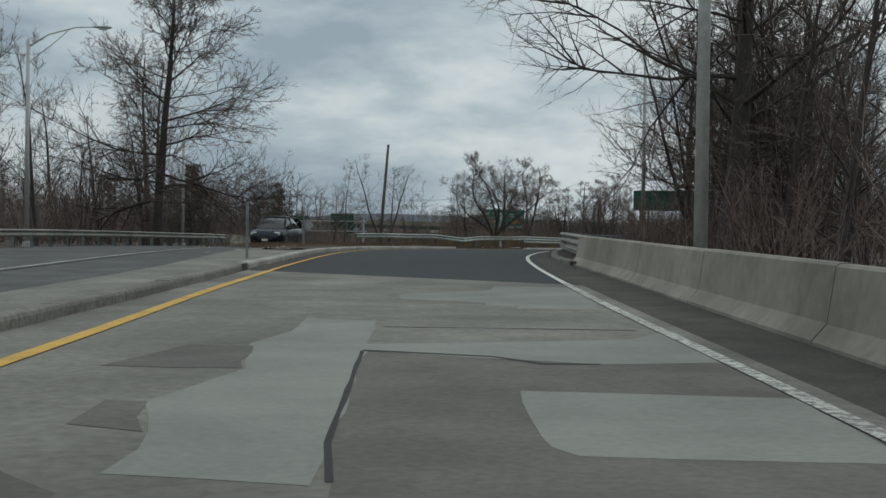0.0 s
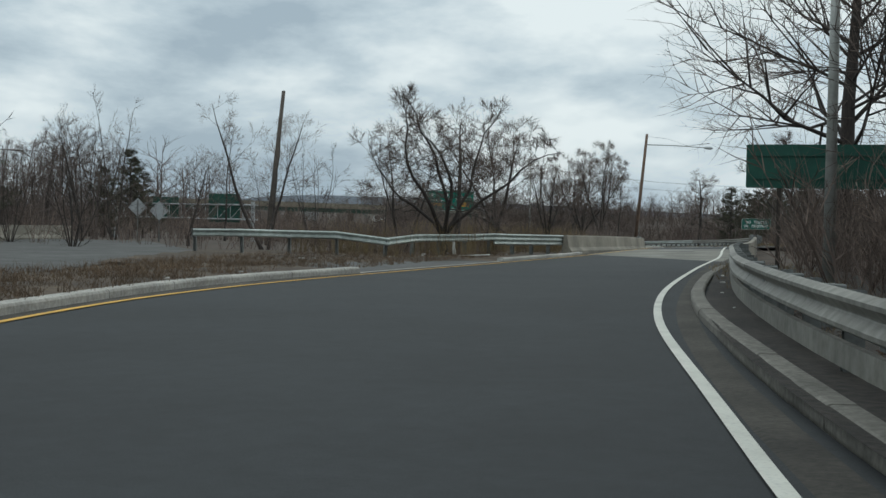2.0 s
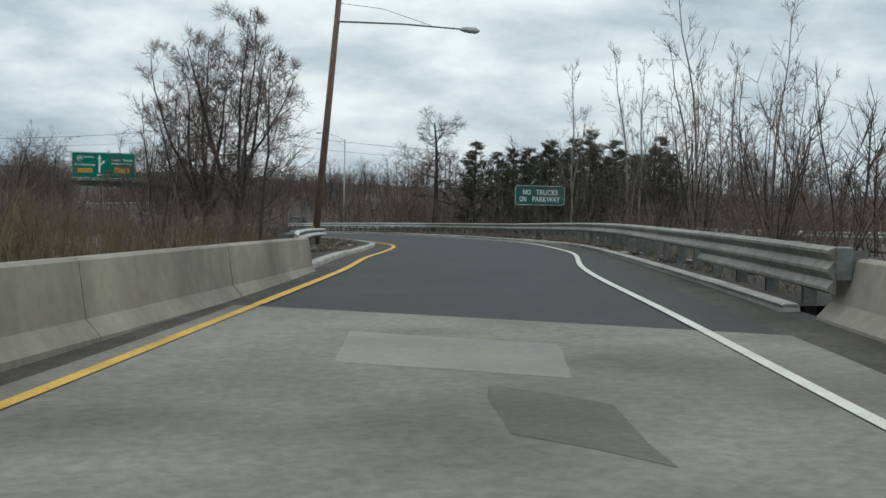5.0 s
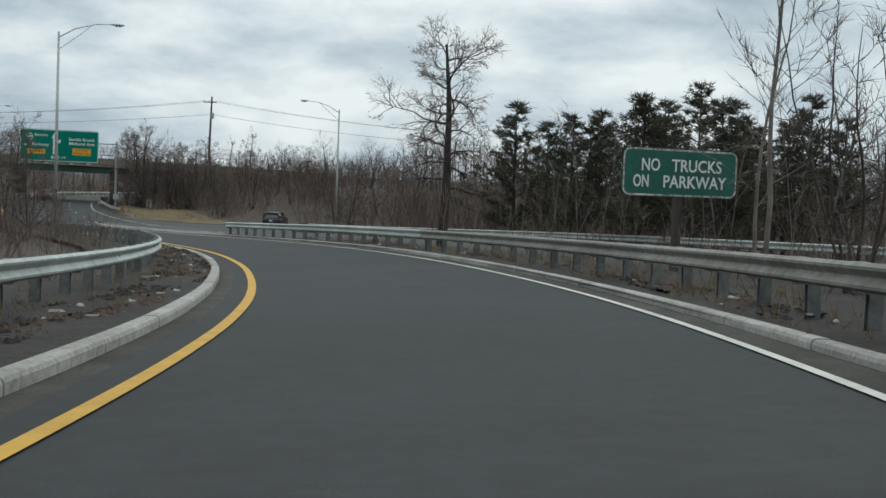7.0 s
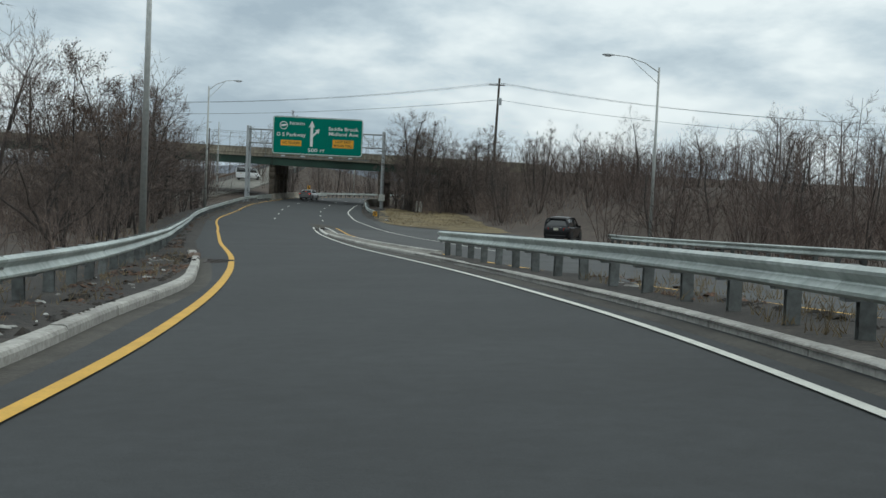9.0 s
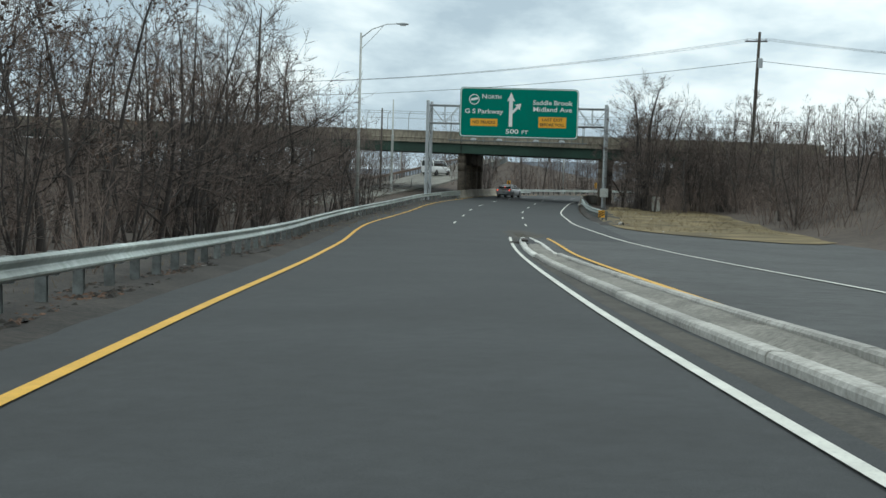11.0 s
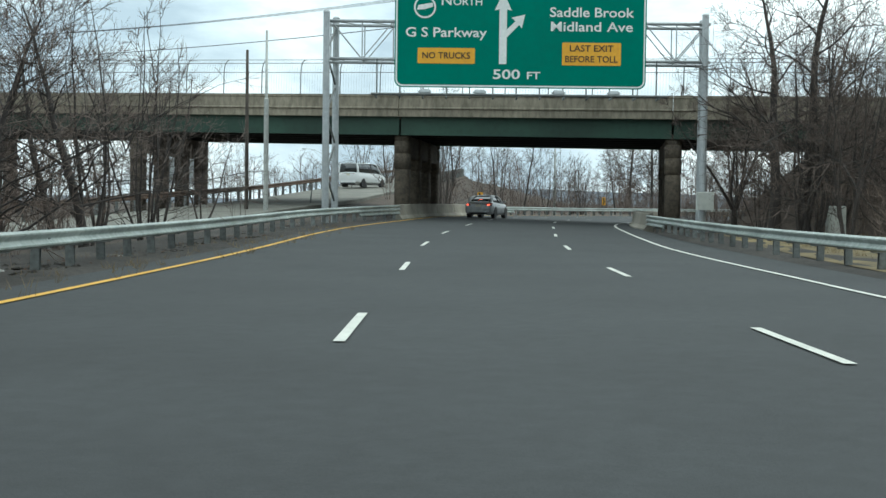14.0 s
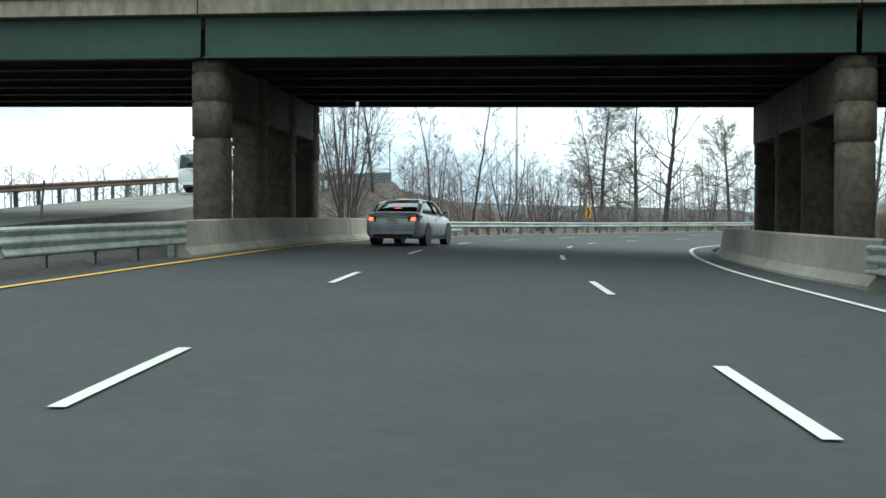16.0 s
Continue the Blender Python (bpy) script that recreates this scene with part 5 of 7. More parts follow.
def tree_thing(name, data, label, bark=None, twig_mat=None, leaves=0, seed=0):
    wood, twig, ends = data
    t = thing(name, Matrix.Translation((0, 0, -500)), label, "tree")
    part("trunk", wood, bark or M["bark"], t, smooth=True)
    part("crown", twig, twig_mat or M["twig"], t)
    if leaves:
        rnd = random.Random(seed)
        sh = Shape()
        for _ in range(leaves):
            c = rnd.choice(ends) + Vector((rnd.uniform(-1, 1), rnd.uniform(-1, 1), rnd.uniform(-1, 1))) * 0.25
            a = Vector((rnd.uniform(-1, 1), rnd.uniform(-1, 1), rnd.uniform(-1, 1))).normalized() * rnd.uniform(0.03, 0.055)
            b = a.orthogonal().normalized() * a.length * 0.6
            sh.add([c - a, c + b, c + a, c - b], [(0, 1, 2, 3)])
        part("dead_leaves", sh, M["dead_leaf"], t, "withered brown leaves")
    return t


def pine_data(seed, high, wide):
    rnd = random.Random(seed)
    wood, needles = Shape(), Shape()
    n = 8
    pts = bent(rnd, Vector((0, 0, -0.3)), Vector((0, 0, 1)), high, n, 0.02, 0.1)
    wood.tube(pts, [0.19 * (1 - 0.9 * i / n) for i in range(n + 1)], 8, cap=False)
    z = high * 0.10
    while z < high * 0.97:
        t = z / high
        i = min(int(t * n), n - 1)
        c = pts[i].lerp(pts[i + 1], t * n - i)
        for _ in range(rnd.randint(4, 6)):
            a = rnd.uniform(0, 2 * math.pi)
            ln = wide * (1 - t) ** 0.85 * rnd.uniform(0.35, 1.5) + 0.3
            d = Vector((math.cos(a), math.sin(a), rnd.uniform(0.05, 0.65)))
            bp = bent(rnd, c, d, ln, 4, 0.10, 0.06)
            wood.tube(bp, [0.035, 0.028, 0.02, 0.014, 0.008], 4, cap=False)
            for _ in range(int(5 + ln * 5)):
                q = rnd.uniform(0.3, 1.0)
                k = min(int(q * 4), 3)
                o = bp[k].lerp(bp[k + 1], q * 4 - k) + Vector((rnd.uniform(-1, 1), rnd.uniform(-1, 1), rnd.uniform(-0.5, 0.7))) * 0.22
                for _ in range(5):
                    w = Vector((d.x * 0.5 + rnd.uniform(-1, 1), d.y * 0.5 + rnd.uniform(-1, 1), rnd.uniform(-0.3, 1.0))).normalized()
                    needles.spike(o, o + w * rnd.uniform(0.22, 0.5), 0.032)
        z += rnd.uniform(0.38, 0.62)
    return wood, needles, []


def limb_tree(seed, high, thick, limbs, low=0.36, rise=(0.0, 0.7), counts=(8, 6, 5), vines=34, wob=0.30):
    """A straight dark bole that runs to the top, crooked limbs all the way up, dead vines hanging from the lowest."""
    rnd = random.Random(seed)
    wood, twig, ends = Shape(), Shape(), []
    n = 10
    stem = bent(rnd, Vector((0, 0, -0.3)), Vector((0.03, 0.02, 1)), high + 0.3, n, 0.05, 0.04)
    wood.tube(stem, [thick * (1.3 if i == 0 else 1.0 - 0.78 * (i / n) ** 1.2) for i in range(n + 1)], 10, cap=False)
    for j in range(limbs):
        t = low + (0.98 - low) * j / limbs + rnd.uniform(-0.01, 0.01)
        i = min(int(t * n), n - 1)
        q = stem[i].lerp(stem[i + 1], t * n - i)
        a = j * 2.4 + rnd.uniform(-0.5, 0.5)
        d = Vector((math.cos(a), math.sin(a), rnd.uniform(*rise)))
        branch(rnd, wood, twig, q, d, high * (0.29 - 0.10 * abs(t - 0.6)) * rnd.uniform(0.6, 1.1), thick * rnd.uniform(0.26, 0.42) * (1.15 - 0.6 * t), 1, counts, wob, 0.0 if vines else 0.05, ends)
    for j in range(vines):
        a = rnd.uniform(0, 6.28)
        r = rnd.uniform(0.25, 1.0)
        top = Vector((math.cos(a) * r, math.sin(a) * r, high * rnd.uniform(0.26, 0.38)))
        twig.tube(bent(rnd, top, Vector((rnd.uniform(-0.3, 0.3), rnd.uniform(-0.3, 0.3), -1)), rnd.uniform(1.2, high * 0.3), 5, 0.22, -0.1), [0.022, 0.02, 0.018, 0.016, 0.012, 0.006], 3, cap=False)
    return wood, twig, ends


KIND = {
    "oak": tree_thing("bare_tree", stemmed(11, 15.0, 0.31, limbs=38, low=0.17, reach=0.52, rise=(-0.15, 0.95), counts=(9, 7, 5), wob=0.2, sway=0.03, fine=1.6), "tall bare spreading oak with dark bark"),
    "oak2": tree_thing("bare_tree", stemmed(12, 15.0, 0.26, limbs=28, low=0.15, reach=0.36, rise=(0.4, 1.4), counts=(6, 4, 3), sway=0.07), "tall bare tree with dense fine twigs"),
    "spread": tree_thing("bare_tree", stemmed(17, 15.0, 0.36, limbs=30, low=0.30, reach=0.55, rise=(0.32, 0.95), counts=(10, 7, 4), wob=0.26, sway=0.05, fine=0.8), "bare oak with long level limbs over the road"),
    "upswept": tree_thing("bare_tree", stemmed(18, 12.5, 0.15, 8, (0.05, 0.36), 13, 0.16, 0.34, (0.6, 1.3), (7, 4, 3), sway=0.07), "dense group of upswept bare stems with fine twigs"),
    "forked": tree_thing("bare_tree", stemmed(29, 6.0, 0.10, 5, (0.25, 0.85), 11, 0.12, 0.42, (0.35, 1.2), (7, 5, 3), 0.28, fine=0.8, bole=1.3), "low forked bare tree with broad fine crown"),
    "arch": tree_thing("bare_tree", stemmed(30, 5.4, 0.095, 6, (0.5, 1.2), 10, 0.22, 0.42, (0.2, 0.9), (6, 5, 3), 0.36, sway=0.34, fine=0.9, bole=1.0), "gnarled bare tree forking low into wide arching limbs"),
    "ash": tree_thing("bare_tree", stemmed(21, 10.0, 0.11, limbs=17, low=0.16, reach=0.34, rise=(0.5, 1.6), counts=(5, 4, 3), wob=0.24), "slender bare tree with upswept branches"),
    "ash2": tree_thing("bare_tree", stemmed(23, 10.2, 0.09, 3, (0.08, 0.35), 12, 0.12, 0.32, (0.4, 1.4), (6, 5), 0.26), "slim bare tree with grey-brown twigs"),
    "vee": tree_thing("bare_tree", stemmed(36, 8.4, 0.11, 3, (0.15, 0.4), 10, 0.30, 0.36, (0.4, 1.2), (5, 4, 3), 0.3, fine=0.7), "bare tree of slender diverging stems with open crown"),
    "multi": tree_thing("bare_tree", stemmed(37, 8.4, 0.09, 4, (0.1, 0.42), 10, 0.15, 0.38, (0.3, 1.2), (5, 4, 2), 0.3), "bare tree with several crooked stems and tangled twigs"),
    "clump": tree_thing("bare_tree", stemmed(41, 7.0, 0.045, 7, (0.1, 0.5), 7, 0.08, 0.32, (0.4, 1.3), (4, 4), 0.24), "multi-stemmed bare shrub tree"),
    "round": tree_thing("bare_tree", stemmed(51, 7.2, 0.14, limbs=24, low=0.12, reach=0.66, rise=(0.3, 1.1), counts=(5, 4, 2), wob=0.26), "low spreading bare tree with tangled twigs"),
    "leafy": tree_thing("bare_tree", limb_tree(64, 9.6, 0.25, 20, low=0.33, rise=(-0.15, 0.5), wob=0.36), "gnarled oak keeping some withered brown leaves", leaves=700, seed=5),
    "seed": tree_thing("bare_tree", stemmed(65, 7.4, 0.08, 2, (0.05, 0.2), 11, 0.3, 0.34, (0.5, 1.3), (5, 4, 2)), "thin bare tree hung with dry seed clusters", leaves=900, seed=6),
    "gnarl": tree_thing("bare_tree", stemmed(66, 10.5, 0.26, limbs=16, low=0.3, reach=0.5, rise=(0.1, 0.9), counts=(7, 5, 3), wob=0.40), "gnarled bare tree with twisting limbs"),
    "pale": tree_thing("bare_tree", stemmed(71, 8.5, 0.06, limbs=14, low=0.25, reach=0.22, rise=(0.7, 1.8), counts=(4, 4), wob=0.14), "thin pale sapling with upright twigs", bark=M["pale_twig"], twig_mat=M["pale_twig"]),
    "pine": tree_thing("pine_tree", pine_data(81, 10.6, 4.0), "dark green pine with drooping needle tufts", twig_mat=M["needle"]),
    "pine2": tree_thing("pine_tree", pine_data(82, 10.0, 3.6), "dark green pine with ragged crown", twig_mat=M["needle"]),
}
rt = random.Random(77)


def plant(kind, s, u, scale=1.0, turn=None, lean=0.0, at=None, tall=1.0):
    p = on_ground(s, u) if at is None else Vector((at[0], at[1], gz(*at) - 0.05))
    k = KIND[kind]
    m = Matrix.Translation(p) @ pose(0, 0, 0, lean, 0, rt.uniform(0, 360) if turn is None else turn)
    t = copy_thing(k, m)
    t.scale = (scale, scale, scale * tall)
    t["group"] = "roadside trees"
    return t


# single trees that stand out
plant("oak", 66.6, -22.3, 1.0, 40)
plant("oak2", 54, -27, 0.95, 90)
plant("ash", 48, -25, 1.25, 30)
plant("pine", 62, -34, 0.95, 10)
plant("spread", 0, 0, 1.15, 10, at=(11.0, 42.9))
plant("upswept", 0, 0, 1.0, 40, at=(12.0, 60.0))
plant("upswept", 0, 0, 0.9, 200, at=(14.5, 52.5))
plant("upswept", 0, 0, 0.85, 290, at=(15.5, 66.5))
plant("upswept", 0, 0, 1.0, 120, at=(13.4, 48.2))
plant("upswept", 0, 0, 1.05, 320, at=(17.0, 57.5))
plant("forked", 0, 0, 0.9, 100, at=(16.5, 46.0))
plant("round", 0, 0, 1.0, 200, at=(14.0, 38.0))
plant("oak2", 49, 9.0, 1.0, 130)
plant("spread", 0, 0, 0.82, 290, at=(12.9, 77.1))
plant("arch", 93.8, -9.2, 1.2, 25)
plant("gnarl", 100.5, -10.2, 0.66, 60)
plant("forked", 107, -9.6, 1.0, 320)
plant("forked", 114, -7.9, 0.75, 150)
plant("vee", 99.2, -12.6, 0.75, 250)
plant("vee", 100, -20, 0.95, 200)
plant("ash", 141, -6.4, 0.62, 60)
plant("arch", 106.0, 6.7, 0.98, 15)
plant("forked", 157, -10.5, 1.2, 70)
plant("forked", 164, -12.0, 1.0, 200)
plant("leafy", 190.8, 6.35, 0.86, 20)
plant("gnarl", 340, 11.8, 1.08, 110)
plant("round", 343, 15, 1.3, 20)
plant("clump", 321, -10.8, 1.1, 20)
plant("clump", 219.5, -6.6, 0.5, 20)
plant("ash2", 317, -11.2, 0.75, 50)
plant("vee", 334, -12.6, 0.5, 50)
plant("multi", 329, -12.8, 0.8, 10)
plant("multi", 325, -13.6, 0.8, 200)
plant("multi", 336, 13.6, 0.95, 80)
plant("multi", 331.5, 13.0, 0.85, 300)
plant("round", 334, 16.0, 1.2, 40)
plant("multi", 338.5, 17.0, 1.0, 30)
plant("clump", 384, -11.0, 1.35, 30)
plant("clump", 387, -12.5, 1.3, 200)
plant("gnarl", 336.5, 12.4, 1.1, 320)
plant("oak", 462, -37.7, 0.95, 70)
plant("oak", 470, -25, 0.8, 200)
for s, u, k, c in ((112, -22, "clump", 0.95), (118, -27.5, "ash2", 0.62), (121, -20, "ash", 0.6), (117, -12.5, "clump", 0.8), (146, -10.5, "clump", 0.8), (152, -8.6, "forked", 1.25), (163, -9.2, "clump", 0.75), (218.5, -8.0, "arch", 0.6), (212, -8.6, "ash2", 0.7), (238, -8.0, "seed", 1.15), (233, -9.6, "seed", 0.9), (226, -8.6, "seed", 0.95), (247, -7.6, "seed", 1.05), (205, -12, "ash", 0.7), (244, -9.4, "clump", 0.9)):
    plant(k, s, u, c)


def scatter(kinds, s0, s1, u0, u1, count, lo, hi, keep=0.0):
    done = []
    tries = 0
    while len(done) < count and tries < count * 12:
        tries += 1
        s, u = rt.uniform(s0, s1), rt.uniform(u0, u1)
        if all((s - a) ** 2 + (u - b) ** 2 > keep * keep for a, b in done):
            done.append((s, u))
            plant(rt.choice(kinds), s, u, rt.uniform(lo, hi), tall=rt.uniform(0.9, 1.15))


scatter(("ash", "ash", "ash2", "ash2"), 26, 84, 7.5, 14, 11, 0.8, 1.15, 2.6)
scatter(("ash", "ash", "ash2", "ash"), 20, 100, 14, 30, 12, 0.95, 1.3, 3.5)
scatter(("pine", "pine2"), 30, 62, 12, 22, 2, 0.75, 0.95, 4)
scatter(("clump", "round", "clump"), 44, 84, 6.9, 12, 5, 1.0, 1.3, 3.0)
scatter(("oak2", "round", "ash2"), 66, 96, -44, -29, 9, 0.7, 0.95, 3.5)
scatter(("ash", "ash2", "ash2", "oak2"), 36, 74, -48, -25, 15, 0.9, 1.2, 3.5)
for x, y, k, c in ((-46, 128, "ash", 0.85), (-52, 136, "round", 1.1), (-58, 132, "ash2", 0.9), (-64, 150, "ash", 0.95), (-40, 140, "round", 0.9), (-70, 142, "round", 1.2), (-48, 150, "ash2", 0.8), (-36, 128, "round", 0.8), (-76, 160, "ash", 1.0), (-26, 133, "pine", 0.66), (-29, 136, "pine2", 0.6), (-36, 141, "multi", 0.95), (-41, 150, "multi", 1.05), (-33, 151, "multi", 1.0), (-38, 147, "oak2", 0.6), (-46, 156, "oak2", 0.62), (-51, 149, "multi", 1.1), (-57, 146, "oak2", 0.6), (-54, 124, "clump", 1.1), (-34, 145, "ash", 0.95), (-38, 150, "round", 1.25), (-42, 158, "ash2", 0.95), (-31.5, 143, "round", 1.1), (-46, 165, "ash", 1.05), (-36, 153, "ash", 0.9), (-40, 146, "clump", 1.2), (-29.5, 148, "pine2", 0.62)):
    plant(k, 0, 0, c, at=(x, y))
scatter(("pine", "pine2"), 60, 110, -50, -33, 3, 0.7, 0.95, 5)
scatter(("clump", "round", "clump"), 66, 112, -42, -26, 16, 0.6, 0.85, 2.5)
scatter(("oak2", "ash2"), 70, 120, -60, -38, 5, 0.65, 0.85, 4)
scatter(("ash", "ash2", "clump"), 90, 150, -70, -30, 7, 0.7, 0.95, 5)
scatter(("ash2", "clump", "round"), 84, 135, 8.5, 26, 12, 0.6, 0.85, 3.5)
scatter(("ash2", "round", "clump"), 135, 190, 23, 40, 16, 0.45, 0.65, 3)
scatter(("pale", "clump"), 140, 165, 7.2, 11, 11, 0.6, 0.95, 1.4)
scatter(("pale", "pale"), 148, 172, 8.5, 13.5, 9, 0.95, 1.2, 1.7)
for s, u in ((197, 18.5), (200.5, 20.5), (204, 19.5), (203, 23.5), (208, 22.5), (198.5, 25), (205, 27), (200, 29), (207, 31), (213, 30), (203, 33), (196, 22), (196, 29), (210, 35), (214, 20), (216, 25), (221, 26)):
    plant("pine" if rt.random() < 0.5 else "pine2", s, u, rt.uniform(0.72, 0.98), tall=rt.uniform(0.9, 1.05))
scatter(("round", "ash2", "round"), 205, 270, 24, 48, 16, 0.75, 1.0, 3)
scatter(("round", "clump", "round"), 262, 345, 27, 55, 16, 0.65, 0.95, 4)
scatter(("round", "ash2", "round"), 284, 322, -16, -10.4, 13, 0.8, 1.1, 2.8)
scatter(("round", "clump"), 252, 286, -15, -10.3, 13, 0.85, 1.1, 2.2)
scatter(("round", "round", "multi"), 258, 304, -19, -11, 11, 1.15, 1.45, 2.6)
scatter(("round", "gnarl", "clump", "ash2"), 284, 322, -18, -10.2, 14, 0.75, 1.0, 2.4)
for s, u, k, c in ((343.5, 10.6, "forked", 0.95), (341, 11.4, "clump", 1.0), (336, 12.2, "multi", 0.9), (344.5, 12.8, "round", 1.1), (342, 14.5, "gnarl", 0.8)):
    plant(k, s, u, c)
scatter(("clump", "round", "multi", "clump"), 334, 346, 12.5, 26, 11, 0.8, 1.2, 1.6)
scatter(("round", "gnarl", "round"), 326, 345, 18, 34, 5, 0.7, 0.95, 3)
scatter(("clump", "round", "multi"), 290, 338, 19.5, 32, 14, 0.7, 1.0, 2.5)
scatter(("ash", "ash2", "clump"), 396, 430, -30, -11, 14, 0.85, 1.15, 2.5)
scatter(("ash", "ash2", "oak2"), 425, 480, -34, 40, 9, 0.8, 1.1, 5)
scatter(("ash", "ash2", "clump"), 372, 420, 11, 30, 10, 0.7, 1.0, 3)
for k in KIND.values():
    for o in (*k.children_recursive, k):
        bpy.data.objects.remove(o)


# ---- brush and far woods ----
def tri_faces(sh):
    out = []
    for q in sh.f:
        out += [(q[0], q[k], q[k + 1]) for k in range(1, len(q) - 1)]
    return np.array(sh.v, float), np.array(out, int)


def shrub_shape(seed, stems=5, lay=(0.12, 0.6), sides=6, twigs=3, fat=1.5):
    """A leafless shrub one metre high: arching stems, side shoots and fine twigs."""
    rnd = random.Random(seed)
    sh = Shape()
    for k in range(stems):
        a = 2 * math.pi * k / stems + rnd.uniform(-0.6, 0.6)
        ly = rnd.uniform(*lay)
        base = Vector((math.cos(a) * 0.06, math.sin(a) * 0.06, -0.04))
        stem = bent(rnd, base, Vector((math.cos(a) * ly, math.sin(a) * ly, 1)), rnd.uniform(0.7, 1.1), 3, 0.18, 0.0)
        sh.tube(stem, [r * fat for r in (0.0042, 0.0034, 0.0024, 0.001)], 3, cap=False)
        for _ in range(sides):
            t = rnd.uniform(0.2, 1.0)
            i = min(int(t * 3), 2)
            q = stem[i].lerp(stem[i + 1], t * 3 - i)
            w = side_way(rnd, stem[i + 1] - stem[i], rnd.uniform(0.35, 1.0)) + Vector((0, 0, 0.2))
            arm = bent(rnd, q, w, rnd.uniform(0.22, 0.44) * (1.15 - 0.55 * t), 2, 0.22, 0.04)
            sh.tube(arm[:2], [0.0026 * fat, 0.0019 * fat], 3, cap=False)
            sh.spike(arm[1], arm[2], 0.0019 * fat)
            for _ in range(twigs):
                g = rnd.uniform(0.1, 1.0)
                o = arm[0].lerp(arm[1], g * 2) if g < 0.5 else arm[1].lerp(arm[2], g * 2 - 1)
                d = (side_way(rnd, arm[2] - arm[0], rnd.uniform(0.4, 1.1)) + Vector((0, 0, 0.15))).normalized()
                sh.spike(o, o + d * rnd.uniform(0.07, 0.19), 0.0014 * fat)
    return tri_faces(sh)


def tree_shape(seed, low=0.3, fat=1.0):
    """A far leafless tree one metre high with a fan of limbs and twigs."""
    rnd = random.Random(seed)
    sh = Shape()
    stem = bent(rnd, Vector((0, 0, -0.03)), Vector((0, 0, 1)), 0.92, 4, 0.06, 0.03)
    sh.tube(stem, [r * fat for r in (0.011, 0.009, 0.007, 0.005, 0.002)], 4, cap=False)
    for k in range(9):
        t = low + (0.95 - low) * (k + rnd.random()) / 9
        i = min(int(t * 4), 3)
        q = stem[i].lerp(stem[i + 1], t * 4 - i)
        a = k * 2.4 + rnd.uniform(-0.5, 0.5)
        arm = bent(rnd, q, Vector((math.cos(a), math.sin(a), rnd.uniform(0.4, 1.3))), (0.42 - 0.28 * t) * rnd.uniform(0.7, 1.3), 3, 0.2, 0.06)
        sh.tube([arm[0], arm[2]], [0.0040 * fat, 0.0020 * fat], 3, cap=False)
        sh.spike(arm[2], arm[3], 0.002 * fat)
        for _ in range(5):
            g = rnd.uniform(0.2, 1.0) * 3
            i = min(int(g), 2)
            o = arm[i].lerp(arm[i + 1], g - i)
            d = (side_way(rnd, arm[3] - arm[0], rnd.uniform(0.3, 0.9)) + Vector((0, 0, 0.25))).normalized()
            e = o + d * rnd.uniform(0.08, 0.2)
            sh.spike(o, e, 0.0022 * fat)
            for _ in range(1):
                o2 = o.lerp(e, rnd.uniform(0.3, 0.9))
                d2 = (side_way(rnd, d, rnd.uniform(0.4, 0.9)) + Vector((0, 0, 0.2))).normalized()
                sh.spike(o2, o2 + d2 * rnd.uniform(0.05, 0.11), 0.0016 * fat)
    return tri_faces(sh)


def sown(name, shapes, spots, material, label, category, seed, slim=(0.75, 1.15)):
    """One mesh of many plants; spots: x, y, height."""
    r = np.random.default_rng(seed)
    xy = np.array([p[:2] for p in spots])
    zs = ground_z(xy[:, 0], xy[:, 1])
    vs, fs, k = [], [], 0
    for (x, y, h), z in zip(spots, zs):
        v, f = shapes[r.integers(len(shapes))]
        a, w = r.uniform(0, 2 * math.pi), h * r.uniform(*slim)
        c, g = math.cos(a) * w, math.sin(a) * w
        vs.append(np.column_stack((v[:, 0] * c - v[:, 1] * g + x, v[:, 0] * g + v[:, 1] * c + y, v[:, 2] * h + z - 0.05)))
        fs.append(f + k)
        k += len(v)
    me = bpy.data.meshes.new(name)
    me.from_pydata(np.concatenate(vs), [], np.concatenate(fs))
    me.materials.append(material)
    me.update()
    return tagged(part(name, me, material), label, category, kind="stuff")


def thicket(seed, zones, material, name, label, close=0.55, slim=(0.75, 1.15), **shape):
    """Shrubs over stretches of s0, s1, u0, u1, low, high; the smaller close is, the denser they stand."""
    rnd = random.Random(seed)
    spots = []
    for s0, s1, u0, u1, lo, hi in zones:
        m = (lo + hi) / 2
        n = max(4, int((s1 - s0) * (u1 - u0) / (close * m ** 1.5)))
        ss = np.array([rnd.uniform(s0, s1) for _ in range(n)])
        uu = np.array([rnd.uniform(u0, u1) for _ in range(n)])
        A = np.array(axis_at(ss))
        for x, y in zip(A[0] + uu * A[5], A[1] - uu * A[4]):
            spots.append((float(x), float(y), rnd.uniform(lo, hi)))
    return sown(name, [shrub_shape(seed * 10 + k, **shape) for k in range(5)], spots, material, label, "brush", seed, slim)


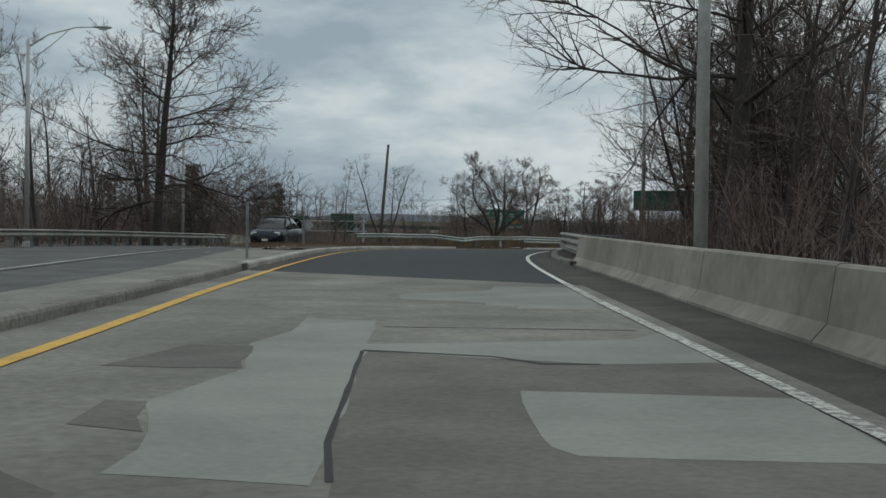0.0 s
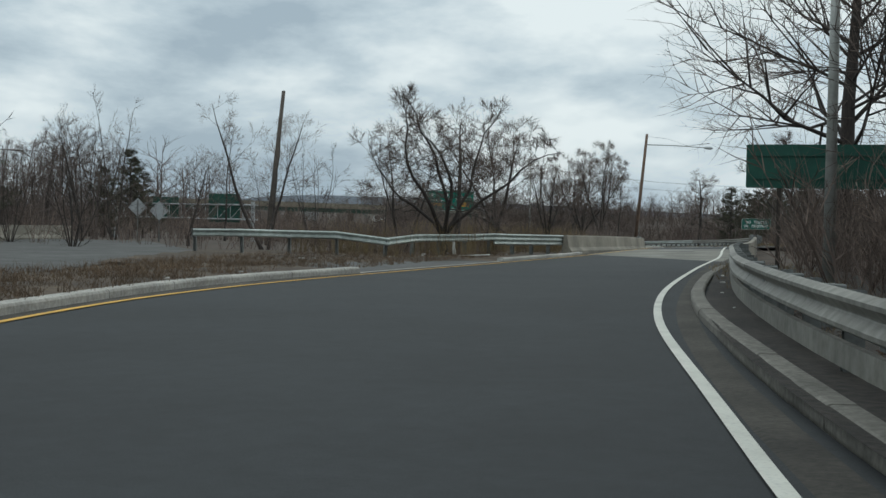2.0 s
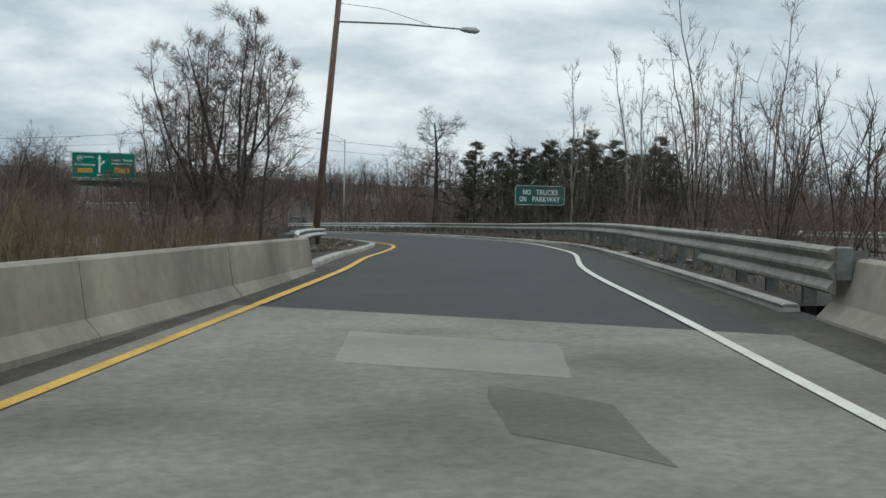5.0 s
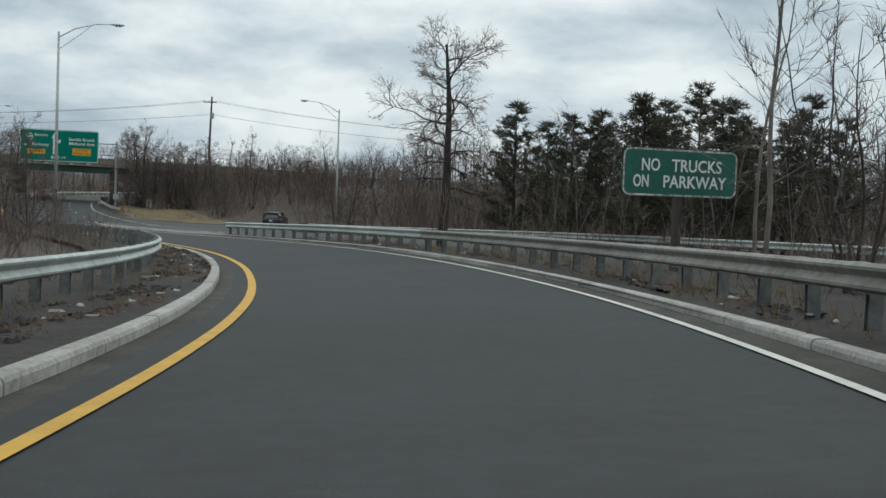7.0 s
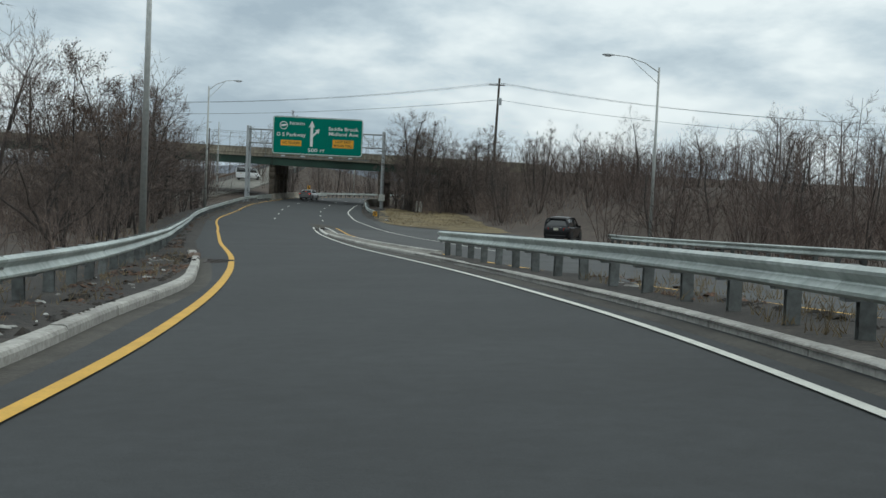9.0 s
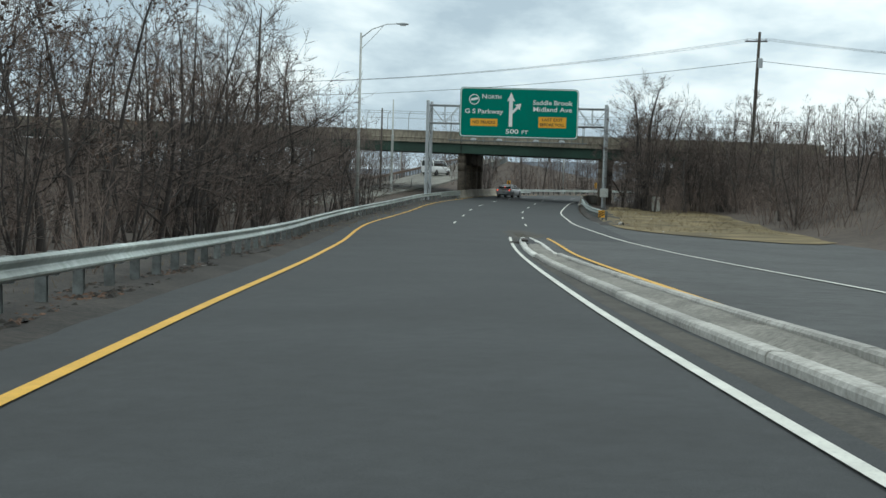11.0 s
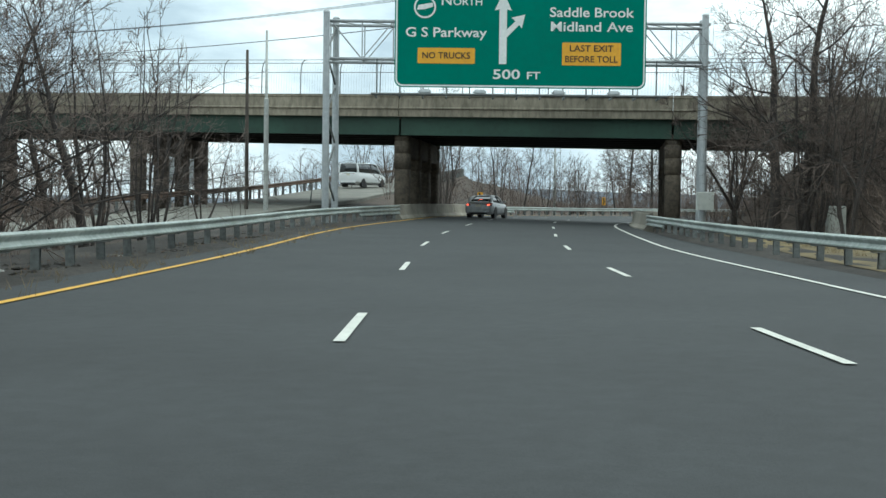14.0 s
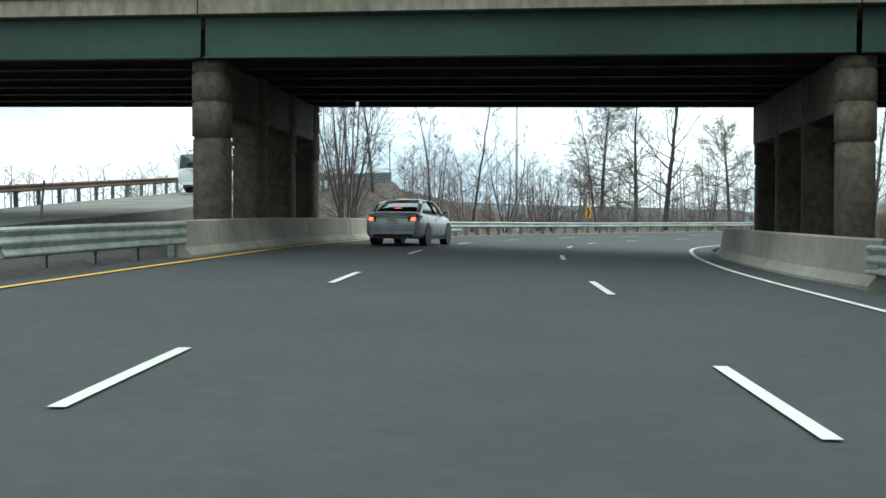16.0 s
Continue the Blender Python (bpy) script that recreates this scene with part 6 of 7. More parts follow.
thicket(1, [(14, 82, 5.0, 7.5, 1.6, 3.2), (34, 84, 5.0, 7.0, 1.2, 2.4), (40, 90, 7, 14, 2.0, 4.0), (16, 90, 7.5, 16, 2.8, 5.0), (30, 100, 16, 28, 4.0, 7.0), (80, 116, 5.2, 9, 1.2, 2.4), (116, 150, 5.4, 9, 0.9, 1.8), (148, 186, 5.6, 8.5, 0.9, 1.7)], M["brush"], "brush", "dense brown leafless brush behind the guardrail", 1.6)
thicket(2, [
    (86, 150, 9, 17, 2.8, 5.2), (140, 200, 21, 34, 2.5, 5.0), (250, 292, 46, 60, 3.0, 5.0), (180, 226, 17.5, 20.5, 1.6, 3.0), (140, 172, 9, 15, 1.6, 3.0),
    (340, 347, 13, 28, 1.8, 3.6), (324, 345, 13.5, 28, 1.6, 3.4), (277, 330, 19, 30, 2.0, 4.0), (343, 351, 9.6, 24, 1.0, 2.6), (346, 352, 9.3, 14, 0.8, 1.6), (362, 374, 9.0, 20, 1.0, 1.8),
], M["brush"], "brush", "tangled brown winter brush on the banks", 1.5)
thicket(9, [(92, 150, 13, 26, 4.4, 7.4), (196, 258, 19.5, 30, 2.2, 4.6), (205, 262, 30, 50, 3.6, 6.2), (258, 345, 27, 42, 2.8, 5.0)], M["bramble"], "brush", "dark reddish-brown brush banked beyond the side road", 1.15)
thicket(6, [
    (215, 252, -17, -7.0, 1.4, 3.0), (250, 290, -18, -9.2, 1.8, 3.8), (286, 324, -15, -10.6, 1.4, 2.8), (222, 284, -34, -18, 2.8, 5.0), (226, 284, -19, -9.5, 2.2, 4.0), (256, 330, -21, -11, 2.8, 4.8),
    (128, 218, -16, -6.4, 1.0, 2.2), (130, 230, -45, -16, 2.0, 3.6),
], M["brush"], "brush", "leafless scrub beyond the inner guardrail", 2.2)
thicket(3, [
    (30, 74, -34, -23.0, 1.8, 4.0), (74, 96, -48, -32, 2.0, 4.4), (40, 115, -66, -46, 3.0, 6.0), (40, 74, -46, -30, 3.0, 6.0), (95, 132, -45, -22, 1.6, 3.2),
    (372, 398, -13, -9.4, 1.6, 3.6), (385, 450, -26, -10, 1.8, 4.2), (425, 480, -40, 40, 1.6, 3.0), (374, 425, 11, 30, 1.6, 3.2),
], M["brush"], "brush", "leafless thicket beyond the roadway", 2.4)
thicket(8, [(58, 75, 5.2, 7.4, 1.8, 3.2), (52, 72, 4.9, 6.2, 2.2, 3.9)], M["brush"], "brush", "tangled brush in front of the sign posts", 0.7)
thicket(7, [(90, 128, -19, -8.2, 1.2, 2.4)], M["brush"], "brush", "brown scrub among the weeds", 1.2)
thicket(4, [(88, 130, -15, -7.2, 0.9, 1.9), (104, 128, -9, -6.4, 0.6, 1.5), (128, 150, -9, -6.2, 0.5, 1.2)], M["blade"], "reeds", "tall dry tan weeds below the rail", 0.38, (0.5, 0.8), lay=(0.02, 0.25), sides=3, twigs=1, fat=2.0)
thicket(5, [(140, 180, 6.8, 12, 2.4, 5.0), (172, 198, 8, 13, 2.2, 4.0), (290, 345, 16.5, 30, 2.0, 3.6), (224, 340, -16, -10.4, 2.5, 5.0)], M["pale_twig"], "saplings", "thin pale saplings among the brush", 2.6, (0.45, 0.7), stems=2, lay=(0.02, 0.2), sides=6, twigs=4, fat=1.0)

FAR_SHAPES = [tree_shape(90 + k, low=0.22 + 0.04 * k) for k in range(6)]
rf = random.Random(9)
far_spots = []
for x0, x1, y0, y1, count, lo, hi in (
    (-80, -38, 95, 160, 70, 5.0, 8.0), (-46, -24, 122, 160, 40, 6.5, 9.0),
    (-150, -60, 90, 230, 240, 7, 11), (-170, -75, 230, 420, 240, 8, 12), (-90, -45, 120, 300, 150, 5, 8),
    (45, 120, 0, 150, 170, 9, 14), (50, 130, 150, 300, 250, 7, 11), (38, 120, 300, 420, 240, 5, 9),
    (-120, 120, 480, 620, 330, 7, 12), (-260, -120, 380, 620, 140, 8, 13), (-70, -45, 300, 345, 50, 5, 8),
):
    far_spots += [(rf.uniform(x0, x1), rf.uniform(y0, y1), rf.uniform(lo, hi)) for _ in range(count)]
sown("far_woods", FAR_SHAPES, far_spots, M["woods"], "distant leafless woods in brown-grey haze", "woods", 9, (0.9, 1.4))
# low hills on the horizon
hill = Shape()
hx = np.linspace(-2200, 1400, 60)
hz = 6 + 16 * np.exp(-((hx + 330) / 190) ** 2) + 12 * np.exp(-((hx + 80) / 200) ** 2) + 2 * np.sin(hx * 0.011)
for k, x in enumerate(hx):
    hill.v += [(float(x), 2150.0, -20.0), (float(x), 2250.0 + 40 * math.sin(k), float(hz[k]))]
hill.f = [(2 * k, 2 * k + 2, 2 * k + 3, 2 * k + 1) for k in range(len(hx) - 1)]
tagged(part("backdrop", hill, M["far_hill"], smooth=True), "low blue-grey wooded hills on the horizon", "hills", kind="structure")


# ---- dry grass, litter ----
def tufts(seed, zones, name, label, lo=0.08, hi=0.28, blade="blade"):
    rnd = random.Random(seed)
    sh = Shape()
    for s0, s1, u0, u1, count, h0 in zones:
        for _ in range(count):
            s, u = rnd.uniform(s0, s1), rnd.uniform(u0, u1)
            p = P(s, u, h0)
            for _ in range(5):
                d = Vector((rnd.gauss(0, 0.5), rnd.gauss(0, 0.5), 1)).normalized()
                o = p + Vector((rnd.gauss(0, 0.05), rnd.gauss(0, 0.05), -0.02))
                sh.spike(o, o + d * rnd.uniform(lo, hi), 0.007)
    return tagged(part(name, sh, M[blade]), label, "grass", kind="stuff")


tufts(2, [(48, 72, -10.4, -7.1, 1300, 0.16), (46, 73, -12, -8, 700, 0.16), (73, 100, -14, -6.6, 1400, 0.06)], "dry_grass", "dull brown tufts of dead grass", blade="sod_blade")
tufts(1, [(292, 340, 9.3, 18, 1100, 0.03), (128, 220, -7.3, -3.9, 700, 0.12), (116, 205, 3.9, 6.4, 800, 0.13), (34, 80, 3.0, 5.6, 500, 0.12), (222, 340, -9.5, -6.0, 700, 0.0)], "dry_grass", "tufts of dry winter grass")
def debris(seed, zones, material, name, label, lo=0.03, hi=0.09):
    """Dead leaves, clods and grit lying loose; zones: s0, s1, rows of u at both ends, count, height."""
    rnd = random.Random(seed)
    sh = Shape()
    for s0, s1, ua, ub, wide, count, h0 in zones:
        hubs = [(rnd.uniform(s0, s1), rnd.gauss(0, wide)) for _ in range(max(3, count // 14))]
        for _ in range(count):
            a, b = rnd.choice(hubs)
            s = min(max(a + rnd.gauss(0, 0.6), s0), s1)
            u = ua + (ub - ua) * (s - s0) / (s1 - s0) + max(-wide * 1.3, min(wide * 1.3, b + rnd.gauss(0, 0.12)))
            c = P(s, u, h0)
            k = rnd.uniform(lo, hi)
            t = rnd.uniform(0, 6.28)
            x = Vector((math.cos(t), math.sin(t), rnd.uniform(-0.35, 0.35))) * k
            y = Vector((-math.sin(t), math.cos(t), rnd.uniform(-0.35, 0.35))) * k * rnd.uniform(0.4, 0.9)
            top = Vector((0, 0, k * rnd.uniform(0.25, 0.6)))
            sh.add([c - x, c - y, c + x, c + y, c + top], [(0, 1, 4), (1, 2, 4), (2, 3, 4), (3, 0, 4)])
    return tagged(part(name, sh, M[material]), label, "debris", kind="stuff")


LEAF_ZONES = [(225, 258, -5.1, -6.0, 0.4, 600, 0.05), (258, 296, -6.2, -8.2, 0.55, 900, 0.05), (296, 335, -8.3, -8.6, 0.5, 600, 0.05), (138, 218, -4.4, -4.3, 0.5, 1300, 0.13), (122, 205, 4.6, 4.6, 0.35, 500, 0.11), (36, 78, 2.9, 4.1, 0.3, 400, 0.12)]
debris(61, LEAF_ZONES, "dead_leaf", "dead_leaves", "withered brown leaves drifted along the verge")
debris(62, LEAF_ZONES, "dirt", "clods", "dark clods and grit along the verge", 0.03, 0.12)
debris(63, [(276.2, 284, 3.0, 2.7, 0.2, 1500, 0.012), (273.2, 276.5, 2.55, 2.6, 0.06, 300, 0.012), (277, 281, 3.6, 3.4, 0.2, 400, 0.012)], "grit", "grit", "sandy grit swept round the tip of the island", 0.006, 0.02)
litter_shapes = []
for k in range(4):
    rnd = random.Random(900 + k)
    sh = Shape()
    n = 6
    ring = [(0.07 * rnd.uniform(0.5, 1.4) * math.cos(2 * math.pi * i / n), 0.035 * rnd.uniform(0.5, 1.4) * math.sin(2 * math.pi * i / n)) for i in range(n)]
    sh.add([(x, y, 0.0) for x, y in ring] + [(x * 0.7, y * 0.7, 0.008 + rnd.random() * 0.018) for x, y in ring], [tuple(range(n, 2 * n))] + [(i, (i + 1) % n, n + (i + 1) % n, n + i) for i in range(n)])
    litter_shapes.append(sh.mesh("litter", M["litter"]))
rl = random.Random(31)
for s0, s1, u0, u1, count, h0 in ((36, 72, -8.6, -7.0, 16, 0.2), (74, 101, -11, -6.5, 16, 0.12), (138, 218, -5.0, -3.8, 84, 0.14), (120, 205, 3.8, 4.6, 30, 0.15), (225, 345, -7.4, -5.2, 80, 0.05), (36, 78, 2.6, 3.6, 14, 0.14), (285, 335, 9, 15, 16, 0.05)):
    for _ in range(count):
        s = rl.uniform(s0, s1)
        u = rl.uniform(u0, u1)
        if s > 225 and u < 0:
            u = float(np.interp(s, [225, 258, 296, 345], [-4.8, -5.3, -7.3, -8.3])) - rl.uniform(0.2, 1.6)
        k = rl.uniform(0.5, 1.7)
        ob = tagged(part("litter", rl.choice(litter_shapes), None, m=Matrix.Translation(P(s, u, h0)) @ pose(0, 0, 0, 0, 0, rl.uniform(0, 360)) @ Matrix.Diagonal((k, k, k, 1))), "scrap of pale litter lying on the verge", "litter", "roadside litter")


# ---- lamp posts and poles ----
def lamp_post(p, high, arm, turn, label, double=False, straight=False):
    """A tapered steel pole with a trussed arm and a lamp head; the arm points along local +x."""
    t = thing("street_lamp", Matrix.Translation(p) @ pose(0, 0, 0, 0, 0, turn), label, "street lamp", "street lamps")
    part("pole", Shape().tube([(0, 0, -0.3), (0, 0, high * 0.5), (0, 0, high)], [0.125, 0.10, 0.07], 12), M["pole"], t, smooth=True)
    part("base", Shape().tube([(0, 0, -0.3), (0, 0, 0.25), (0, 0, 0.28)], [0.20, 0.20, 0.13], 12), M["pole"], t)
    a = [(0, 0, high - 0.35), (arm * 0.3, 0, high + 0.25), (arm * 0.7, 0, high + 0.62), (arm, 0, high + 0.68)]
    part("arm", Shape().tube(a, [0.035, 0.032, 0.028, 0.025], 8), M["pole"], t, smooth=True)
    part("brace", Shape().tube([(0, 0, high - 1.1), (arm * 0.45, 0, high + 0.05), (arm * 0.62, 0, high + 0.55)], [0.022, 0.02, 0.018], 6), M["pole"], t)
    h = Shape()
    sec = [(arm - 0.1, 0.05, 0.04), (arm + 0.1, 0.11, 0.06), (arm + 0.35, 0.16, 0.09), (arm + 0.62, 0.12, 0.07), (arm + 0.75, 0.04, 0.03)]
    n = 10
    for x, w, d in sec:
        h.v += [(x, w * math.cos(2 * math.pi * k / n), high + 0.68 + d * math.sin(2 * math.pi * k / n)) for k in range(n)]
    for i in range(len(sec) - 1):
        h.f += [(i * n + k, i * n + (k + 1) % n, (i + 1) * n + (k + 1) % n, (i + 1) * n + k) for k in range(n)]
    h.f += [tuple(range(n - 1, -1, -1)), tuple((len(sec) - 1) * n + k for k in range(n))]
    head = part("lamp_head", h, M["alu"], t, smooth=True)
    part("lens", Shape().box((arm + 0.15, -0.1, high + 0.56), (arm + 0.55, 0.1, high + 0.62), bev=0.02), M["white_lens"], head)
    return t


lamp_post(P(21.3, 3.55, 0.3), 11.5, 2.6, 120, "tall grey steel lamp post on the barrier")
lamp_post(on_ground(67, 5.2), 11.0, 2.4, 120, "grey steel lamp post among the trees")
lamp_post(on_ground(54, -22.5), 9.6, 3.0, 15, "slim grey lamp post beyond the old carriageway")
lamp_post(on_ground(79, -27.5), 9.0, 2.6, 15, "slim grey lamp post behind the guardrail")
lamp_post(Vector((26.4, 264.4, gz(26.4, 264.4))), 12.05, 3.2, 190, "galvanised lamp post beside the loop road")
lamp_post(P(225.6, -5.95, -0.05), 12.7, 3.2, 12, "galvanised lamp post rising from the brush")
lamp_post(P(302.5, -8.4, -0.05), 12.2, 2.4, 20, "galvanised lamp post behind the guardrail")
lamp_post(P(409, -12.3, -0.1), 9.5, 2.5, 0, "galvanised lamp post beyond the overpass")
lamp_post(Vector((-64, 470, gz(-64, 470))), 9.0, 3.0, 180, "distant lamp post beside the climbing ramp")

# two plain masts near the left columns
for x, y, hh, r, k in ((-26.0, 341.9, 9.9, 0.09, "pole"), (-27.7, 343.4, 9.0, 0.11, "wood_pole")):
    z = gz(x, y)
    t = thing("mast", Matrix.Translation((x, y, z)), "plain grey steel mast behind the guardrail" if k == "pole" else "weathered dark wooden pole behind the guardrail", "pole")
    part("shaft", Shape().tube([(0, 0, -0.3), (0, 0, hh * 0.55), (0, 0, hh)], [r, r * 0.95, r * 0.7], 10), M[k], t, smooth=True)
    if k == "pole":
        part("sleeve", Shape().tube([(0, 0, -0.3), (0, 0, 6.2), (0, 0, 6.25)], [r * 1.5, r * 1.5, r], 10), M[k], t)


def wood_pole(base, top, r, label, wood="wood_pole"):
    t = thing("utility_pole", Matrix.Translation(base), label, "utility pole")
    d = Vector(top) - Vector(base)
    part("shaft", Shape().tube([-d * 0.03, d * 0.5, d], [r, r * 0.87, r * 0.7], 12), M[wood], t, smooth=True)
    return t, d


pc_base = P(154.7, -5.62, -0.1)
pc, d = wood_pole(pc_base, (15.1, 150.5, 8.72), 0.165, "leaning brown wooden lamp pole beside the guardrail", "brown_pole")
tip = Vector((20.1, 149.2, 7.5)) - pc_base
part("arm", Shape().tube([d * 0.91, d.lerp(tip, 0.5) - Vector((0, 0, 0.42)), tip], [0.04, 0.035, 0.03], 8), M["post"], pc)
part("stay", Shape().tube([d * 0.98, d.lerp(tip, 0.35), tip - Vector((1.4, 0, -0.1))], [0.012, 0.012, 0.012], 5), M["post"], pc)
part("lamp_head", Shape().tube([tip - Vector((0.2, 0, 0)), tip, tip + Vector((0.45, 0, -0.03)), tip + Vector((0.6, 0, -0.03))], [0.05, 0.12, 0.14, 0.05], 10), M["alu"], pc)
part("marker", Shape().box((-0.16, -0.32, 0.72), (0.10, -0.28, 1.0)), M["orange"], pc, "orange reflector plate")
wood_pole(on_ground(113.5, -25.5), (-12.1, 121.1, 9.3), 0.17, "leaning bare wooden pole in the scrub")

pe = Vector((10.94, 347.59, 13.32))
peb = Vector((pe.x - 0.3, pe.y, gz(pe.x, pe.y)))
pole_e, d = wood_pole(peb, pe, 0.2, "tall wooden utility pole on the bank")
part("crossarm", Shape().box((-1.1, -0.06, d.z - 1.0), (1.1, 0.06, d.z - 0.86)), M["wood_pole"], pole_e)
part("transformer", Shape().tube([(0.45, 0, d.z - 3.6), (0.45, 0, d.z - 2.7), (0.45, 0, d.z - 2.6)], [0.28, 0.28, 0.18], 12), M["alu"], pole_e, "grey transformer can")
for k in range(3):
    part("insulator", Shape().tube([(-0.9 + 0.9 * k, 0, d.z - 0.86), (-0.9 + 0.9 * k, 0, d.z - 0.62)], [0.05, 0.035], 8), M["alu"], pole_e)
pl, _ = wood_pole(Vector((-78, 372, gz(-78, 372))), (-78, 372, 10.5), 0.18, "wooden utility pole beyond the overpass")
pr, _ = wood_pole(Vector((92, 330, gz(92, 330))), (92, 330, 10.0), 0.18, "wooden utility pole in the far woods")


def cable(a, b, sag, r, label):
    pts = [a.lerp(b, i / 24) - Vector((0, 0, 4 * sag * (i / 24) * (1 - i / 24))) for i in range(25)]
    tagged(part("cable", Shape().tube(pts, [r] * 25, 4), M["wire"]), label, "cable", "overhead cables")


for k in range(3):
    o = Vector((-0.9 + 0.9 * k, 0, 0))
    cable(Vector((-78, 372, 10.2)) + o * 0.5, pe + o + Vector((0, 0, -0.65)), 2.2, 0.016, "thin black overhead cable")
    cable(pe + o + Vector((0, 0, -0.65)), Vector((92, 330, 9.6)) + o * 0.5, 2.4, 0.016, "thin black overhead cable")
cable(Vector((-78, 372, 8.2)), pe + Vector((0, 0, -2.9)), 1.8, 0.03, "thick black telephone cable")
cable(pe + Vector((0, 0, -2.9)), Vector((92, 330, 8.0)), 2.2, 0.03, "thick black telephone cable")

# ---- signs and small roadside things ----
sb = thing("exit_sign", Matrix.Translation((9.5, 74.0, 2.96)) @ pose(0, 0, 0, 0, 0, -14), "dull green sign seen from behind on wooden posts", "road sign")
part("panel", flat(Shape(), rounded(4.2, 1.2, 0.05)), M["sign_back"], sb, m=Matrix.Translation((2.1, 0, 0)))
part("stringer", Shape().box((0.1, -0.05, -0.35), (4.1, -0.01, -0.28)).box((0.1, -0.05, 0.28), (4.1, -0.01, 0.35)), M["sign_back"], sb)
for x in (0.9, 3.3):
    part("post", Shape().box((x - 0.06, 0.02, -3.6), (x + 0.06, 0.14, 0.5)), M["wood_pole"], sb)


def chevron_sign(p, turn):
    t = thing("chevron_sign", Matrix.Translation(p) @ pose(0, 0, 0, 0, 0, turn), "yellow curve sign with a black chevron", "road sign", "curve signs")
    part("plate", flat(Shape(), rounded(0.62, 0.80, 0.05)), M["sign_yellow"], t, m=Matrix.Translation((0, 0, 1.45)))
    part("chevron", flat(Shape(), [(-0.22, 0.34), (0.02, 0.34), (0.24, 0.0), (0.02, -0.34), (-0.22, -0.34), (0.0, 0.0)], -0.012), M["sign_black"], t, m=Matrix.Translation((0, 0, 1.45)))
    part("post", Shape().box((-0.03, 0.01, -0.3), (0.03, 0.07, 1.8)), M["post"], t)


for s, u in ((381.5, -7.2), (410, -7.2)):
    chevron_sign(P(s, u, -0.05), heading(s) - 30)
hz_s = thing("hazard_marker", Matrix.Translation(P(307.6, 8.05, 0.0)) @ pose(0, 0, 0, 0, 0, heading(308)), "striped yellow and black marker at the rail's end", "road sign")
part("plate", flat(Shape(), rounded(0.62, 0.62, 0.03)), M["sign_yellow"], hz_s, m=Matrix.Translation((-0.06, -0.1, 0.48)) @ Matrix.Diagonal((0.72, 1, 0.8, 1)))
for k in range(3):
    o = -0.2 + 0.2 * k
    part("stripe", flat(Shape(), [(-0.29, o - 0.16), (-0.29, o - 0.06), (0.29, o + 0.24 if k < 2 else 0.29), (0.29, o + 0.14)], -0.012), M["sign_black"], hz_s, m=Matrix.Translation((-0.06, -0.1, 0.48)) @ Matrix.Diagonal((0.72, 1, 0.8, 1)))
part("post", Shape().box((-0.05, -0.08, -0.3), (0.05, 0.02, 0.75)), M["post"], hz_s)
# scraps below the damaged rail
plank = thing("board", Matrix.Translation(P(91.1, -7.2, 0.10)) @ pose(0, 0, 0, 0, 3, heading(91) + 142), "pale broken board lying on the verge", "board")
part("board_face", Shape().box((-1.0, -0.05, 0.0), (1.0, 0.05, 0.035), bev=0.008), M["sign_white"], plank)
stub = thing("marker_stub", Matrix.Translation(P(93.4, -8.6, 0.0)) @ pose(0, 0, 0, 4, -5, heading(93)), "short white marker stub in the weeds", "post")
part("shaft", Shape().box((-0.07, -0.03, -0.2), (0.07, 0.03, 0.62), bev=0.01), M["sign_white"], stub)
dia = thing("warning_sign", Matrix.Translation((-21.5, 120.0, gz(-21.5, 120.0))) @ pose(0, 0, 0, 0, 0, 20), "grey back of a diamond warning sign", "road sign")
part("plate", flat(Shape(), [(0, 0.62), (0.62, 0), (0, -0.62), (-0.62, 0)]), M["alu"], dia, m=Matrix.Translation((0, 0, 2.2)))
part("post", Shape().box((-0.04, -0.06, -0.3), (0.04, -0.01, 2.7)), M["post"], dia)
cab = thing("control_cabinet", Matrix.Translation((2.7, 330.8, gz(2.7, 330.8))) @ pose(0, 0, 0, 0, 0, 10), "pale steel control cabinet standing in the grass", "cabinet")
part("body", Shape().box((-0.36, -0.25, -0.1), (0.36, 0.25, 1.42), bev=0.03), M["cabinet"], cab)
part("door", Shape().box((-0.30, -0.27, 0.12), (0.30, -0.255, 1.30)), M["cabinet"], cab)
part("plinth", Shape().box((-0.42, -0.31, -0.2), (0.42, 0.31, 0.06)), M["curb"], cab)
pipe = thing("drain_pipe", Matrix.Translation(P(300, 9.0, 0.05)) @ pose(0, 0, 0, 0, 0, 20), "short concrete drain pipe end in the grass", "pipe")
part("pipe_wall", Shape().tube([(0, -0.3, 0.05), (0, 0.3, 0.06)], [0.12, 0.12], 12, cap=False), M["curb"], pipe)
for s, u in ((51, -8.5), (33.5, -6.6)):
    dl = thing("delineator_post", Matrix.Translation(P(s, u, 0.12)), "slim grey sign post in the median", "post")
    part("shaft", Shape().box((-0.035, -0.02, -0.2), (0.035, 0.02, 1.55)), M["post"], dl)
pst = thing("delineator_post", Matrix.Translation((-27.0, 352.5, gz(-27.0, 352.5))), "slim pale leaning marker post", "post")
part("shaft", Shape().box((-0.03, -0.02, -0.2), (0.03, 0.02, 1.3), pose(0, 0, 0, 0, 6, 0)), M["post"], pst)


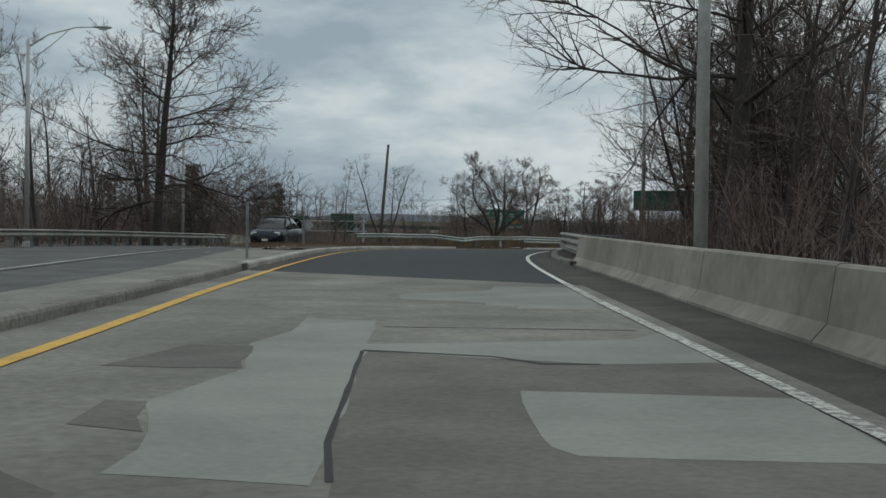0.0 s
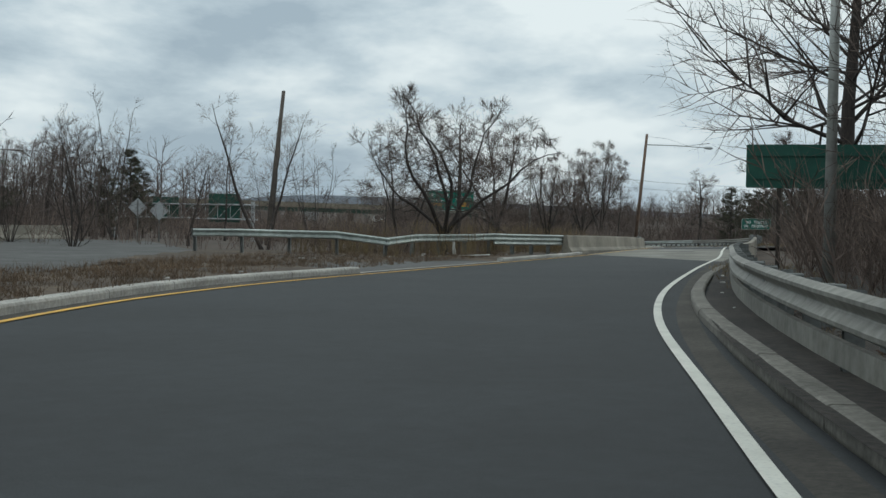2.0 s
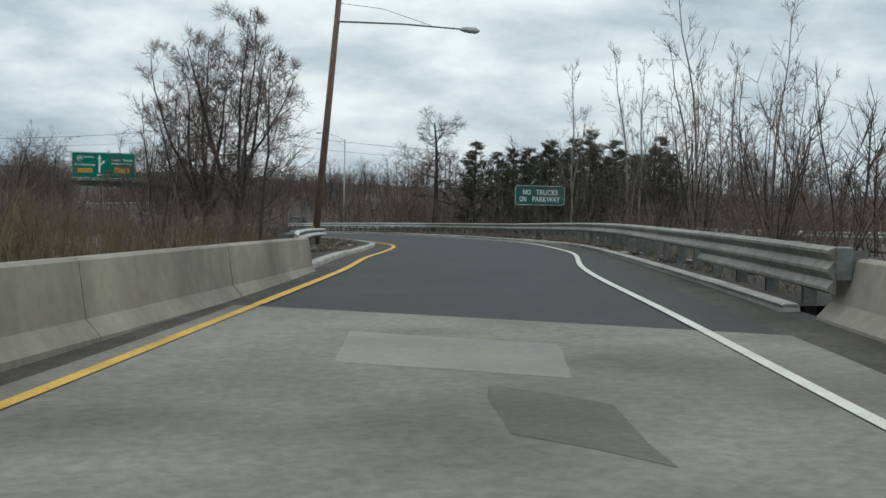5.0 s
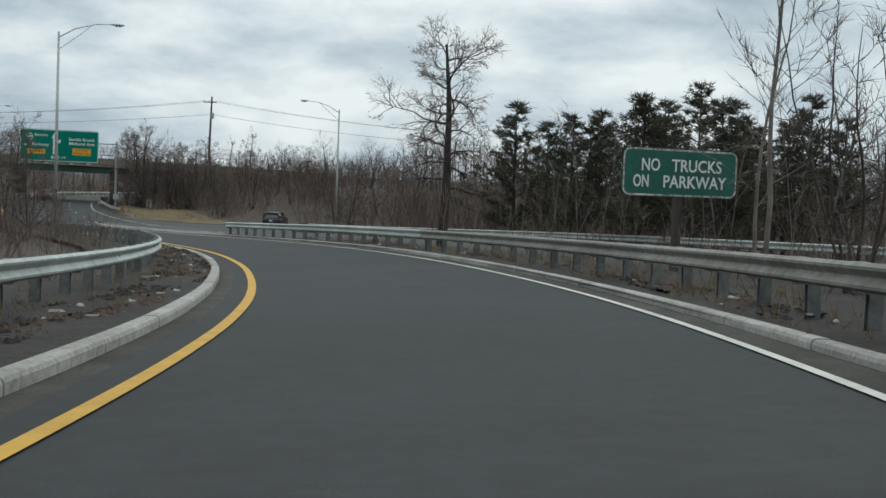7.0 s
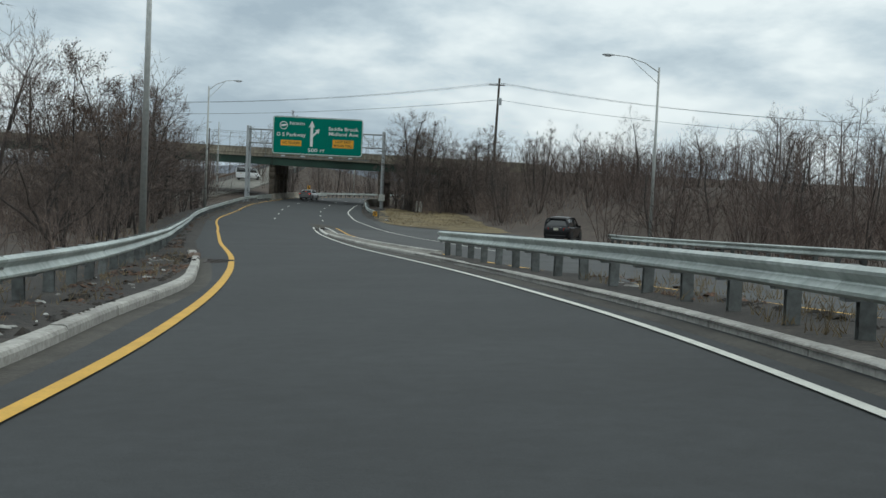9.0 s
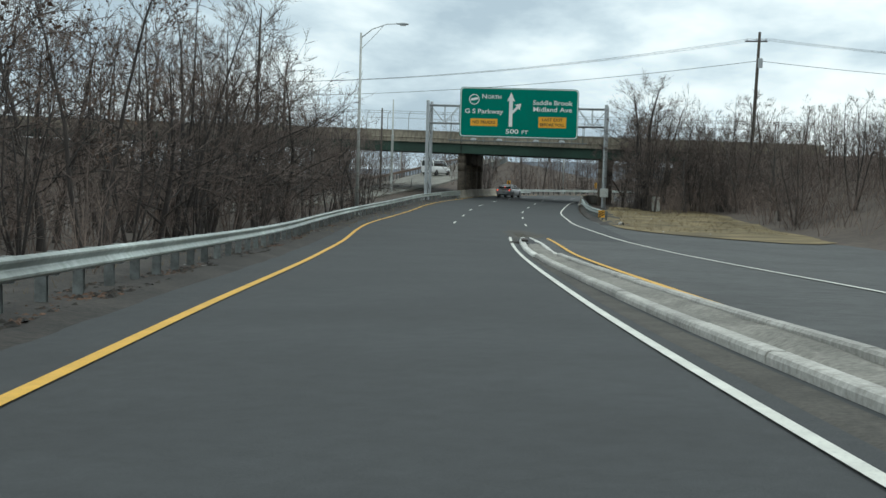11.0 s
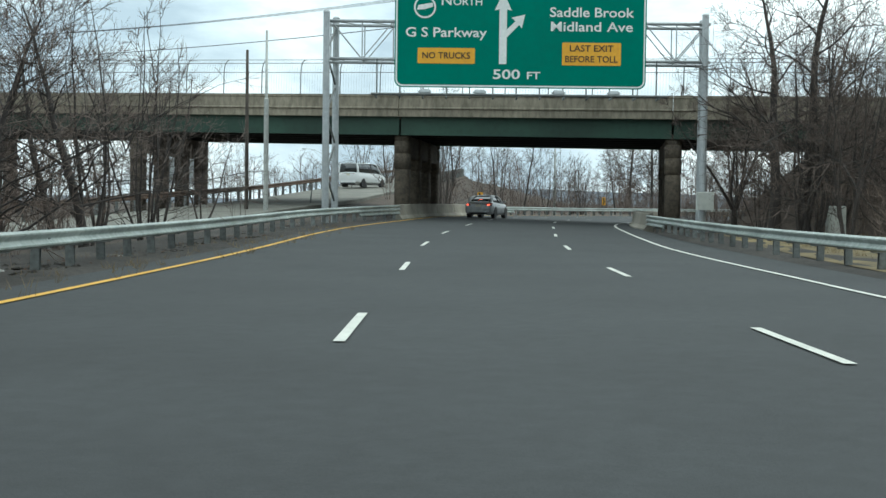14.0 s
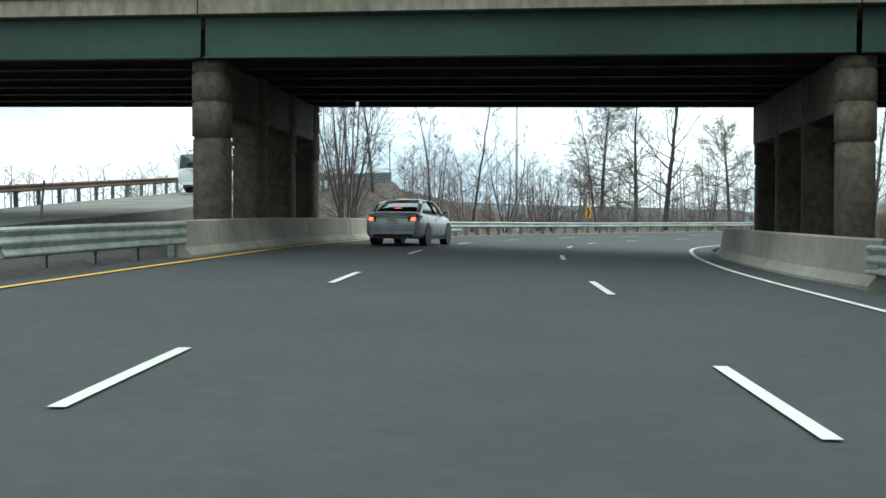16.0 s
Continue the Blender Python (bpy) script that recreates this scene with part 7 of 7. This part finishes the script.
def drain(s, u, label):
    t = thing("storm_drain", Matrix.Translation(P(s, u, 0.014)) @ pose(0, 0, 0, 0, 0, heading(s)), label, "drain")
    part("frame", Shape().box((-0.42, -0.7, -0.05), (-0.36, 0.7, 0.012)).box((0.36, -0.7, -0.05), (0.42, 0.7, 0.012)).box((-0.36, -0.7, -0.05), (0.36, -0.64, 0.012)).box((-0.36, 0.64, -0.05), (0.36, 0.7, 0.012)), M["grate"], t)
    for k in range(9):
        y = -0.56 + 0.14 * k
        part("bar", Shape().box((-0.36, y - 0.03, -0.03), (0.36, y + 0.03, 0.008)), M["grate"], t)
    return t


drain(216.2, -3.12, "rusty storm drain grate beside the yellow line")
drain(271.2, 2.72, "storm drain grate beside the island curb")
inlet = thing("curb_inlet", Matrix.Translation(P(218.05, -3.92, 0.0)) @ pose(0, 0, 0, 0, 0, heading(218)), "rusty curb inlet box by the drain", "drain")
part("hood", Shape().box((-0.15, -0.85, 0.0), (0.15, 0.98, 0.15), bev=0.03), M["rust"], inlet)
inl2 = thing("curb_inlet", Matrix.Translation(P(271.0, 2.9, 0.1)) @ pose(0, 0, 0, 0, 0, heading(271)), "dark curb inlet in the island", "drain")
part("hood", Shape().box((-0.13, -0.7, 0.0), (0.13, 0.7, 0.085), bev=0.02), M["grate"], inl2)
# small marker plate on the barrier
mk = thing("barrier_marker", Matrix.Translation(P(97.2, 3.40, 0.47)) @ pose(0, 0, 0, 0, 0, heading(97) + 90), "small green marker plate on the barrier", "marker")
part("plate", Shape().box((-0.07, -0.02, -0.09), (0.07, 0.02, 0.09)), M["sign_green_old"], mk)

# highway sign gantry in the hollow to the left
hg = thing("sign_gantry", Matrix.Translation((-22.6, 135.9, 0)) @ pose(0, 0, 0, 0, 0, -32.5), "grey truss gantry with dark sign backs over the highway", "sign gantry")
for z in (0.65, 1.75):
    for y in (-0.4, 0.4):
        part("chord", Shape().tube([(-8.2, y, z), (7.6, y, z)], [0.06, 0.06], 8), M["alu"], hg, smooth=True)
for k in range(12):
    x = -8.0 + k * 1.35
    part("lattice", Shape().tube([(x, -0.4, 0.65), (x, -0.4, 1.75)], [0.03, 0.03], 5).tube([(x, -0.4, 0.65), (x + 1.35, -0.4, 1.75)], [0.025, 0.025], 5), M["alu"], hg)
for x in (-8.1, 7.5):
    part("post", Shape().tube([(x, 0, -5.0), (x, 0, 2.0)], [0.16, 0.15], 10), M["alu"], hg)
for x0, w, h0 in ((-4.2, 3.0, 1.6), (2.2, 3.4, 2.2)):
    part("sign_panel", flat(Shape(), rounded(w, h0, 0.08)), M["sign_back"], hg, m=Matrix.Translation((x0 + w / 2, 0.55, 1.5)))
dm = thing("warning_sign", Matrix.Translation(Vector((-19.5, 118.0, gz(-19.5, 118.0)))) @ pose(0, 0, 0, 0, 0, 10), "grey back of a diamond warning sign on a post", "road sign")
part("plate", flat(Shape(), [(0, 0.62), (0.62, 0), (0, -0.62), (-0.62, 0)]), M["alu"], dm, m=Matrix.Translation((0, 0, 2.0)))
part("post", Shape().box((-0.04, 0.01, -0.3), (0.04, 0.08, 2.4)), M["post"], dm)
bs = thing("guide_sign", Matrix.Translation((-53.5, 392.5, gz(-53.5, 392.5))) @ pose(0, 0, 0, 0, 0, 25), "aluminium back of a large road sign", "road sign")
part("panel", flat(Shape(), rounded(4.6, 2.6, 0.1)), M["alu"], bs, m=Matrix.Translation((0, 0, 3.9)))
for z in (3.1, 3.7, 4.3, 4.9):
    part("stiffener", Shape().box((-2.2, -0.08, z - 0.04), (2.2, -0.012, z + 0.04)), M["post"], bs)
for x in (-1.4, 1.4):
    part("post", Shape().box((x - 0.07, -0.2, -0.3), (x + 0.07, -0.09, 5.0)), M["post"], bs)


# ---- vehicles: local +y is forward ----
def ring_loft(secs, n_top=0):
    sh = Shape()
    n = len(secs[0])
    for q in secs:
        sh.v += [tuple(p) for p in q]
    for i in range(len(secs) - 1):
        sh.f += [(i * n + k, i * n + (k + 1) % n, (i + 1) * n + (k + 1) % n, (i + 1) * n + k) for k in range(n)]
    sh.f += [tuple(range(n)), tuple((len(secs) - 1) * n + k for k in range(n - 1, -1, -1))]
    return sh


def body_section(y, zl, zt, w):
    zm = zl + (zt - zl) * 0.55
    half = [(w * 0.78, zl), (w * 0.93, zl + 0.05), (w * 0.985, zl + 0.14), (w, zm), (w * 0.985, zt - 0.14), (w * 0.93, zt - 0.04), (w * 0.78, zt), (w * 0.4, zt + 0.012)]
    return [(x, y, z) for x, z in half] + [(-x, y, z) for x, z in half[::-1]]


def roof_section(y, zb, zt, wb, wt):
    half = [(wb, zb), (wb + (wt - wb) * 0.5, zb + (zt - zb) * 0.5), (wt, zt - 0.05), (wt * 0.9, zt - 0.01), (wt * 0.45, zt + 0.01)]
    return [(x, y, z) for x, z in half] + [(-x, y, z) for x, z in half[::-1]]


TYRE = fix_normals(ring_loft([[(x, r * math.cos(2 * math.pi * k / 24), r * math.sin(2 * math.pi * k / 24)) for k in range(24)] for x, r in ((-0.10, 0.24), (-0.11, 0.29), (-0.09, 0.325), (0.0, 0.33), (0.09, 0.325), (0.11, 0.29), (0.10, 0.24))]).mesh("tyre", M["tyre"], True))
rim_s = ring_loft([[(x, r * math.cos(2 * math.pi * k / 20), r * math.sin(2 * math.pi * k / 20)) for k in range(20)] for x, r in ((-0.07, 0.235), (0.075, 0.235), (0.095, 0.225), (0.07, 0.20), (0.06, 0.05))])
for k in range(5):
    a = 2 * math.pi * k / 5
    rim_s.tube([(0.08, 0.03 * math.cos(a), 0.03 * math.sin(a)), (0.095, 0.21 * math.cos(a), 0.21 * math.sin(a))], [0.035, 0.022], 5)
RIM = fix_normals(rim_s.mesh("rim", M["rim"]))

CARS = {
    "sedan": dict(W=0.915, body=[(-2.42, 0.46, 0.80, 0.66), (-2.38, 0.32, 0.98, 0.80), (-2.25, 0.24, 1.04, 0.87), (-1.9, 0.21, 1.05, 0.905), (-1.0, 0.20, 1.0, 0.915), (0.2, 0.20, 0.96, 0.915), (1.1, 0.20, 0.95, 0.91), (1.7, 0.21, 0.88, 0.90), (2.2, 0.24, 0.76, 0.84), (2.40, 0.34, 0.64, 0.68)],
                  cab=[(-1.95, 1.03, 1.06, 0.72, 0.66), (-1.62, 1.03, 1.20, 0.77, 0.63), (-1.05, 1.0, 1.40, 0.80, 0.58), (-0.35, 0.97, 1.46, 0.81, 0.58), (0.3, 0.96, 1.44, 0.81, 0.57), (0.75, 0.95, 1.24, 0.79, 0.60), (1.22, 0.94, 0.98, 0.74, 0.68)],
                  roof=[(-1.12, 1.39), (-0.35, 1.46), (0.34, 1.43)], axles=(-1.38, 1.40), wt=0.58),
    "suv": dict(W=0.93, body=[(-2.28, 0.50, 0.95, 0.72), (-2.24, 0.36, 1.08, 0.86), (-2.0, 0.28, 1.12, 0.915), (-1.0, 0.26, 1.08, 0.93), (0.2, 0.26, 1.05, 0.93), (1.1, 0.26, 1.04, 0.92), (1.7, 0.27, 0.99, 0.90), (2.15, 0.30, 0.88, 0.84), (2.32, 0.42, 0.74, 0.68)],
                cab=[(-2.2, 1.08, 1.14, 0.78, 0.74), (-2.0, 1.09, 1.45, 0.82, 0.66), (-1.75, 1.09, 1.64, 0.84, 0.62), (-0.6, 1.06, 1.70, 0.84, 0.62), (0.3, 1.04, 1.68, 0.84, 0.61), (0.75, 1.04, 1.42, 0.82, 0.64), (1.2, 1.03, 1.08, 0.78, 0.72)],
                roof=[(-2.0, 1.62), (-0.6, 1.71), (0.36, 1.67)], axles=(-1.32, 1.38), wt=0.62),
    "van": dict(W=1.0, body=[(-2.75, 0.52, 1.10, 0.86), (-2.7, 0.40, 1.24, 0.96), (-2.4, 0.32, 1.26, 0.99), (-1.0, 0.30, 1.24, 1.0), (0.8, 0.30, 1.22, 1.0), (1.6, 0.30, 1.16, 0.98), (2.3, 0.32, 1.02, 0.94), (2.65, 0.42, 0.86, 0.82)],
                cab=[(-2.7, 1.24, 2.0, 0.92, 0.82), (-2.4, 1.25, 2.06, 0.94, 0.80), (0.0, 1.23, 2.08, 0.94, 0.80), (0.8, 1.21, 2.04, 0.94, 0.79), (1.2, 1.2, 1.72, 0.92, 0.80), (1.75, 1.16, 1.22, 0.86, 0.82)],
                roof=[(-2.66, 2.02), (0.0, 2.09), (0.85, 2.02)], axles=(-1.75, 1.75), wt=0.80),
}


def car(kind, p, turn, paint, label, name, lit=False, flip_label=""):
    c = CARS[kind]
    t = thing(name, Matrix.Translation(p) @ pose(0, 0, 0, 0, 0, turn), label, "car" if kind != "van" else "van", "vehicles on the road")
    W = c["W"]
    part("body", fix_normals(ring_loft([body_section(*q) for q in c["body"]]).mesh("body", M[paint], True)), M[paint], t)
    part("glazing", fix_normals(ring_loft([roof_section(*q) for q in c["cab"]]).mesh("glazing", M["glass"], True)), M["glass"], t, "dark tinted glass")
    # roof skin
    r = c["roof"]
    sh = Shape()
    wt = c["wt"]
    for y, z in r:
        sh.v += [(x * (wt + 0.02), y, z + 0.03 - 0.05 * abs(x) ** 3) for x in (-1, -0.6, 0, 0.6, 1)] + [(x * (wt + 0.03), y, z - 0.06) for x in (1, -1)]
    n = 7
    for i in range(len(r) - 1):
        sh.f += [(i * n + k, i * n + (k + 1) % n, (i + 1) * n + (k + 1) % n, (i + 1) * n + k) for k in range(n)]
    sh.f += [tuple(range(n)), tuple((len(r) - 1) * n + k for k in range(n - 1, -1, -1))]
    part("roof", fix_normals(sh.mesh("roof", M[paint], True)), M[paint], t)
    cs = c["cab"]
    for g in (-1, 1):
        a, b = cs[-1], r[-1]
        part("pillar", Shape().tube([(g * a[3], a[0], a[1]), (g * (a[3] + wt) / 2 * 1.02, (a[0] + b[0]) / 2, (a[1] + b[1]) / 2 + 0.03), (g * wt, b[0], b[1] - 0.02)], [0.045, 0.04, 0.04], 6), M[paint], t)
        a, b = cs[0], r[0]
        part("pillar", Shape().tube([(g * (a[3] + 0.01), a[0] + 0.05, a[1] - 0.02), (g * (a[3] * 0.5 + wt * 0.5 + 0.035), a[0] * 0.45 + b[0] * 0.55, a[1] * 0.42 + b[1] * 0.58 + 0.02), (g * wt, b[0], b[1] - 0.02)], [0.09, 0.085, 0.07], 6), M[paint], t)
        mid_y = -0.15
        part("pillar", Shape().tube([(g * (cs[3][3] + 0.012), mid_y, 1.0), (g * (wt + 0.02), mid_y - 0.05, r[1][1] - 0.05)], [0.035, 0.03], 5), M["trim"], t)
        mr = part("mirror", Shape().box((g * (W + 0.02) - 0.09, 0.82, 0.98), (g * (W + 0.02) + 0.09, 0.95, 1.12), bev=0.03), M[paint], t)
        part("mirror_arm", Shape().tube([(g * (W - 0.12), 0.9, 0.97), (g * W, 0.9, 1.0)], [0.03, 0.03], 5), M["trim"], mr)
        yb = c["body"][1][0]
        hl = c["body"][1]
        zt = hl[2]
        lens = [(g * 0.50, yb - 0.02, zt - 0.26), (g * 0.84, yb + 0.10, zt - 0.24), (g * 0.885, yb + 0.34, zt - 0.06), (g * 0.82, yb + 0.06, zt - 0.02), (g * 0.52, yb - 0.03, zt - 0.09)]
        sh = Shape()
        n = len(lens)
        sh.add([(x * 1.012, y - 0.03, z) for x, y, z in lens] + [(x * 0.95, y + 0.12, z) for x, y, z in lens], [tuple(range(n)), tuple(range(2 * n - 1, n - 1, -1))] + [(i, (i + 1) % n, n + (i + 1) % n, n + i) for i in range(n)])
        tl = part("tail_lamp", fix_normals(sh.mesh("tail_lamp", M["red_lens"])), M["red_lens"], t, "red tail lamp")
        if lit:
            part("bulb", Shape().box((g * 0.68 - 0.07, yb - 0.035, zt - 0.19), (g * 0.68 + 0.07, yb + 0.0, zt - 0.10), bev=0.01), M["brake_glow"], tl, "lit brake lamp")
        yf = c["body"][-2][0]
        zf = c["body"][-2][2]
        part("headlamp", Shape().box((g * 0.62 - 0.17, yf - 0.18, zf - 0.17), (g * 0.62 + 0.17, yf + 0.10, zf - 0.02), bev=0.04), M["white_lens"], t, "clear headlamp")
        for y in c["axles"]:
            tyre = part("tyre", TYRE, None, t, m=Matrix.Translation((g * (W - 0.12), y, 0.33)) @ pose(0, 0, 0, 0, 0, 0 if g > 0 else 180))
            part("rim", RIM, None, tyre)
            arch = Shape()
            arch.tube([(g * (W - 0.24), y, 0.34), (g * (W + 0.004), y, 0.34)], [0.385, 0.385], 20)
            part("wheel_arch", arch, M["trim"], t)
        part("door_handle", Shape().box((g * (W * 0.985) - 0.02, -0.45, 0.80), (g * (W * 0.985) + 0.02, -0.28, 0.83)), M[paint], t)
        part("sill", Shape().box((g * (W - 0.05) - 0.04, c["axles"][0] + 0.4, 0.18), (g * (W - 0.05) + 0.04, c["axles"][1] - 0.4, 0.26)), M["trim"], t)
    yb, zt = c["body"][0][0], c["body"][1][2]
    part("number_plate", Shape().box((-0.16, yb - 0.012, zt - 0.27), (0.16, yb + 0.02, zt - 0.11)), M["plate"], t, "pale plate")
    part("boot_trim", Shape().box((-0.42, yb - 0.02, zt - 0.09), (0.42, yb + 0.06, zt - 0.055)), M["chrome"], t, "chrome strip")
    part("rear_bumper", Shape().box((-0.72, yb - 0.03, 0.36), (0.72, yb + 0.1, 0.5), bev=0.04), M[paint], t)
    part("valance", Shape().box((-0.62, yb - 0.02, 0.24), (0.62, yb + 0.12, 0.36), bev=0.03), M["trim"], t)
    yf = c["body"][-1][0]
    part("grille", Shape().box((-0.42, yf - 0.08, 0.46), (0.42, yf + 0.012, 0.64), bev=0.03), M["trim"], t)
    part("front_plate", Shape().box((-0.16, yf + 0.0, 0.38), (0.16, yf + 0.025, 0.5)), M["plate"], t)
    for x in (-0.5, 0.5):
        part("exhaust", Shape().tube([(x, yb + 0.3, 0.25), (x, yb - 0.02, 0.25)], [0.035, 0.035], 8), M["chrome"], t)
    if lit:
        y0 = c["cab"][1][0]
        part("high_brake_lamp", Shape().box((-0.11, y0 - 0.10, c["cab"][1][2] - 0.06), (0.11, y0 - 0.05, c["cab"][1][2] - 0.02)), M["brake_glow"], t, "lit high brake lamp")
    return t


car("sedan", P(364.5, -3.0, 0.0), heading(364) - 6, "silver", "silver four-door sedan with lit brake lamps", "sedan_car", lit=True)
car("suv", P(65.0, -14.4, -0.03), heading(64) + 184, "navy", "dark blue sport utility car on the old carriageway", "suv_car")
car("suv", P(425.0, 5.0, 0.0), heading(425) - 2, "white_car", "white sport utility car beyond the overpass", "suv_car")
car("suv", P(266.5, 19.5, -0.01), heading(266) - 26, "black_paint", "black sport utility car on the loop road", "suv_car")
car("van", Vector((-32.6, 384, -2.13)), heading(380) - 8, "white_car", "white panel van climbing the ramp", "panel_van")
